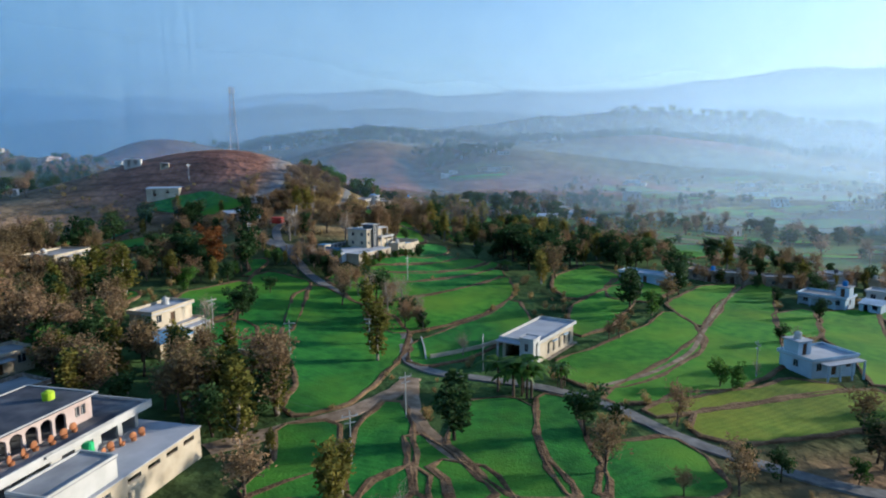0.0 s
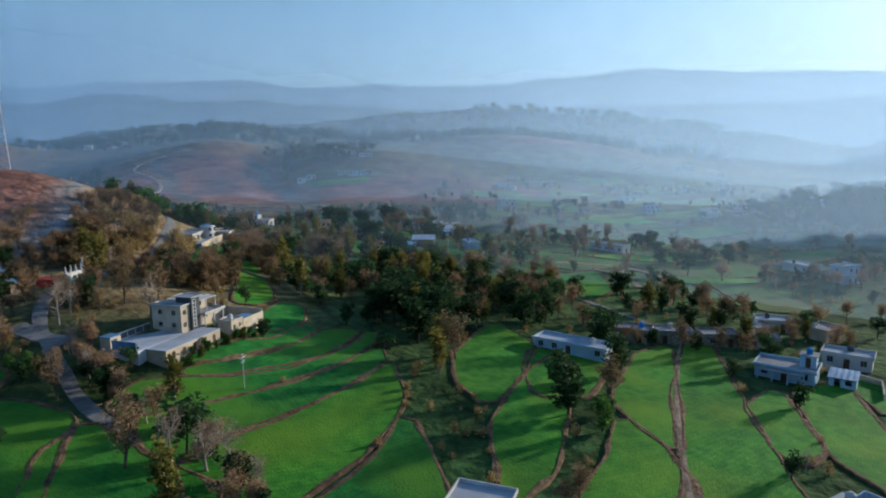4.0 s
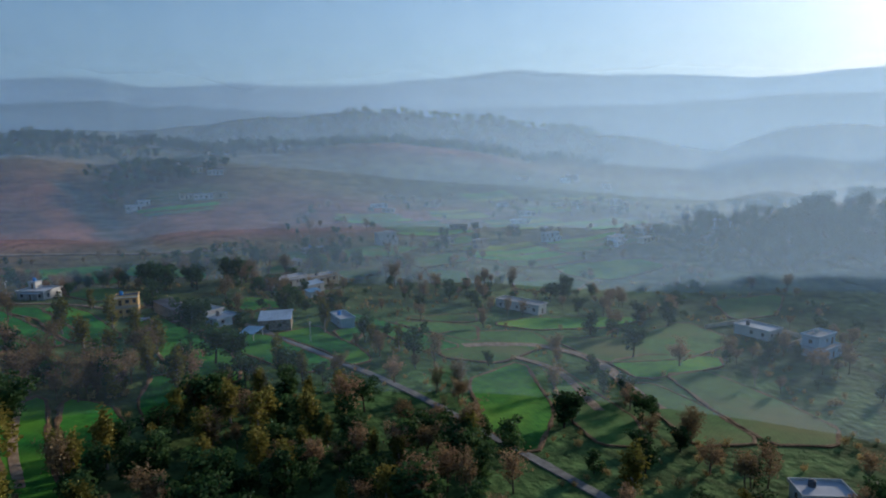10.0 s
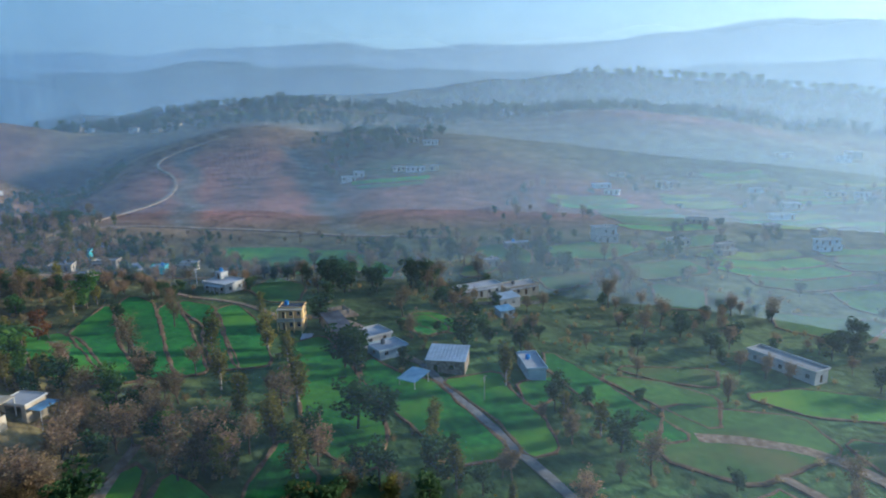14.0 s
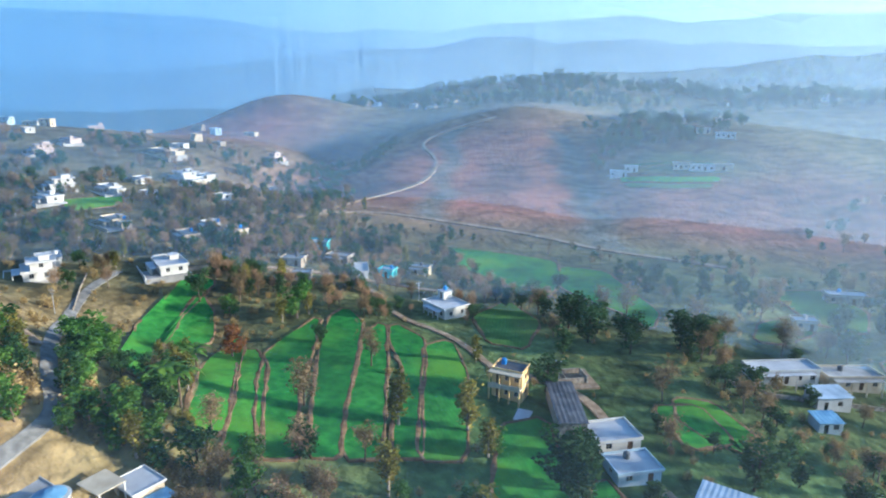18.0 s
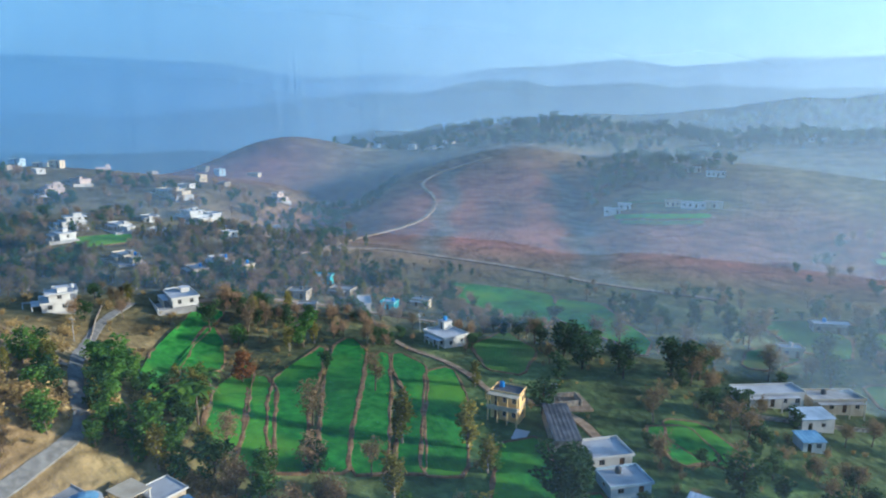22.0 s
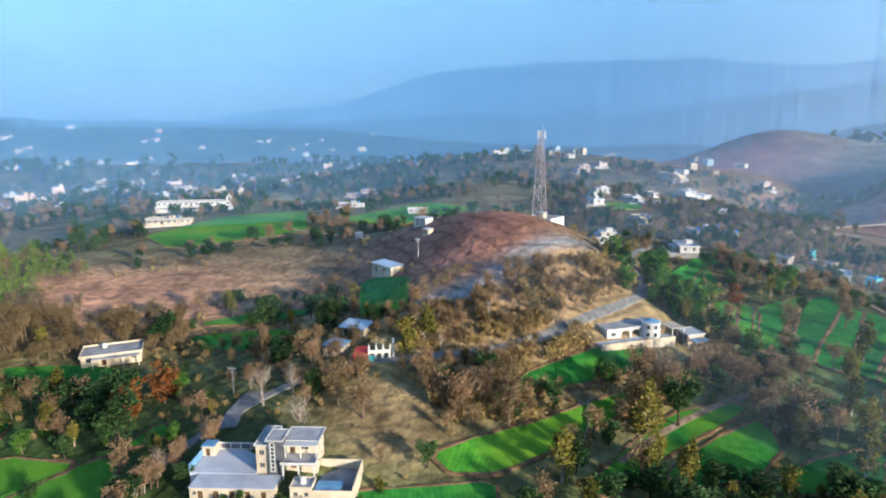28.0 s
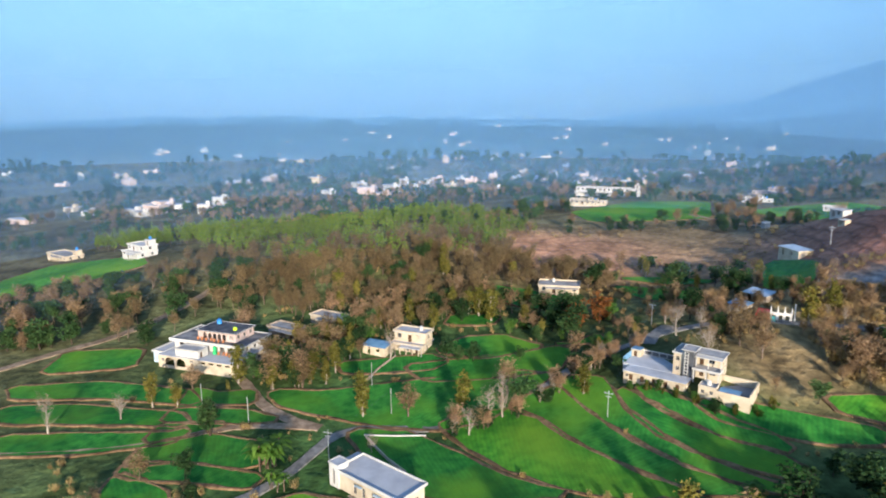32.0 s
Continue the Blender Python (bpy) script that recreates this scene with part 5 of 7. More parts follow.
def balcony_house():
    r = place("balcony_house", 11.4, 341.4, -4, "ochre two-storey house with pillared balconies", "house", 6.0)
    for s in range(2):
        room(r, -3.3, -1.6, 3.3, 3.2, s * 3.2, 3.0, OCHRE, {"s": [("door", 1.4, 1.0, 0, 2.1), ("win", 3.4, 1.2, 0.9, 1.3), ("win", 5.4, 1.0, 0.9, 1.3)], "e": [("win", 2.2, 1.1, 0.9, 1.3)], "w": [("win", 2.2, 1.1, 0.9, 1.3)]}, DARKROOF if s else ROOF, 0.15, 0.35 if s else 0, None, 0.25, 2.0 if s == 0 else 0)
        part("balcony_slab", slab("balcony_slab", -3.5, -3.6, 3.0 + s * 3.2, 3.5, -1.77, 3.2 + s * 3.2, CREAM), None, r)
        for i in range(4):
            cx = -3.3 + 2.2 * i
            part("pillar", slab("pillar", cx - 0.14, -3.5, s * 3.2 - (1.5 if s == 0 else -0.005), cx + 0.14, -3.22, s * 3.2 + 2.995, OCHRE, 0.03), None, r)
    part("balcony_rail", boxes("balcony_rail", [(-3.45, -3.55, 3.204, 3.45, -3.42, 4.0)], CREAM), None, r)
    part("forecourt", slab("forecourt", -3.5, -8.5, -2.5, 6.5, -3.7, -0.3, PALEROOF), None, r, "pale concrete forecourt")
    tank(*on(r, -1.8, 1.6, 6.37))


def mast():
    r = place("cell_tower", -90.0, 280.0, 20, "tall red and white lattice telecom mast", "mast", 36.6)
    H, a0, a1 = 29.5, 1.75, 0.55

    def rod(p, q, w):
        p, q = Vector(p), Vector(q)
        d = q - p
        m = Matrix.Translation((p + q) / 2) @ d.to_track_quat("Z", "Y").to_matrix().to_4x4() @ Matrix.Diagonal((w, w, d.length, 1))
        c = [m @ Vector((sx / 2, sy / 2, sz / 2)) for sx, sy, sz in ((-1, -1, -1), (1, -1, -1), (1, 1, -1), (-1, 1, -1), (-1, -1, 1), (1, -1, 1), (1, 1, 1), (-1, 1, 1))]
        return c

    def rods(name, pairs, w, mat_):
        v, f = [], []
        for p, q in pairs:
            b = len(v)
            v += [tuple(c) for c in rod(p, q, w)]
            f += [tuple(b + i for i in g) for g in ((3, 2, 1, 0), (4, 5, 6, 7), (0, 1, 5, 4), (1, 2, 6, 5), (2, 3, 7, 6), (3, 0, 4, 7))]
        return mesh_of(name, v, f, mat_)

    def at(k, z):
        a = a0 + (a1 - a0) * z / H
        return (a * (1, -1, -1, 1)[k % 4], a * (1, 1, -1, -1)[k % 4], z)

    for k in range(4):
        part("leg", rods("leg", [(at(k, -1), at(k, H))], 0.12, RUSTW), None, r)
    n = 13
    for k in range(4):
        part("bracing", rods("bracing", [(at(k, H * i / n), at(k + 1, H * (i + 1) / n)) for i in range(n)] + [(at(k + 1, H * i / n), at(k, H * (i + 1) / n)) for i in range(n)] + [(at(k, H * i / n), at(k + 1, H * i / n)) for i in range(1, n + 1)], 0.045, RUSTW), None, r)
    for k in range(3):
        ang = radians(120 * k + 15)
        cx, cy = 1.3 * math.cos(ang), 1.3 * math.sin(ang)
        part("antenna", slab("antenna", cx - 0.16, cy - 0.16, H - 2.6, cx + 0.16, cy + 0.16, H + 0.2, WHITE), None, r, "white panel antenna")
        part("antenna_arm", rods("antenna_arm", [((0, 0, H - 1.2), (cx, cy, H - 1.2))], 0.1, STEEL), None, r)
    part("lightning_rod", rods("lightning_rod", [((0.4, 0.4, H), (0.4, 0.4, H + 2.2))], 0.07, STEEL), None, r)
    c = place("mast_compound", -88.6, 281.2, 20, "low white wall and cabin at the foot of the mast", "compound", 36.4)
    part("wall", boxes("wall", [(-5, -4.2, -2.5, 5, -3.9, 1.5), (-5, 3.9, -2.5, 5, 4.2, 1.5), (-5, -3.9, -2.5, -4.7, 3.9, 1.5), (4.7, -3.9, -2.5, 5, 3.9, 1.5)], WHITE), None, c)
    part("cabin", slab("cabin", -4, 0.8, -1.5, -1.2, 3.2, 2.3, CREAM), None, c)
    part("cabin_roof", slab("cabin_roof", -4.2, 0.6, 2.304, -1.0, 3.4, 2.45, TIN), None, c)


def shrine():
    r = place("shrine", -50.2, 205.6, 62, "small white shrine with red wall and pinnacles", "shrine", 15.0)
    part("platform", slab("platform", -6.5, -4, -3, 7.5, 3, 0.0, TIN), None, r)
    part("red_wall", slab("red_wall", -6.4, -3.9, 0.004, -3.2, 1.5, 1.9, RED), None, r, "red painted wall")
    part("green_panel", slab("green_panel", -3.1, -4.1, 0.004, -1.6, -3.8, 1.6, TURQ), None, r, "turquoise painted panel")
    part("screen_wall", wall_mesh(5.2, 2.6, 0.3, [(0.5, 1.4, 0.2, 1.8), (2.1, 3.0, 0.2, 1.8), (3.7, 4.6, 0.2, 1.8)], WHITE), None, r, "white arched screen wall", pose(-3.1, -3.5, 0.004, 0, 0, 8))
    for i in range(4):
        bm = bmesh.new()
        bmesh.ops.create_cone(bm, cap_ends=True, segments=10, radius1=0.32, radius2=0.05, depth=1.6, matrix=Matrix.Translation((-2.9 + 1.6 * i, -3.25 + 0.22 * i, 3.4)))
        part("pinnacle", bm, WHITE, r)
    bm = bmesh.new()
    bmesh.ops.create_cone(bm, cap_ends=True, segments=10, radius1=0.28, radius2=0.2, depth=5.2, matrix=Matrix.Translation((2.6, -2.4, 2.6)))
    part("minaret", bm, WHITE, r)
    part("side_wall", boxes("side_wall", [(2.8, 2.7, 0.004, 7.5, 3.0, 0.9), (7.2, -3.8, 0.004, 7.5, 2.7, 0.9)], CREAM), None, r)


terrace_house()
tower_porch_house()
modern_house()
round_tower_house()
balcony_house()
mast()
shrine()


def shed(x, y, rz, w, d, h, wall_, roof_, label, slope=0.5, z=None, sides=True):
    """A small building or shelter under a sloping sheet roof."""
    r = place("shed", x, y, rz, label, "shed", z, "sheds")
    if sides:
        part("wall", wall_mesh(w, h + 2, 0.22, [(w * 0.2, w * 0.2 + 1.0, 2.0, 4.0), (w * 0.6, w * 0.6 + 1.1, 2.9, 4.0)], wall_), None, r, "", pose(-w / 2, -d / 2, -2))
        part("wall", wall_mesh(w, h + slope + 2, 0.22, [], wall_), None, r, "", pose(w / 2, d / 2, -2, 0, 0, 180))
        for sx in (-1, 1):
            a = sx * (w / 2 - 0.11)
            v = [(a + o, yy, zz) for o in (-0.11, 0.11) for yy, zz in ((-d / 2 + 0.23, -2), (d / 2 - 0.23, -2), (d / 2 - 0.23, h + slope), (-d / 2 + 0.23, h))]
            part("gable_wall", mesh_of("gable_wall", v, [(3, 2, 1, 0), (4, 5, 6, 7), (0, 1, 5, 4), (1, 2, 6, 5), (2, 3, 7, 6), (3, 0, 4, 7)], wall_), None, r)
    else:
        for sx in (-1, 1):
            for sy in (-1, 1):
                part("post", slab("post", sx * (w / 2 - 0.2) - 0.08, sy * (d / 2 - 0.2) - 0.08, -2, sx * (w / 2 - 0.2) + 0.08, sy * (d / 2 - 0.2) + 0.08, h + (slope * 0.9 if sy > 0 else 0.02), STEEL, 0), None, r)
    n = max(4, int(w / 0.8))
    v, f = [], []
    for i in range(n * 2 + 1):
        a = -w / 2 - 0.25 + i * (w + 0.5) / (n * 2)
        up = 0.05 if i % 2 else 0.0
        v += [(a, -d / 2 - 0.35, h + 0.02 + up), (a, d / 2 + 0.35, h + slope + 0.1 + up), (a, -d / 2 - 0.35, h - 0.03 + up), (a, d / 2 + 0.35, h + slope + 0.05 + up)]
    for i in range(n * 2):
        b = i * 4
        f += [(b, b + 4, b + 5, b + 1), (b + 3, b + 7, b + 6, b + 2), (b + 2, b + 6, b + 4, b)]
    part("sheet_roof", mesh_of("sheet_roof", v, f, roof_), None, r, "ribbed sheet roof")
    return r


# houses round the fields of the first valley
house(-46.5, 106.5, 72, 9.5, 6.5, 2, CREAM, PALEROOF, "cream two-storey house with a front terrace", 3, True, False, 2.6, z=4.6)
shed(-42.5, 97.5, 70, 7, 3.6, 2.3, CREAM, BLUETIN, "low store with a blue sheet roof beside the fields")
house(64.0, 104.5, 18, 9.5, 6.5, 1, PALEBLUE, PALEROOF, "pale blue single-storey house with a white roof", 1, True, True, 2.6, z=-1.2)
house(57.3, 171.2, -49, 16, 5.0, 1, PALEBLUE, PALEROOF, "long low pale blue house with a whitewashed roof", 2, False, False, 2.3)
house(95.0, 153.5, -50, 10.5, 6.5, 1, PALEBLUE, ROOF, "white single-storey farmhouse with a walled yard", 4, True, True, 2.5)
shed(102.5, 147.5, -50, 4.5, 4, 2.2, PALEBLUE, TIN, "white store with a grey sheet roof")
for _x, _y, _rz, _w, _d, _m in ((76, 180, -40, 8, 5, STONE), (85, 178, -20, 8, 5, STONE), (95, 175, -15, 8, 5, STONE), (104, 172, -30, 7, 5, STONE), (119, 186, -30, 8, 5, WHITE), (114, 158, -50, 9, 5, WHITE), (110, 180, 10, 6, 4, STONE), (126, 177, 20, 7, 5, CREAM)):
    house(_x, _y, _rz, _w, _d, 1, _m, PALEROOF if _m is WHITE else ROOF, "weathered stone village house with a flat roof" if _m is STONE else "white village house with a flat roof", 0, False, False, 2.7)

# the lower village by the striped fields
shed(24.0, 338.0, 21, 5.2, 16, 3.6, STONE, DARKROOF, "long stone byre with a dark sheet roof", 0.4)
house(33.5, 333.5, 33, 8.5, 7, 1, WHITE, PALEROOF, "whitewashed courtyard house with a low parapet", 2, False, False, 2.3)
house(38.0, 325.0, 33, 8, 6, 1, PALEBLUE, PALEROOF, "pale blue courtyard house with stepped roofs", 6, False, False, 2.2)
house(-18.8, 383.5, -33, 10.5, 8.5, 1, WHITE, PALEROOF, "white villa with a raised centre roof", 7, True, True, 2.9)
house(68.0, 381.8, 25, 16, 5.5, 1, WHITE, PALEROOF, "long white house with an open verandah", 1, True, False, 3.3)
house(83.5, 388.5, 22, 13, 6, 1, CREAM, ROOF, "unfinished grey house with pillars on its roof", 2, True, False, 3.2)
shed(77, 375, 25, 8, 5, 3.0, WHITE, TIN, "white store with a pale sheet roof")
shed(74.5, 362.5, 22, 5, 4, 2.4, TIN, BLUETIN, "small cabin with a bright blue sheet roof")
shed(53.2, 318.0, -14, 9.5, 8, 3.2, STONE, TIN, "stone house with a pale sheet roof", 0.9)
shed(44.5, 307.5, -35, 4.6, 6, 2.1, STONE, BLUETIN, "open shelter with a dark blue sheet roof", 0.4, None, False)
house(73.8, 316.5, 4, 4.5, 10.5, 1, PALEBLUE, PALEROOF, "narrow pale blue house under a white roof", 3, False, False, 2.8)
house(144, 323, 25, 5.5, 19, 1, WHITE, ROOF, "long white school-like building with pillars", 2, False, False, 3.1)
house(198, 264, 8, 7, 12, 1, WHITE, PALEROOF, "white flat-roofed house in a walled yard", 2, False, False, 2.8)
house(198, 242, 8, 9, 7, 2, PALEBLUE, ROOF, "grey-white two-storey house on the valley floor", 2, False, False, 2.9)
house(139, 463, 5, 11, 8, 2, WHITE, ROOF, "white two-storey house at the foot of the red slope", 2, True, False, 3.1)
house(172, 455, 15, 9, 6, 1, CREAM, ROOF, "low cream house among fields", 2, False, False, 2.9)
house(94, 447, 10, 12, 5, 1, STONE, PALEROOF, "low stone house with a pale roof", 2, False, False, 2.8)
house(78, 418, 12, 6, 4, 1, CREAM, PALEROOF, "small cream farm house beside a round field", 2, False, False, 2.7)

# half-built walls and rubble beside the ochre house
ruin = place("unfinished_walls", 22, 356, 30, "half-built stone and brick walls in a dusty yard", "ruin")
for _i, (_a, _b, _c, _d2, _h2) in enumerate(((-6, -3, 2, -2.7, 1.6), (-6, -3, -5.7, 3, 1.9), (-6, 2.7, 3, 3, 1.2), (2.7, -3, 3, 2, 1.7), (-2, -2.6, -1.7, 2.6, 1.4))):
    part("wall", boxes("wall", [(_a, _b, -1.5, _c, _d2, _h2)], STONE), None, ruin)
part("earth_floor", slab("earth_floor", -8, -5, -1.5, 5, 4.5, 0.15, MAT_DIRT), None, ruin)

# the upper village
for _x, _y, _rz, _w, _d, _s, _m, _t in (
    (-99, 362, -35, 11, 7, 1, WHITE, 0), (-126, 413, -30, 7, 6, 1, WHITE, 0), (-155, 395, -20, 10, 5, 1, CREAM, 0), (-119, 392, -30, 9, 5, 1, STONE, 0), (-113, 411, -20, 7, 4, 1, CREAM, 0),
    (-199, 481, -20, 15, 9, 2, WHITE, 1), (-190, 476, -20, 8, 6, 1, CREAM, 0), (-221, 425, -30, 11, 9, 2, WHITE, 1), (-205, 407, -20, 10, 6, 1, WHITE, 0), (-201, 435, -20, 12, 5, 1, WHITE, 0),
    (-184, 440, -10, 7, 4, 1, WHITE, 0), (-159, 459, -15, 5, 5, 1, WHITE, 0), (-243, 513, -15, 17, 7, 1, CREAM, 1), (-295, 474, -30, 14, 9, 2, PINK, 1), (-312, 506, -20, 14, 6, 1, PINK, 0),
    (-226, 596, -20, 9, 7, 2, PINK, 0), (-188, 541, -10, 7, 4, 1, WHITE, 0), (-203, 499, -20, 8, 5, 1, WHITE, 0), (-210, 461, -20, 8, 5, 1, WHITE, 0), (-258, 540, 0, 8, 5, 1, WHITE, 0),
    (-57, 404, -60, 9, 4, 1, WHITE, 0), (-84, 421, 10, 6, 5, 1, TURQ, 0), (-67, 383, 20, 5, 4, 1, STONE, 0), (-77, 394, 10, 6, 5, 1, STONE, 0), (-45, 424, 0, 8, 4, 1, CREAM, 0), (-70, 412, 0, 7, 5, 1, STONE, 0),
    (-120, 337, -35, 9, 7, 2, WHITE, 0), (-129, 347, -35, 7, 6, 1, WHITE, 0), (-91, 150, 84, 11, 8, 1, CREAM, 0), (-62, 80.5, 65, 13, 5, 1, CREAM, 0), (-53, 70, 65, 12, 5, 1, STONE, 0),
    (-154, -76, 60, 16, 8, 1, CREAM, 1), (-128, -22, 60, 10, 9, 2, WHITE, 1), (-310, 198, 70, 34, 12, 2, WHITE, 1), (-262, 180, 70, 14, 7, 1, CREAM, 0), (-374, 326, 60, 15, 8, 2, PINK, 0), (-270, 280, 60, 10, 5, 1, WHITE, 0), (-216, 296, 60, 8, 5, 1, WHITE, 0)):
    _label = {WHITE: "white plastered village house with flat roof", CREAM: "cream plastered village house with flat roof", PINK: "pink plastered village house with terraces", STONE: "rough stone village house with flat roof", TURQ: "small turquoise painted house"}[_m]
    if _w >= 9 and _m is not STONE and _x < -95 and _y > 0 and _w < 30:
        villa(_x, _y, _rz, _w * 1.5, _d * 1.05, _s, _m, PALEROOF if _m is WHITE else ROOF, _label.replace("house", "villa") + " and terrace")
    else:
        house(_x, _y, _rz, _w * 1.2, _d, _s, _m, PALEROOF if _m is WHITE and _w < 12 else ROOF, _label, 1, _w > 6, bool(_t), 2.3)
house(-50, 410, 0, 5, 4, 1, TURQ, PALEROOF, "small bright turquoise house by the lane", 1, False, False, 2.6)
shed(-99, 228, 10, 11, 4.6, 2.7, CREAM, TIN, "long cream store on the bare hillside", 0.3)
shed(-66, 205, 40, 7, 5, 2.3, STONE, TIN, "stone store with a pale sheet roof", 0.6)
shed(-58, 197, 40, 5, 4, 2.2, STONE, BLUETIN, "small shelter with a blue sheet roof", 0.4)
shed(-121, 252, 15, 6, 3.6, 2.6, WHITE, PALEROOF, "small white hut on the bare ridge", 0.15)
shed(-163, 243, 10, 2.6, 2.4, 2.5, WHITE, PALEROOF, "tiny white pump hut on the ridge", 0.1)
shed(-106, 246, 15, 3, 2.2, 1.7, CREAM, PALEROOF, "low cream water trough house on the hillside", 0.1)

# hamlet on the terraced hill
for _x, _y, _w, _d, _m, _roof in ((4, 628, 10, 6, WHITE, PALEROOF), (11, 634, 8, 5, WHITE, PALEROOF), (52, 634, 14, 5, WHITE, ROOF), (64, 636, 10, 6, CREAM, ROOF), (40, 636, 9, 5, CREAM, ROOF), (66, 690, 12, 5, WHITE, BLUETIN), (52, 700, 9, 5, CREAM, PALEROOF), (36, 742, 12, 5, CREAM, PALEROOF), (66, 748, 10, 5, CREAM, ROOF)):
    house(_x, _y, 4, _w, _d, 1, _m, _roof, "small house of the hillside hamlet", 1, False, False, 3.0, "hillside hamlet", False)
# hamlets across the valley
_rnd = random.Random(12)
for _cx, _cy, _n, _r in ((235, 470, 6, 50), (330, 560, 7, 70), (230, 620, 4, 50), (300, 400, 5, 40), (-330, 640, 6, 60), (-250, 880, 7, 60), (-400, 520, 9, 50), (120, 900, 4, 60), (420, 700, 5, 80)):
    for _ in range(_n):
        house(_cx + _rnd.uniform(-_r, _r), _cy + _rnd.uniform(-_r, _r) * 0.7, _rnd.uniform(-30, 30), _rnd.uniform(6, 13), _rnd.uniform(4.5, 7), _rnd.choice((1, 1, 1, 2)), _rnd.choice((WHITE, WHITE, CREAM, STONE, PALEBLUE)), _rnd.choice((ROOF, PALEROOF)), "distant flat-roofed house of the valley", 1, False, False, 2.3, "distant houses", False)


def far_house(x, y, rz, w, d, storeys, mat_):
    """A house of the far plain: stacked rooms, window bands, parapet."""
    r = place("house", x, y, rz, "far plastered house on the wooded plain", "house", None, "houses of the plain")
    h = 3.2 * storeys
    holes = [(i * 2.6 + 0.9, i * 2.6 + 2.1, 2 + 3.2 * s + 0.9, 2 + 3.2 * s + 2.3) for i in range(int(w / 2.6)) for s in range(storeys)]
    part("wall", wall_mesh(w, h + 2, 0.25, holes, mat_), None, r, "", pose(-w / 2, -d / 2, -2))
    part("body", slab("body", -w / 2, -d / 2 + 0.4, -2, w / 2, d / 2, h - 0.01, mat_, 0.05), None, r)
    part("roof_slab", slab("roof_slab", -w / 2 - 0.3, -d / 2 - 0.3, h, w / 2 + 0.3, d / 2 + 0.3, h + 0.2, PALEROOF), None, r)
    part("stair_head", slab("stair_head", w / 2 - 3.4, -1.5, h + 0.204, w / 2 - 0.6, 1.5, h + 2.4, mat_), None, r)


_rnd = random.Random(3)
for _cx, _cy, _n, _sx, _sy in ((-640, 220, 16, 60, 90), (-480, 240, 10, 50, 60), (-560, 60, 14, 60, 90), (-420, 20, 10, 60, 60), (-340, -120, 10, 40, 60), (-700, 420, 10, 90, 80), (-520, 560, 12, 90, 70), (-900, 100, 16, 120, 200), (-800, 620, 14, 150, 120), (-1100, 420, 12, 120, 160), (-620, -150, 8, 100, 80), (-600, -330, 8, 80, 80), (-330, -190, 5, 60, 50), (-900, -380, 10, 150, 150), (-1150, -100, 12, 150, 220), (-1300, 300, 12, 150, 260)):
    for _ in range(_n):
        far_house(_cx + _rnd.gauss(0, 0.6) * _sx, _cy + _rnd.gauss(0, 0.6) * _sy, 75 + _rnd.uniform(-30, 30), _rnd.uniform(8, 18), _rnd.uniform(6, 10), _rnd.choice((1, 1, 2)), _rnd.choice((WHITE, WHITE, CREAM, PINK, PINK)))


# ---------------------------------------------------------------- poles, wires, low walls
def utility_pole(x, y, h=7.5, rz=0):
    r = place("utility_pole", x, y, rz, "grey steel utility pole with a cross-arm", "pole", None, "utility poles")
    bm = bmesh.new()
    bmesh.ops.create_cone(bm, cap_ends=True, segments=8, radius1=0.10, radius2=0.06, depth=h + 1, matrix=Matrix.Translation((0, 0, h / 2 - 0.5)))
    part("shaft", bm, STEEL, r)
    part("cross_arm", boxes("cross_arm", [(-0.9, -0.05, h - 0.7, 0.9, 0.05, h - 0.58), (-0.6, -0.05, h - 1.4, 0.6, 0.05, h - 1.3)], STEEL), None, r)
    for ix in (-0.8, 0, 0.8):
        bm = bmesh.new()
        bmesh.ops.create_cone(bm, cap_ends=True, segments=8, radius1=0.07, radius2=0.04, depth=0.22, matrix=Matrix.Translation((ix, 0.0, h - 0.47)))
        part("insulator", bm, WHITE, r)
    return r


def wire(a, b, ha=5.9, hb=5.9):
    pa, pb = Vector((*a, float(ground_z(*a)) + ha)), Vector((*b, float(ground_z(*b)) + hb))
    v, f, n = [], [], 12
    for i in range(n + 1):
        t = i / n
        p = pa.lerp(pb, t) - Vector((0, 0, 0.035 * (pb - pa).length * 4 * t * (1 - t)))
        v += [tuple(p + Vector(o)) for o in ((0.02, 0, 0), (-0.01, 0.017, 0), (-0.01, -0.017, 0))]
    for i in range(n):
        f += [(i * 3 + k, i * 3 + (k + 1) % 3, i * 3 + 3 + (k + 1) % 3, i * 3 + 3 + k) for k in range(3)]
    return tagged(new("power_line", mesh_of("power_line", v, f, GREY)), "thin sagging power line between poles", "wire", "power lines")


POLES = ((-29, 75), (-4, 77), (7, 98), (51, 99), (-40, 110), (-8, 154), (-24, 100), (-9, 64), (-12, 107), (-52, 172), (-93, 236), (-46, 232), (-90, 318), (60, 300), (20, 352), (-30, 390))
for _x, _y in POLES:
    utility_pole(_x, _y, 6.2, (_x * 37) % 90)
for _i, _j in ((0, 7), (7, 1), (1, 2), (8, 2), (8, 6), (6, 4), (5, 9)):
    wire(POLES[_i], POLES[_j])


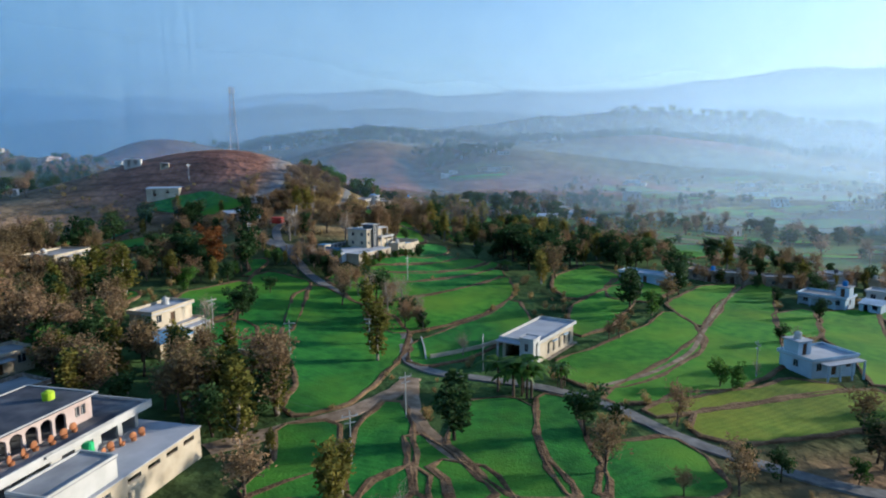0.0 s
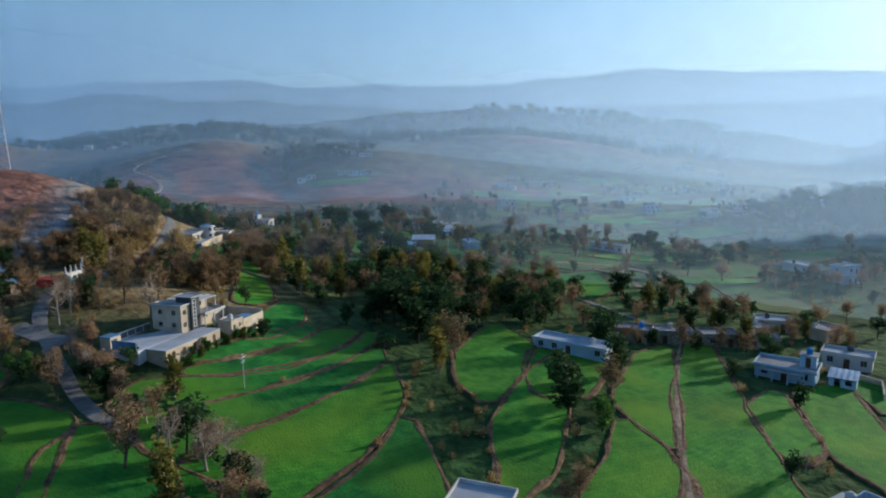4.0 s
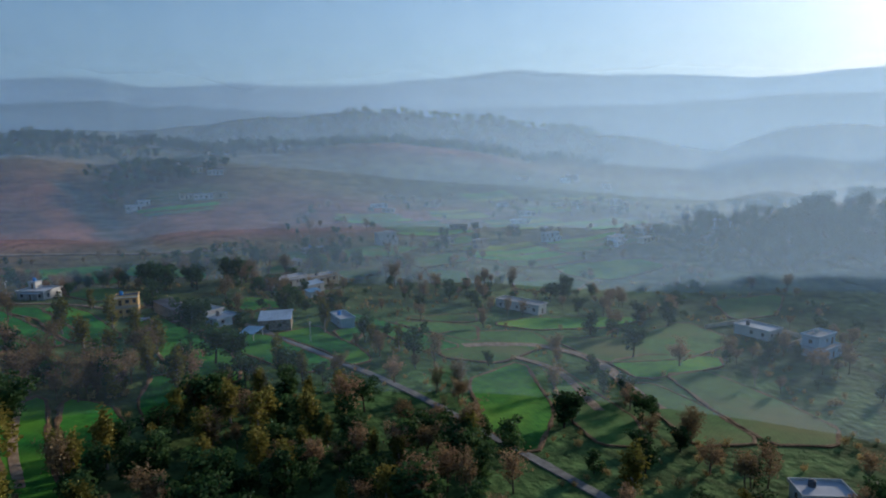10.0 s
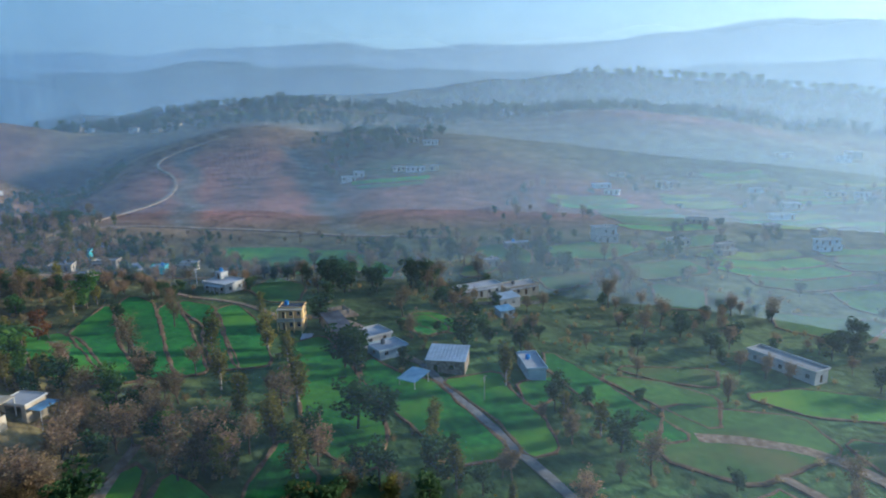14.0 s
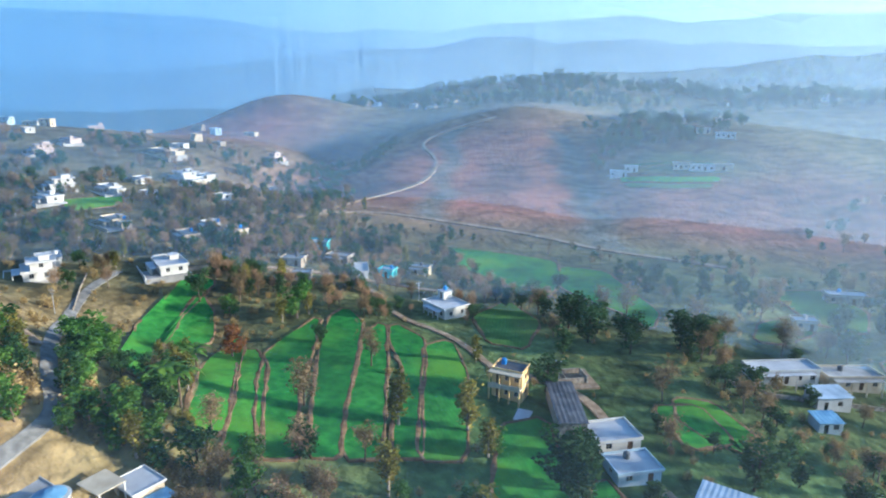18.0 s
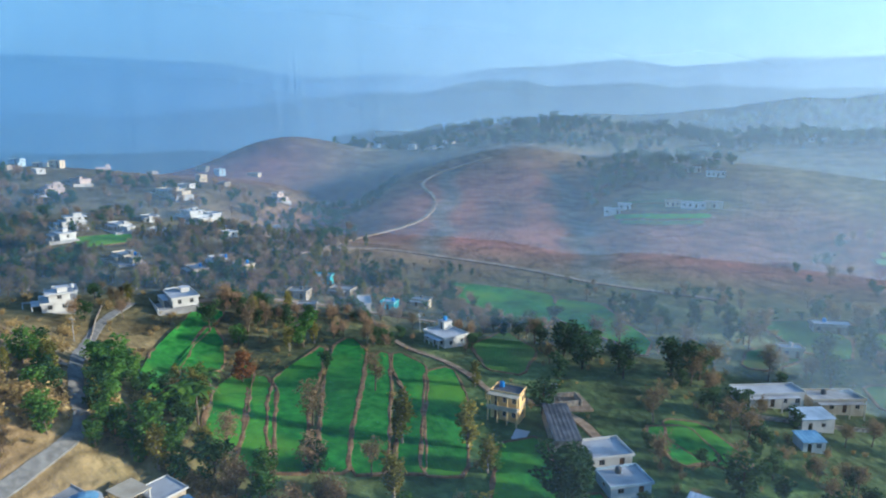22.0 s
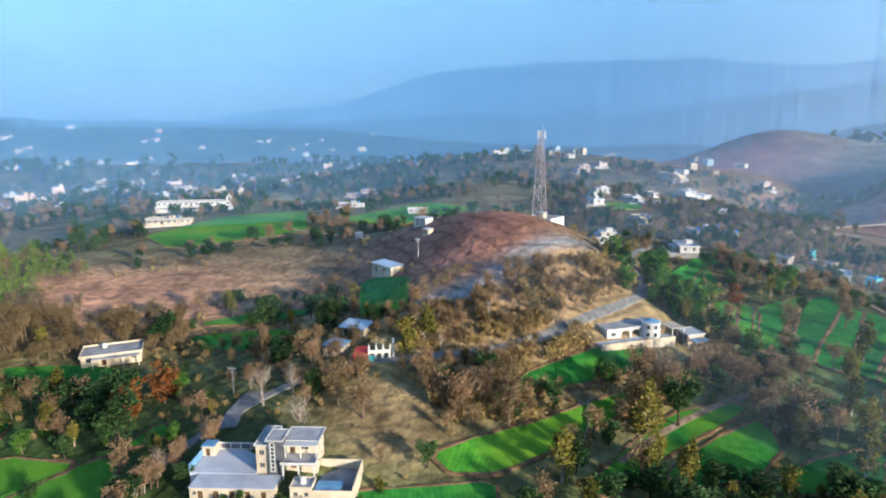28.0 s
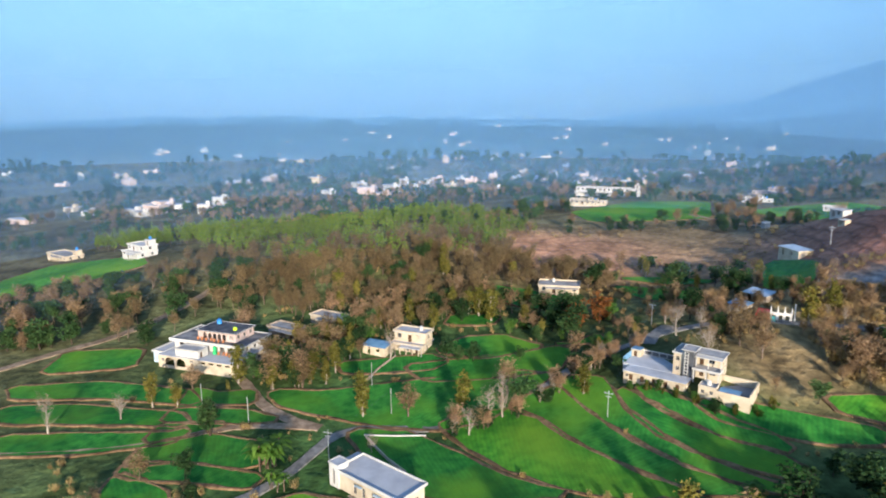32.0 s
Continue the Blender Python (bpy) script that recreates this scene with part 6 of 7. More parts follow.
def low_wall(pts, h, mat_, label, t=0.25):
    pts = [Vector(p) for p in pts]
    v, f = [], []
    for a, b in zip(pts, pts[1:]):
        k = max(1, int((b - a).length / 3))
        s = (b - a).normalized()
        s = Vector((-s.y, s.x)) * t / 2
        for i in range(k):
            p, q = a.lerp(b, i / k), a.lerp(b, (i + 1) / k)
            c = len(v)
            for r in (p, q):
                z = float(ground_z(r.x, r.y))
                v += [(r.x + s.x, r.y + s.y, z - 0.4), (r.x - s.x, r.y - s.y, z - 0.4), (r.x - s.x, r.y - s.y, z + h), (r.x + s.x, r.y + s.y, z + h)]
            f += [(c + m, c + (m + 1) % 4, c + 4 + (m + 1) % 4, c + 4 + m) for m in range(4)] + [(c + 3, c + 2, c + 1, c), (c + 4, c + 5, c + 6, c + 7)]
    return tagged(new("low_wall", mesh_of("low_wall", v, f, mat_)), label, "wall", "low walls")


low_wall([(-1.5, 103.5), (2.2, 106.2), (7, 110), (11, 114)], 0.9, CREAM, "low pale boundary wall beside the wheat field")
low_wall([(-3.4, 116), (-2.6, 109), (-2.2, 103)], 0.5, WHITE, "low white roadside kerb wall")
low_wall([(-26, 98), (-33, 100), (-40, 103), (-48, 101)], 0.7, STONE, "dry stone terrace wall")
low_wall([(-16, 238), (-10, 233), (-4, 226)], 0.8, STONE, "dry stone terrace wall on the hill foot")
low_wall([(104, 140), (110, 146), (106, 158)], 1.3, CREAM, "pale farmyard wall")
low_wall([(184, 250), (206, 252), (207, 276), (190, 278)], 1.4, CREAM, "pale walls of a square yard")
low_wall([(-112, 345), (-104, 336), (-92, 324)], 0.7, STONE, "dry stone wall along the road")
low_wall([(56, 372), (66, 371), (90, 380)], 1.0, STONE, "rough stone yard wall")


# ---------------------------------------------------------------- trees
BARK = material("grey_brown_bark", (0.07, 0.05, 0.035), (0.16, 0.12, 0.09), 3.0, 0.95, 0.4, 6, 0.3, 0.3)
PALEBARK = material("pale_bark", (0.24, 0.20, 0.16), (0.38, 0.33, 0.28), 3.0, 0.9, 0.3, 6, 0.3, 0.3)
LEAF = {
    "dark": material("dark_leaves", (0.018, 0.05, 0.018), (0.05, 0.1, 0.03), 0.7, 0.7, 0, 5, 0.05, 0.3, per_object=0.35, per_island=0.13),
    "green": material("green_leaves", (0.036, 0.102, 0.018), (0.084, 0.18, 0.03), 0.7, 0.7, 0, 5, 0.05, 0.3, per_object=0.3, per_island=0.15),
    "olive": material("olive_leaves", (0.091, 0.0975, 0.0195), (0.221, 0.195, 0.039), 0.7, 0.75, 0, 5, 0.05, 0.3, per_object=0.3, per_island=0.17),
    "straw": material("straw_scrub", (0.24, 0.17, 0.066), (0.44, 0.33, 0.14), 0.9, 0.9, 0, 5, 0.05, 0.3, per_island=0.19),
    "brown": material("dry_twigs", (0.165, 0.113, 0.056), (0.315, 0.225, 0.118), 0.9, 0.9, 0, 5, 0.05, 0.3, per_object=0.3, per_island=0.15),
    "rust": material("rust_leaves", (0.13, 0.05, 0.015), (0.25, 0.105, 0.03), 0.8, 0.8, 0, 5, 0.05, 0.3, per_island=0.13),
    "banana": material("banana_leaves", (0.04, 0.10, 0.012), (0.11, 0.20, 0.03), 0.8, 0.5, 0, 5, 0.05, 0.3, per_island=0.13),
    "pine": material("pine_needles", (0.08, 0.15, 0.02), (0.18, 0.24, 0.04), 0.7, 0.75, 0, 5, 0.02, 0.3, per_island=0.17),
}
for _m in LEAF.values():
    _t, _k = _m.node_tree.nodes, _m.node_tree.links
    _b, _thin, _mix = _t["Principled BSDF"], _t.new("ShaderNodeBsdfTranslucent"), _t.new("ShaderNodeMixShader")
    _mix.inputs["Fac"].default_value = 0.38
    _k.new(_b.inputs["Base Color"].links[0].from_socket, _thin.inputs["Color"])
    _k.new(_b.outputs[0], _mix.inputs[1])
    _k.new(_thin.outputs[0], _mix.inputs[2])
    _k.new(_mix.outputs[0], _t["Material Output"].inputs["Surface"])
DARKBARK = material("dark_bark", (0.03, 0.022, 0.016), (0.08, 0.06, 0.045), 3.0, 0.95, 0.4, 6, 0.3, 0.3)


def limb(v, f, p, q, r0, r1, sides=5):
    p, q = Vector(p), Vector(q)
    t = (q - p).to_track_quat("Z", "Y")
    b = len(v)
    for c, r in ((p, r0), (q, r1)):
        for k in range(sides):
            a = 2 * math.pi * k / sides
            v.append(tuple(c + t @ Vector((r * math.cos(a), r * math.sin(a), 0))))
    for k in range(sides):
        f.append((b + k, b + (k + 1) % sides, b + sides + (k + 1) % sides, b + sides + k))


def leaf(v, f, c, size, rnd, flat=0.0):
    """One small bent tuft of leaves."""
    n = Vector((rnd.gauss(0, 1), rnd.gauss(0, 1), rnd.gauss(0, 1) + flat)).normalized()
    q = n.to_track_quat("Z", "Y")
    a, b = size * rnd.uniform(0.7, 1.2), size * rnd.uniform(0.4, 0.8)
    i = len(v)
    bend = size * 0.25
    for x, y, z in ((-a, 0, -bend), (0, -b, 0), (a, 0, -bend), (0, b, bend * 0.4)):
        v.append(tuple(Vector(c) + q @ Vector((x, y, z))))
    f.append((i, i + 1, i + 2, i + 3))


def skeleton_of(rnd, h, spread, lean=0.08, n=5, low=0.3):
    """Trunk and limbs of a tree of height h, and the limb ends."""
    v, f, ends = [], [], []
    top = Vector((rnd.uniform(-1, 1) * lean * h, rnd.uniform(-1, 1) * lean * h, h * 0.7))
    mid = top * 0.5 + Vector((rnd.uniform(-1, 1), rnd.uniform(-1, 1), 0)) * 0.04 * h
    r = h * 0.022
    limb(v, f, (0, 0, -0.8), mid, r * 1.3, r * 0.9, 6)
    limb(v, f, mid, top, r * 0.9, r * 0.35, 6)
    for k in range(n):
        a = 2 * math.pi * (k + rnd.random() * 0.7) / n
        s = rnd.uniform(low, 0.95)
        p = mid * (s * 2) if s < 0.5 else mid.lerp(top, s * 2 - 1)
        out = Vector((math.cos(a), math.sin(a), rnd.uniform(0.35, 1.0))) * spread * h * rnd.uniform(0.55, 1.0)
        q = p + out * 0.6
        e = p + out + Vector((0, 0, 0.08 * h))
        limb(v, f, p, q, r * 0.5, r * 0.3, 4)
        limb(v, f, q, e, r * 0.3, r * 0.12, 4)
        ends += [q, e]
    return v, f, ends, top


def tree_meshes(kind, seed):
    rnd = random.Random(seed)
    h = 10.0
    v, f, lv, lf = [], [], [], []
    if kind in ("dark", "green", "rust", "round"):
        spread = {"dark": 0.30, "green": 0.28, "rust": 0.30, "round": 0.17}[kind]
        v, f, ends, top = skeleton_of(rnd, h, spread, 0.05, 8, 0.15)
        blobs = []
        if kind == "round":
            blobs = [(Vector((rnd.uniform(-0.5, 0.5), rnd.uniform(-0.5, 0.5), z)), rr) for z, rr in ((3.2, 1.7), (4.6, 2.2), (6.0, 2.3), (7.4, 2.0), (8.8, 1.3), (5.2, 2.3))]
        else:
            for e in ends[1::2] + [top]:
                blobs.append((e + Vector((rnd.uniform(-0.5, 0.5), rnd.uniform(-0.5, 0.5), rnd.uniform(-0.6, 0.6))), rnd.uniform(1.2, 2.0)))
            blobs.append((top + Vector((0, 0, 1.2)), 1.7))
            blobs += [(q + Vector((0, 0, -0.3)), rnd.uniform(1.0, 1.7)) for q in ends[0::2]]
        for c, rr in blobs:
            for _ in range(int((60 if kind == "round" else 32) * rr)):
                d = Vector((rnd.gauss(0, 1), rnd.gauss(0, 1), rnd.gauss(0, 1))).normalized()
                leaf(lv, lf, c + Vector((d.x, d.y, d.z * 0.75)) * rr * rnd.uniform(0.55, 1.08), rnd.uniform(0.3, 0.58), rnd, 0.5)
    elif kind == "olive":
        v, f, ends, top = skeleton_of(rnd, h * 1.15, 0.13, 0.04, 11, 0.2)
        for c in ends + [top, top + Vector((0, 0, 1.2)), top + Vector((0, 0, 2.0))]:
            rr = rnd.uniform(0.7, 1.25)
            for _ in range(int(34 * rr)):
                d = Vector((rnd.gauss(0, 1), rnd.gauss(0, 1), rnd.gauss(0, 1.25))) * 0.55
                leaf(lv, lf, c + d * rr, rnd.uniform(0.28, 0.52), rnd, 0.3)
    elif kind in ("bare", "brown"):
        v, f, ends, top = skeleton_of(rnd, h, 0.22 if kind == "brown" else 0.16, 0.06, 9, 0.2)
        tips = []
        for e in ends + [top, top + Vector((0.3, 0.2, 0.8))]:
            for _ in range(5):
                q = e + Vector((rnd.gauss(0, 0.8), rnd.gauss(0, 0.8), rnd.uniform(0.3, 1.9)))
                limb(v, f, e, q, 0.035, 0.012, 3)
                tips.append(q)
                for _ in range(2):
                    w = q + Vector((rnd.gauss(0, 0.5), rnd.gauss(0, 0.5), rnd.uniform(0.0, 0.9)))
                    limb(v, f, q, w, 0.018, 0.008, 3)
                    tips.append(w)
        for c in tips:
            for _ in range(3 if kind == "brown" else 1):
                d = Vector((rnd.gauss(0, 0.35), rnd.gauss(0, 0.35), rnd.gauss(0, 0.3)))
                leaf(lv, lf, c + d, rnd.uniform(0.17, 0.36) if kind == "brown" else rnd.uniform(0.08, 0.18), rnd)
    elif kind == "cedar":
        v, f = [], []
        limb(v, f, (0, 0, -0.8), (0, 0, 9.5), 0.3, 0.04, 7)
        for z in np.arange(1.2, 10.0, 0.55):
            rr = 2.9 * math.sin(min(1, (10.2 - z) / 7.5) * math.pi / 2) * (0.75 if z < 2 else 1)
            for _ in range(int(16 * rr) + 4):
                a = rnd.uniform(0, 2 * math.pi)
                q = rr * rnd.uniform(0.4, 1.05)
                leaf(lv, lf, (q * math.cos(a), q * math.sin(a), z + rnd.gauss(0, 0.25) - 0.12 * q), rnd.uniform(0.3, 0.5), rnd, 0.4)
    elif kind == "pine":
        limb(v, f, (0, 0, -0.8), (rnd.uniform(-0.3, 0.3), 0, 9.6), 0.16, 0.03, 5)
        for _ in range(17):
            z = rnd.uniform(3.2, 9.8)
            a, rr = rnd.uniform(0, 6.28), (10.6 - z) * 0.22 + 0.25
            c = Vector((rr * math.cos(a), rr * math.sin(a), z))
            for _ in range(9):
                leaf(lv, lf, c + Vector((rnd.gauss(0, 0.4), rnd.gauss(0, 0.4), rnd.gauss(0, 0.4))), rnd.uniform(0.25, 0.48), rnd, 0.2)
    elif kind == "banana":
        for s in range(5):
            bx, by = rnd.gauss(0, 1.1), rnd.gauss(0, 1.1)
            hh = rnd.uniform(2.4, 4.6)
            limb(v, f, (bx, by, -0.5), (bx, by, hh), 0.16, 0.1, 6)
            for k in range(9):
                a = 2 * math.pi * (k + rnd.random() * 0.6) / 9
                L, w = rnd.uniform(2.2, 3.4), rnd.uniform(0.28, 0.42)
                rise = rnd.uniform(0.6, 1.6)
                d, sd = Vector((math.cos(a), math.sin(a), 0)), Vector((-math.sin(a), math.cos(a), 0))
                pts = []
                for i in range(6):
                    u = i / 5
                    pts.append((Vector((bx, by, hh - 0.2)) + d * L * u * (1 - 0.15 * u) + Vector((0, 0, rise * (1.9 * u - 2.3 * u * u))), w * math.sin(math.pi * min(1, 0.12 + u * 0.88)) + 0.03))
                b = len(lv)
                for c, ww in pts:
                    lv += [tuple(c - sd * ww + Vector((0, 0, -0.12 * ww))), tuple(c), tuple(c + sd * ww + Vector((0, 0, -0.12 * ww)))]
                for i in range(5):
                    o = b + 3 * i
                    lf += [(o, o + 3, o + 4, o + 1), (o + 1, o + 4, o + 5, o + 2)]
        h = 5.5
    elif kind == "shrub":
        for _ in range(7):
            a = rnd.uniform(0, 6.28)
            e = Vector((math.cos(a) * rnd.uniform(2, 4), math.sin(a) * rnd.uniform(2, 4), rnd.uniform(5, 9)))
            limb(v, f, (0, 0, -0.8), e, 0.22, 0.06, 3)
            for _ in range(22):
                leaf(lv, lf, e * rnd.uniform(0.45, 1.1) + Vector((rnd.gauss(0, 1.3), rnd.gauss(0, 1.3), rnd.gauss(0, 1.0))), rnd.uniform(0.5, 1.1), rnd)
    look_ = {"round": "dark", "bare": "brown", "cedar": "olive", "shrub": "straw"}.get(kind, kind)
    bark = PALEBARK if kind in ("bare", "olive") else DARKBARK if kind in ("dark", "round") else BARK
    return (v, f, bark), (lv, lf, LEAF[look_])


TREE_LABEL = {
    "dark": "dark green broadleaved tree with a dense uneven crown", "green": "leafy mid-green broadleaved tree beside the fields", "olive": "tall slender tree with sparse yellow-olive leaves",
    "brown": "leafless winter tree with dense brown twigs", "bare": "slender pale-barked tree with bare branches", "rust": "broad tree with rust-brown autumn leaves",
    "round": "upright dense dark green tree beside the track", "banana": "clump of broad-leaved banana plants", "cedar": "conical olive-green evergreen tree", "pine": "young slender pine of the hill wood", "shrub": "low dry brown shrub"}
TREE_NAME = {"dark": "broadleaf_tree", "green": "leafy_tree", "olive": "slender_tree", "brown": "leafless_tree", "bare": "bare_tree", "rust": "autumn_tree", "round": "upright_tree", "banana": "banana_clump", "cedar": "cedar_tree", "pine": "pine_tree"}
TREES, TREE_COUNT = {}, {}
TREE_AT = []


def plant(kind, x, y, h):
    n = TREE_COUNT.get(kind, 0)
    TREE_COUNT[kind] = n + 1
    variants = 4 if kind in ("dark", "brown", "olive", "green") else 2
    key = (kind, n % variants)
    rnd = random.Random(int(x * 13 + y * 7) + n)
    base = 5.5 if kind == "banana" else 11.5 if kind == "olive" else 10.0
    h = min(h, {"dark": 10.5, "brown": 9.0, "olive": 11.0, "rust": 8.5, "bare": 9.0}.get(kind, 12))
    s = max(0.25, h / base)
    m = pose(x, y, float(ground_z(x, y)), 0, 0, rnd.uniform(0, 360))
    if key not in TREES:
        t = tagged(new(TREE_NAME[kind]), TREE_LABEL[kind], "banana plant" if kind == "banana" else "tree", "trees of the valley")
        (v, f, bark), (lv, lf, lm) = tree_meshes(kind, hash_of(kind) + n * 7)
        part("trunk", mesh_of("trunk", v, f, bark, True), None, t)
        part("crown", mesh_of("crown", lv, lf, lm), None, t)
        TREES[key] = t
        t.matrix_basis = m @ Matrix.Diagonal((s * rnd.uniform(0.9, 1.12), s * rnd.uniform(0.9, 1.12), s, 1))
    else:
        t = copy_thing(TREES[key], m)
        t.matrix_basis = m @ Matrix.Diagonal((s * rnd.uniform(0.85, 1.15), s * rnd.uniform(0.85, 1.15), s * rnd.uniform(0.92, 1.08), 1))
    TREE_AT.append((x, y))
    return t


def hash_of(text):
    return sum(ord(c) * (i + 3) for i, c in enumerate(text))


def thicket(name, kinds, pts, label, category="trees"):
    """Many alike plants that nobody counts, in one mesh per kind: (x, y, height)."""
    by = {}
    for i, p in enumerate(pts):
        by.setdefault(kinds[i % len(kinds)], []).append(p)
    for kind, rows in by.items():
        wood, leaves = [], []
        src = [tree_meshes(kind, hash_of(kind) + 50 + k) for k in range(3)]
        for which, (name2, bucket) in enumerate((("stems", wood), ("foliage", leaves))):
            V, Fc, off = [], [], 0
            rnd = random.Random(len(rows))
            zs = ground_z([p[0] for p in rows], [p[1] for p in rows])
            arrs = [np.array(q[which][0]) for q in src]
            facs = [np.array(q[which][1]) for q in src]
            for i, (x, y, h) in enumerate(rows):
                a = arrs[i % 3]
                s, ang = h / 10.0, rnd.uniform(0, 6.28)
                ca, sa = math.cos(ang), math.sin(ang)
                b = np.stack([(a[:, 0] * ca - a[:, 1] * sa) * s + x, (a[:, 0] * sa + a[:, 1] * ca) * s + y, a[:, 2] * s + zs[i]], 1)
                V.append(b)
                Fc.append(facs[i % 3] + off)
                off += len(a)
            me = bpy.data.meshes.new(name2)
            V, Fc = np.concatenate(V), np.concatenate(Fc)
            me.vertices.add(len(V))
            me.vertices.foreach_set("co", V.ravel().astype(np.float32))
            me.loops.add(Fc.size)
            me.loops.foreach_set("vertex_index", Fc.ravel().astype(np.int32))
            me.polygons.add(len(Fc))
            me.polygons.foreach_set("loop_start", np.arange(0, Fc.size, 4, dtype=np.int32))
            me.polygons.foreach_set("loop_total", np.full(len(Fc), 4, dtype=np.int32))
            me.materials.append(src[0][which][2])
            me.update(calc_edges=True)
            bucket.append(me)
        root = tagged(new(name), label, category, kind="stuff")
        part("stems", wood[0], None, root)
        part("foliage", leaves[0], None, root)

# single trees: x, y, height
for _x, _y, _h in ((2, 71, 9),):
    plant("round", _x, _y, _h)
for _x, _y, _h in ((10, 87, 7.5), (12.5, 88, 6.5), (18, 92, 4.5), (-38, 298, 9), (-49, 314, 7), (18, 174, 4),):
    plant("banana", _x, _y, _h)
for _x, _y, _h in ((-8, 129, 10), (-11, 132, 8), (-4, 125, 6), (4, 106, 5), (51, 99, 3), (69, 120, 4), (-15, 132, 8), (86, 254, 9), (-42, 176, 13), (-42, 182, 12), (4, 36, 9), (-3, 48, 7), (-38, 102, 8), (-27, 179, 11),):
    plant("bare", _x, _y, _h)
for _x, _y, _h in ((-14, 136, 8), (49, 140, 4), (43, 141, 10), (25, 178, 15), (32, 188, 13), (18, 197, 6), (65, 173, 10), (83, 154, 4), (65, 118, 4), (-99, 191, 12), (-38, 120, 5), (-25, 78, 7), (18, 74, 6), (34, 67, 4), (-59, 148, 11), (-46, 150, 11), (-26, 159, 4), (-68, 110, 8), (-64, 119, 8), (-44, 92, 7), (22, 190, 12), (29, 192, 13), (31, 183, 13), (16, 194, 4), (20, 194, 10), (46, 152, 8), (60, 157, 9), (-6, 175, 4), (-3, 251, 12), (55, 205, 12),):
    plant("dark", _x, _y, _h)
for _x, _y, _h in ((61, 196, 11), (99, 205, 7), (100, 228, 8), (86, 170, 4), (124, 180, 7), (85, 139, 5), (60, 247, 8), (30, 318, 13), (58, 330, 13), (31, 311, 15), (33, 286, 11), (38, 288, 10), (42, 251, 4), (51, 278, 4), (75, 296, 8), (83, 299, 5), (84, 280, 9), (97, 227, 8), (145, 262, 9), (180, 285, 11), (20, 243, 8), (25, 275, 11), (28, 315, 12), (34, 271, 6), (77, 304, 6), (45, 386, 14), (32, 383, 9), (16, 387, 12), (18, 347, 10), (126, 348, 8),):
    plant("dark", _x, _y, _h)
for _x, _y, _h in ((47, 383, 17), (51, 389, 14), (17, 391, 12), (-5, 398, 5), (0, 397, 7), (1, 407, 9), (-10, 405, 8), (-38, 347, 5), (-79, 352, 9), (65, 342, 7), (30, 326, 6), (-93, 162, 13), (11, 274, 8), (14, 244, 5), (-55, 183, 9), (-40, 186, 6), (-38, 117, 6), (-40, 0, 11), (-44, 7, 12), (11, 190, 5), (-37, 136, 4), (-38, 124, 6),):
    plant("dark", _x, _y, _h)
for _x, _y, _h in ((43, 94, 5), (45, 93, 4), (46, 135, 6), (46, 66, 3), (-25, 71, 3), (-6, 264, 2), (-33, 284, 10), (-51, 295, 10), (-31, 287, 6), (-52, 358, 10), (-68, 350, 7), (11, 232, 2), (-107, 191, 7), (-55, 87, 6), (-51, 94, 5),):
    plant("green", _x, _y, _h)
for _x, _y, _h in ((34, 117, 5), (32, 117, 4), (31, 168, 10), (81, 168, 7), (-20, 76, 10), (-18, 57, 7), (18, 65, 6), (25, 61, 3), (-64, 148, 7), (-29, 154, 6), (-34, 83, 7), (-58, 89, 8), (-46, 81, 7), (54, 148, 8), (-22, 215, 9), (-15, 217, 10), (-27, 220, 6), (-14, 271, 10), (14, 212, 6), (67, 187, 7), (119, 166, 7), (104, 171, 6), (18, 289, 14), (55, 242, 9), (87, 272, 8), (152, 251, 10), (-3, 292, 7), (8, 273, 11), (175, 310, 12), (72, 262, 8),):
    plant("brown", _x, _y, _h)
for _x, _y, _h in ((71, 292, 4), (5, 267, 16), (-7, 273, 10), (-11, 258, 13), (-16, 256, 10), (-19, 254, 7), (-14, 275, 7), (-7, 286, 11), (10, 278, 8), (-20, 339, 9), (-22, 315, 9), (-13, 300, 13), (-71, 358, 12), (42, 355, 9), (-27, 296, 7), (-12, 400, 10), (-27, 206, 9), (-21, 210, 10), (-21, 221, 10), (-14, 259, 10), (-13, 267, 9), (-5, 275, 8), (-34, 189, 9), (-28, 192, 9), (-50, 56, 10), (-23, 83, 11), (-29, 73, 10), (-11, 111, 12), (-21, 133, 8), (-48, -12, 10),):
    plant("brown", _x, _y, _h)
for _x, _y, _h in ((-34, 150, 7), (-68, 78, 11), (-68, 98, 11),):
    plant("brown", _x, _y, _h)
for _x, _y, _h in ((26, 161, 9), (91, 199, 11), (-9, 58, 6), (-64, 128, 11), (-30, 84, 6), (-18, 66, 3), (28, 170, 9), (37, 237, 11), (48, 286, 8), (33, 249, 10), (51, 267, 9), (40, 259, 8), (24, 269, 17), (18, 280, 16), (20, 296, 13), (10, 289, 12), (8, 324, 16), (47, 275, 9), (66, 308, 13), (76, 292, 8), (82, 286, 8), (-4, 319, 13), (-54, 354, 8), (0, 354, 8), (14, 318, 8), (-25, 292, 4), (-94, 433, 11), (-6, 226, 5), (-44, 209, 12), (-49, 217, 10),):
    plant("olive", _x, _y, _h)
for _x, _y, _h in ((3, 300, 12), (-22, 67, 11), (-10, 101, 12), (-14, 123, 10), (-9, 52, 8), (-18, 150, 8), (-68, 124, 10),):
    plant("olive", _x, _y, _h)
for _x, _y, _h in ((-58, 159, 11), (-51, 330, 13), (-55, 152, 12),):
    plant("rust", _x, _y, _h)
for _x, _y, _h in ((-4, 243, 12),):
    plant("cedar", _x, _y, _h)


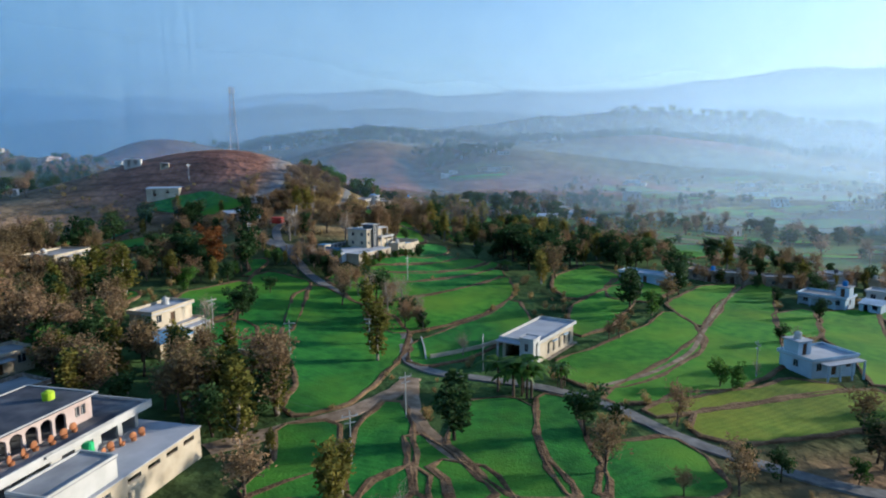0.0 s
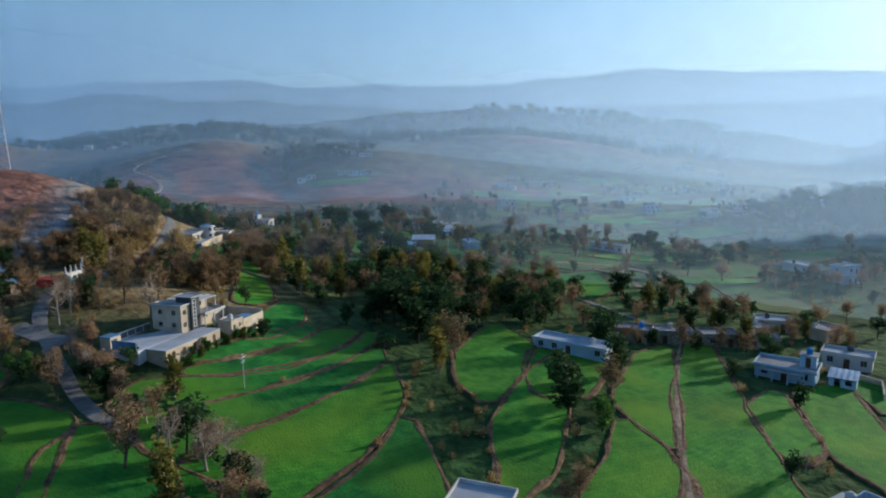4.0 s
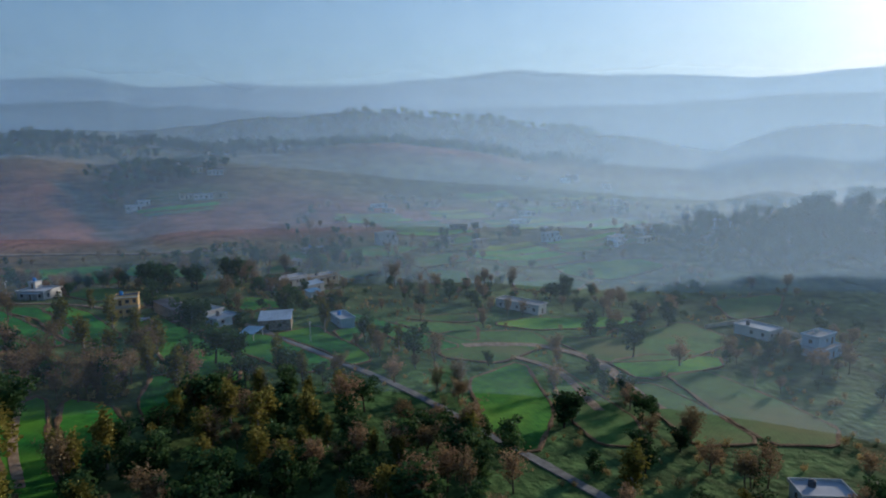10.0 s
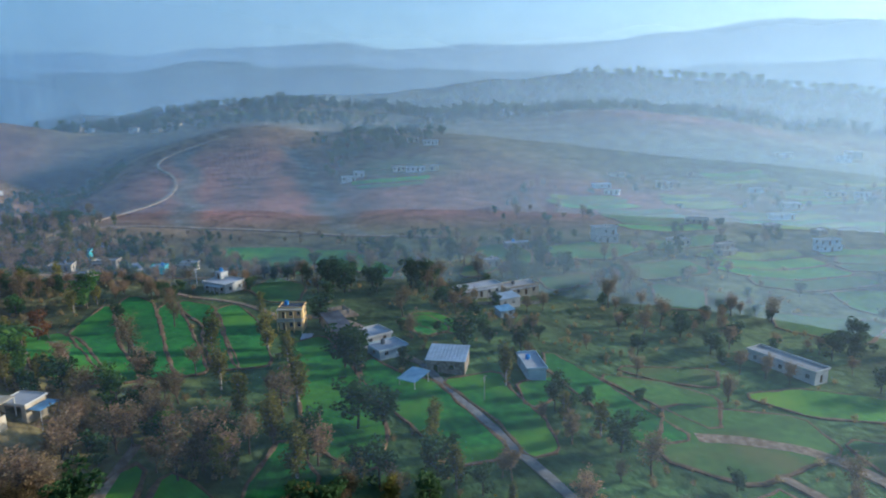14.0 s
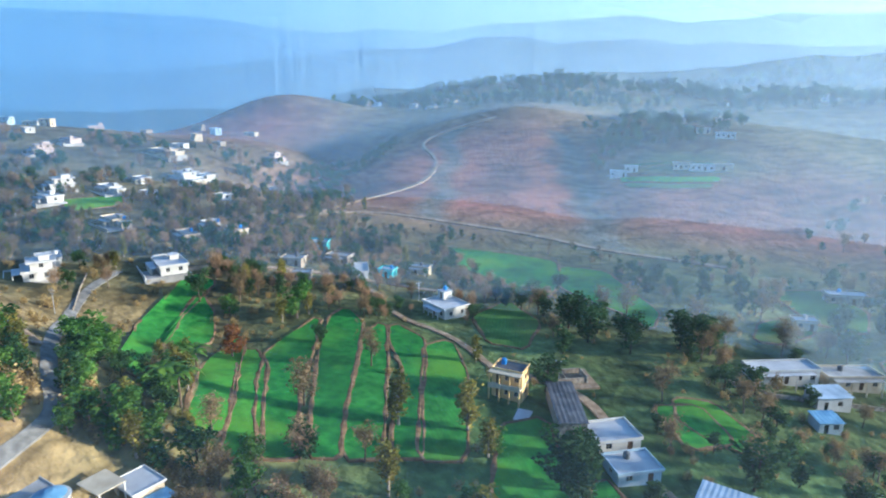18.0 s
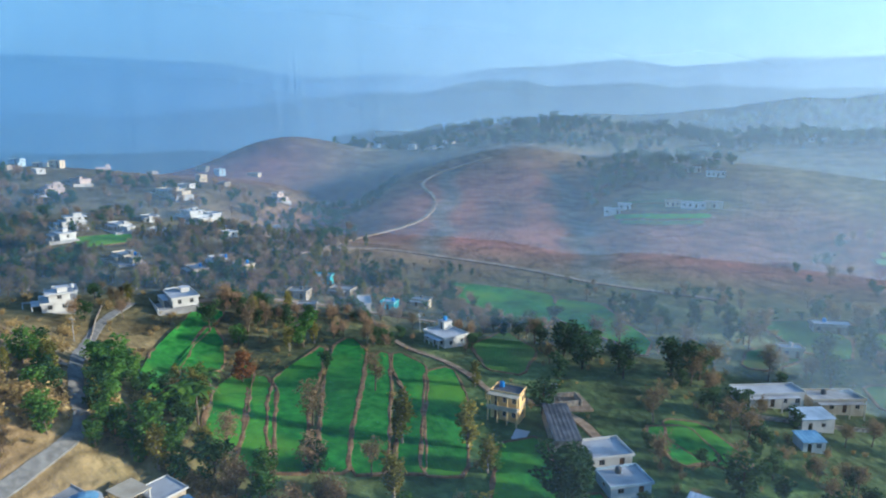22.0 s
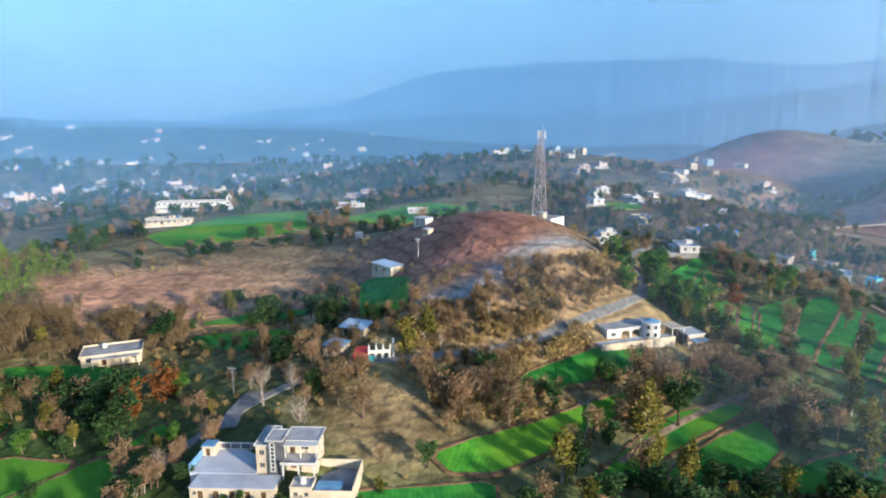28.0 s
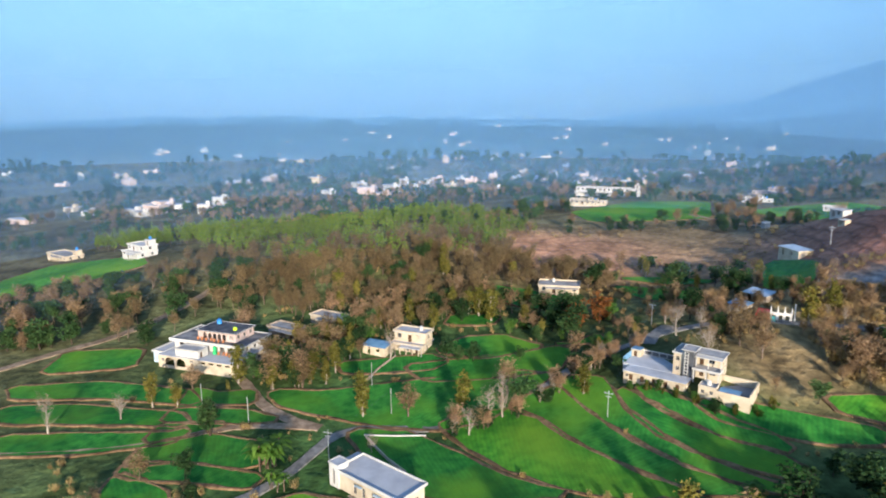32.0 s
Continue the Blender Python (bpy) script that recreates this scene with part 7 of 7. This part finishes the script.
# ---------------------------------------------------------------- woods, hedges and scrub
def open_mask(x, y, gap=2.0):
    """True where no field, lane or house stands."""
    ok = np.ones(len(x), bool)
    for poly in FIELDS_AT:
        a = np.array(poly)
        box = (x > a[:, 0].min() - 1) & (x < a[:, 0].max() + 1) & (y > a[:, 1].min() - 1) & (y < a[:, 1].max() + 1) & ok
        if box.any():
            idx = np.nonzero(box)[0]
            ok[idx[within(poly, x[idx], y[idx])]] = False
    for pts, width in LANES_AT:
        for a, b in zip(pts, pts[1:]):
            d = b - a
            t = np.clip(((x - a[0]) * d[0] + (y - a[1]) * d[1]) / max(1e-6, d @ d), 0, 1)
            ok &= np.hypot(x - a[0] - t * d[0], y - a[1] - t * d[1]) > width / 2 + gap
    for cx, cy, rx, ry in BARE_AT:
        ok &= ((x - cx) / rx) ** 2 + ((y - cy) / ry) ** 2 > 1
    for hx, hy, hr in HOUSE_AT:
        ok &= np.hypot(x - hx, y - hy) > hr
    return ok


# bare earth and rock where nothing grows: x, y, half widths
BARE_AT = [(-98, 256, 36, 24), (-63, 236, 5, 16), (-62, 262, 5, 20), (-27, 196, 14, 11), (-150, 205, 26, 24), (-138, 165, 20, 30)]
HOUSE_AT = []
for _o in list(scene.objects):
    if _o.type == "EMPTY" and _o.get("category") in ("house", "shed", "garage", "shrine", "mast", "compound", "ruin"):
        _far = [c.matrix_basis @ Vector(b) for c in _o.children for b in c.bound_box] or [Vector()]
        _mid = sum(_far, Vector()) / len(_far)
        _c = _o.matrix_basis @ Vector((_mid.x, _mid.y, 0))
        _rad = max(math.hypot(q.x - _mid.x, q.y - _mid.y) for q in _far)
        HOUSE_AT.append((_c.x, _c.y, min(_rad * 0.8 + 1.0, 16)))


def spots(seed, cx, cy, rx, ry, n, gap=2.0, clump=0.0, near=0.0):
    """Random open places in an ellipse."""
    g = np.random.default_rng(seed)
    k = n * 4
    a, r = g.uniform(0, 2 * math.pi, k), np.sqrt(g.uniform(0, 1, k))
    x, y = cx + rx * r * np.cos(a), cy + ry * r * np.sin(a)
    if clump:
        w = np.array([noise.noise(Vector((p / clump, q / clump, seed))) for p, q in zip(x, y)])
        keep = w > -0.05
        x, y = x[keep], y[keep]
    ok = open_mask(x, y, gap)
    return list(zip(x[ok], y[ok]))[:n]


def heights(seed, pts, lo, hi):
    rnd = random.Random(seed)
    return [(x, y, rnd.uniform(lo, hi)) for x, y in pts]


# trees that stand singly between the fields and round the houses
for _i, (_cx, _cy, _rx, _ry, _n, _kinds, _lo, _hi) in enumerate((
    (-70, 110, 45, 45, 46, ("brown", "dark", "olive", "brown"), 5, 9), (-35, 90, 28, 22, 22, ("brown", "olive", "brown", "dark"), 5, 9), (-90, 190, 40, 30, 26, ("dark", "brown", "olive", "brown"), 4, 8),
    (-30, 208, 24, 26, 18, ("brown", "brown", "dark", "brown"), 4, 7), (40, 215, 45, 28, 46, ("dark", "dark", "olive", "brown"), 5, 10), (30, 250, 40, 28, 36, ("olive", "dark", "brown", "dark"), 5, 10),
    (90, 215, 40, 40, 26, ("brown", "dark", "brown"), 4, 8), (100, 175, 30, 14, 18, ("dark", "brown", "olive"), 4, 8), (60, 330, 30, 30, 20, ("dark", "brown"), 4, 8), (50, 400, 90, 35, 46, ("dark", "dark", "brown"), 5, 11),
    (-60, 400, 50, 40, 30, ("brown", "dark", "olive"), 4, 8), (-110, 380, 50, 50, 30, ("brown", "dark", "brown"), 4, 8), (-15, 300, 40, 30, 20, ("green", "brown", "dark"), 4, 8), (150, 300, 50, 70, 36, ("brown", "dark", "brown"), 4, 9),
    (10, 440, 90, 18, 24, ("dark",), 4, 8), (45, 75, 40, 16, 22, ("brown", "brown", "dark"), 3, 6), (160, 230, 60, 60, 24, ("brown", "dark", "bare"), 3, 7), (120, 440, 70, 40, 26, ("brown", "dark"), 4, 8), (-75, 40, 40, 30, 30, ("brown", "dark", "brown"), 5, 9))):
    _rnd = random.Random(_i + 40)
    _near = math.hypot(_cx - 30, _cy - 170) < 135
    _pts = heights(_i, spots(100 + _i, _cx, _cy, _rx, _ry, _n, 1.5), _lo, _hi)
    for _k, (_x, _y, _h) in enumerate(_pts):
        if _near and _k % 2 == 0:
            plant(_rnd.choice(_kinds), _x, _y, _h)
    _rest = [p for _k, p in enumerate(_pts) if not _near or _k % 2]
    if len(_rest) > 6:
        thicket("grove", tuple(dict.fromkeys(_kinds)), _rest, "mixed trees between fields and houses")


thicket("pine_wood", ("pine",), heights(1, spots(1, -150, 70, 40, 75, 470), 6, 9), "young green pine wood on the hill crest")
thicket("bare_wood", ("brown",), heights(2, spots(2, -100, 85, 34, 85, 380), 4, 7.5), "leafless brown wood on the hillside")
thicket("scrub", ("shrub",), heights(3, spots(3, -36, 248, 27, 44, 360, 1.0, 14), 1.6, 3.8), "dry brown thorn scrub on the hillside", "scrub")
thicket("scrub", ("shrub",), heights(4, spots(4, -120, 205, 60, 45, 80, 1.0, 18), 1.0, 2.4), "dry brown thorn scrub on the bare ridge", "scrub")
thicket("bare_wood", ("brown",), heights(5, spots(5, -40, 220, 32, 50, 90, 1.5), 3.0, 5.5), "leafless brown trees on the hill foot")
thicket("scrub", ("shrub",), heights(6, spots(6, 20, 250, 130, 190, 420, 0.3, 20), 0.8, 2.2), "low scrub on the field banks", "scrub")
thicket("scrub", ("shrub",), heights(7, spots(7, -20, 120, 110, 80, 260, 0.5, 18), 0.8, 2.0), "low scrub between the fields", "scrub")
thicket("valley_trees", ("dark", "brown"), heights(8, spots(8, 240, 520, 150, 130, 110, 1.5, 50), 4, 8), "scattered dark trees of the far valley")
thicket("valley_trees", ("dark",), heights(9, spots(9, 355, 345, 95, 90, 260, 1.5), 6, 11), "dark wooded spur beside the valley")
thicket("valley_trees", ("brown", "dark"), heights(10, spots(10, -230, 460, 130, 110, 260, 1.5, 40), 4, 8), "brown and dark trees round the upper village")
thicket("ridge_trees", ("dark",), heights(11, spots(11, 25, 725, 60, 50, 70, 1.5, 30), 5, 9), "dark trees on the hill brow")
thicket("ravine_trees", ("dark",), heights(12, spots(12, -195, 620, 26, 100, 150), 3, 7), "dark bushes in the ravine")
thicket("plain_trees", ("dark", "brown", "dark"), heights(13, spots(13, -430, 180, 270, 330, 1100, 1.0, 70), 4, 9), "dark trees of the wooded plain")
thicket("plain_trees", ("dark",), heights(14, spots(14, -900, 300, 420, 520, 500, 1.0, 120), 9, 16), "far dark trees of the wooded plain")
thicket("ridge_trees", ("pine", "dark"), heights(15, spots(15, 460, 1180, 420, 90, 420, 1.0, 70), 9, 15), "wooded crest of the middle ridge")
thicket("ridge_trees", ("dark",), heights(16, spots(16, 200, 1000, 420, 160, 420, 1.0, 70), 7, 12), "dark woods on the slope behind the valley")
thicket("ridge_trees", ("dark",), heights(17, spots(17, -150, 1000, 300, 200, 380, 1.0, 70), 7, 12), "dark woods behind the red hill")
thicket("mixed_wood", ("brown", "dark"), heights(18, spots(18, -66, -5, 30, 36, 90), 4, 8), "brown and dark wood beside the farm track")
thicket("leafy_grove", ("green", "dark", "olive", "green"), heights(19, spots(19, -42, 297, 26, 22, 60, 1.2), 4, 8), "lush green trees between road and striped fields")
thicket("scrub", ("shrub",), heights(20, spots(20, -95, 330, 60, 70, 260, 0.6, 16), 1.0, 2.6), "dry scrub round the upper village", "scrub")
thicket("hedge", ("brown", "dark"), heights(21, spots(21, 20, 455, 130, 26, 110, 0.5), 2.5, 6), "dark hedge trees along the valley fields")
thicket("village_trees", ("brown", "dark", "brown", "olive"), heights(22, spots(22, -150, 420, 90, 80, 520, 1.0, 22), 3, 6.5), "brown and green trees between the village houses")
thicket("village_trees", ("brown", "dark", "brown"), heights(23, spots(23, -60, 405, 70, 45, 240, 0.8, 14), 2.5, 6), "brown trees round the lane houses")
thicket("valley_trees", ("brown", "dark", "brown"), heights(24, spots(24, 150, 330, 110, 110, 150, 0.8, 16), 2.5, 7), "hedge trees between valley fields")
thicket("scrub", ("shrub",), heights(25, spots(25, 130, 320, 120, 130, 420, 0.2, 14), 0.8, 2.2), "dry scrub on the valley banks", "scrub")
thicket("scrub", ("shrub",), heights(26, spots(26, -40, 240, 34, 55, 380, 0.6), 0.8, 2.0), "low straw-coloured scrub on the hillside", "scrub")
thicket("plain_trees", ("dark", "brown"), heights(27, spots(27, -330, 150, 190, 230, 700, 1.0, 30), 3, 7), "trees of the near plain")
thicket("pine_wood", ("pine",), heights(28, spots(28, -192, -5, 42, 78, 420), 6, 9), "young green pine wood on the hill crest")
thicket("plain_trees", ("dark", "brown"), heights(29, spots(29, -300, -170, 140, 130, 420, 1.0, 40), 4, 8), "trees of the plain below the pine wood")
thicket("plain_trees", ("dark",), heights(30, spots(30, -650, -330, 300, 300, 420, 1.0, 90), 7, 13), "far dark trees of the wooded plain")
thicket("plain_trees", ("dark",), heights(31, spots(31, -1250, 0, 350, 700, 420, 1.0, 160), 12, 20), "far dark trees of the wooded plain")
thicket("hamlet_trees", ("dark",), heights(32, spots(32, -4, 690, 16, 45, 55, 1.0), 5, 9), "dark trees beside the hillside hamlet")
thicket("hamlet_trees", ("dark",), heights(33, spots(33, 40, 760, 45, 70, 45, 1.0, 20), 5, 9), "dark trees above the hillside hamlet")
thicket("ridge_trees", ("dark", "pine"), heights(34, spots(34, -90, 900, 120, 30, 60, 1.0), 7, 12), "dark trees on the hill crest")
thicket("ridge_trees", ("dark",), heights(35, spots(35, 420, 1010, 330, 150, 420, 1.0, 60), 8, 13), "dark woods on the slope of the middle ridge")
thicket("dark_grove", ("dark",), heights(36, spots(36, 30, 202, 13, 20, 14, 0.8), 6, 10), "dense dark grove between the fields")
thicket("dark_grove", ("dark", "brown"), heights(37, spots(37, 62, 218, 22, 14, 30, 0.8), 5, 9), "dense dark grove beside the lane")
thicket("dark_grove", ("dark", "brown"), heights(38, spots(38, 5, 245, 28, 34, 20, 0.8), 4, 8), "dark trees on the terrace banks")
thicket("spur_trees", ("dark",), heights(39, spots(39, 320, 325, 50, 40, 160, 0.8), 6, 10), "dark wooded spur beside the valley")
thicket("bare_wood", ("brown",), heights(40, spots(40, -40, 236, 28, 40, 90, 1.0), 2.4, 4.6), "leafless brown trees on the tower hill")
thicket("scrub", ("shrub",), heights(41, spots(41, -120, 170, 45, 60, 120, 0.6, 14), 0.8, 2.2), "dry straw scrub on the bare ridge", "scrub")


def belt(name, kinds, seed, anchors, each, spread, lo, hi, label, clear=True):
    """A hedge or belt of trees that follows anchor points in plan."""
    rnd = random.Random(seed)
    pts = [(x + rnd.gauss(0, spread), y + rnd.gauss(0, spread), rnd.uniform(lo, hi)) for x, y in anchors for _ in range(each)]
    if clear:
        ok = open_mask(np.array([p[0] for p in pts]), np.array([p[1] for p in pts]), 0.4)
        pts = [p for p, keep in zip(pts, ok) if keep]
    rnd.shuffle(pts)
    thicket(name, kinds, pts, label)


belt("tree_belt", ("brown", "dark", "olive", "brown"), 1, [(-28, 80), (-22, 80), (-36, 80), (-46, 85), (-56, 84), (-34, 92), (-64, 91), (-52, 90), (-72, 106), (-70, 118), (-69, 132), (-66, 144), (-86, 126), (-78, 120), (-60, 98)], 7, 3.2, 4, 8, "brown and olive trees in front of the farmhouses")
belt("roadside_hedge", ("brown", "dark", "bare", "brown"), 2, [(-35.5, 164.5), (-32, 158), (-29.5, 153.5), (-25.5, 149), (-21, 144), (-16.5, 140.3), (-11, 135), (-6.5, 128.5), (-4, 122)], 6, 1.0, 2.6, 5.8, "brown hedge of bushes and bare trees along the road", False)
belt("tree_belt", ("brown", "bare"), 3, [(-57, 175), (-57, 181), (-46, 189), (-46, 196), (-34, 210), (-30, 214), (-36, 227), (-44, 215), (-50, 224), (-56, 214)], 5, 3.0, 2.5, 4.6, "leafless brown trees on the shrine slope")
belt("tree_belt", ("brown", "green", "olive", "dark"), 4, [(-58, 136), (-52, 143), (-46, 149), (-42, 155), (-48, 164), (-76, 140), (-72, 152), (-62, 160)], 5, 2.6, 2.5, 6, "mixed green and brown bushes beside the lane")
belt("tree_belt", ("brown", "dark", "brown"), 5, [(-98, 166), (-75, 170), (-80, 182), (-88, 176), (-66, 186), (-70, 196), (-84, 206), (-60, 200), (-110, 213)], 4, 3.4, 3, 6, "dark trees in the hollow behind the shrine")
belt("tree_belt", ("brown",), 6, [(-22, 262), (-17, 268), (-14, 280), (-4, 282), (5, 276), (8, 272), (-10, 272), (-26, 252), (-20, 246), (-10, 288)], 6, 2.6, 3, 6, "reddish brown leafless bushes below the round-towered house")
belt("tree_belt", ("dark", "brown", "olive"), 7, [(20, 262), (26, 250), (32, 236), (24, 222), (34, 262), (46, 246), (16, 276), (44, 230), (56, 262)], 3, 3.4, 3.5, 7, "dark and olive trees between narrow terraces")
belt("garden_shrubs", ("green", "olive", "green"), 8, [(-17.5, 160), (-16, 163), (-14.5, 166), (-12.5, 169), (-10.5, 172), (-8.5, 175.5), (-6.5, 179), (-6, 183), (-8, 187)], 4, 0.7, 1.2, 2.4, "green and yellow shrubs below the grey house", False)
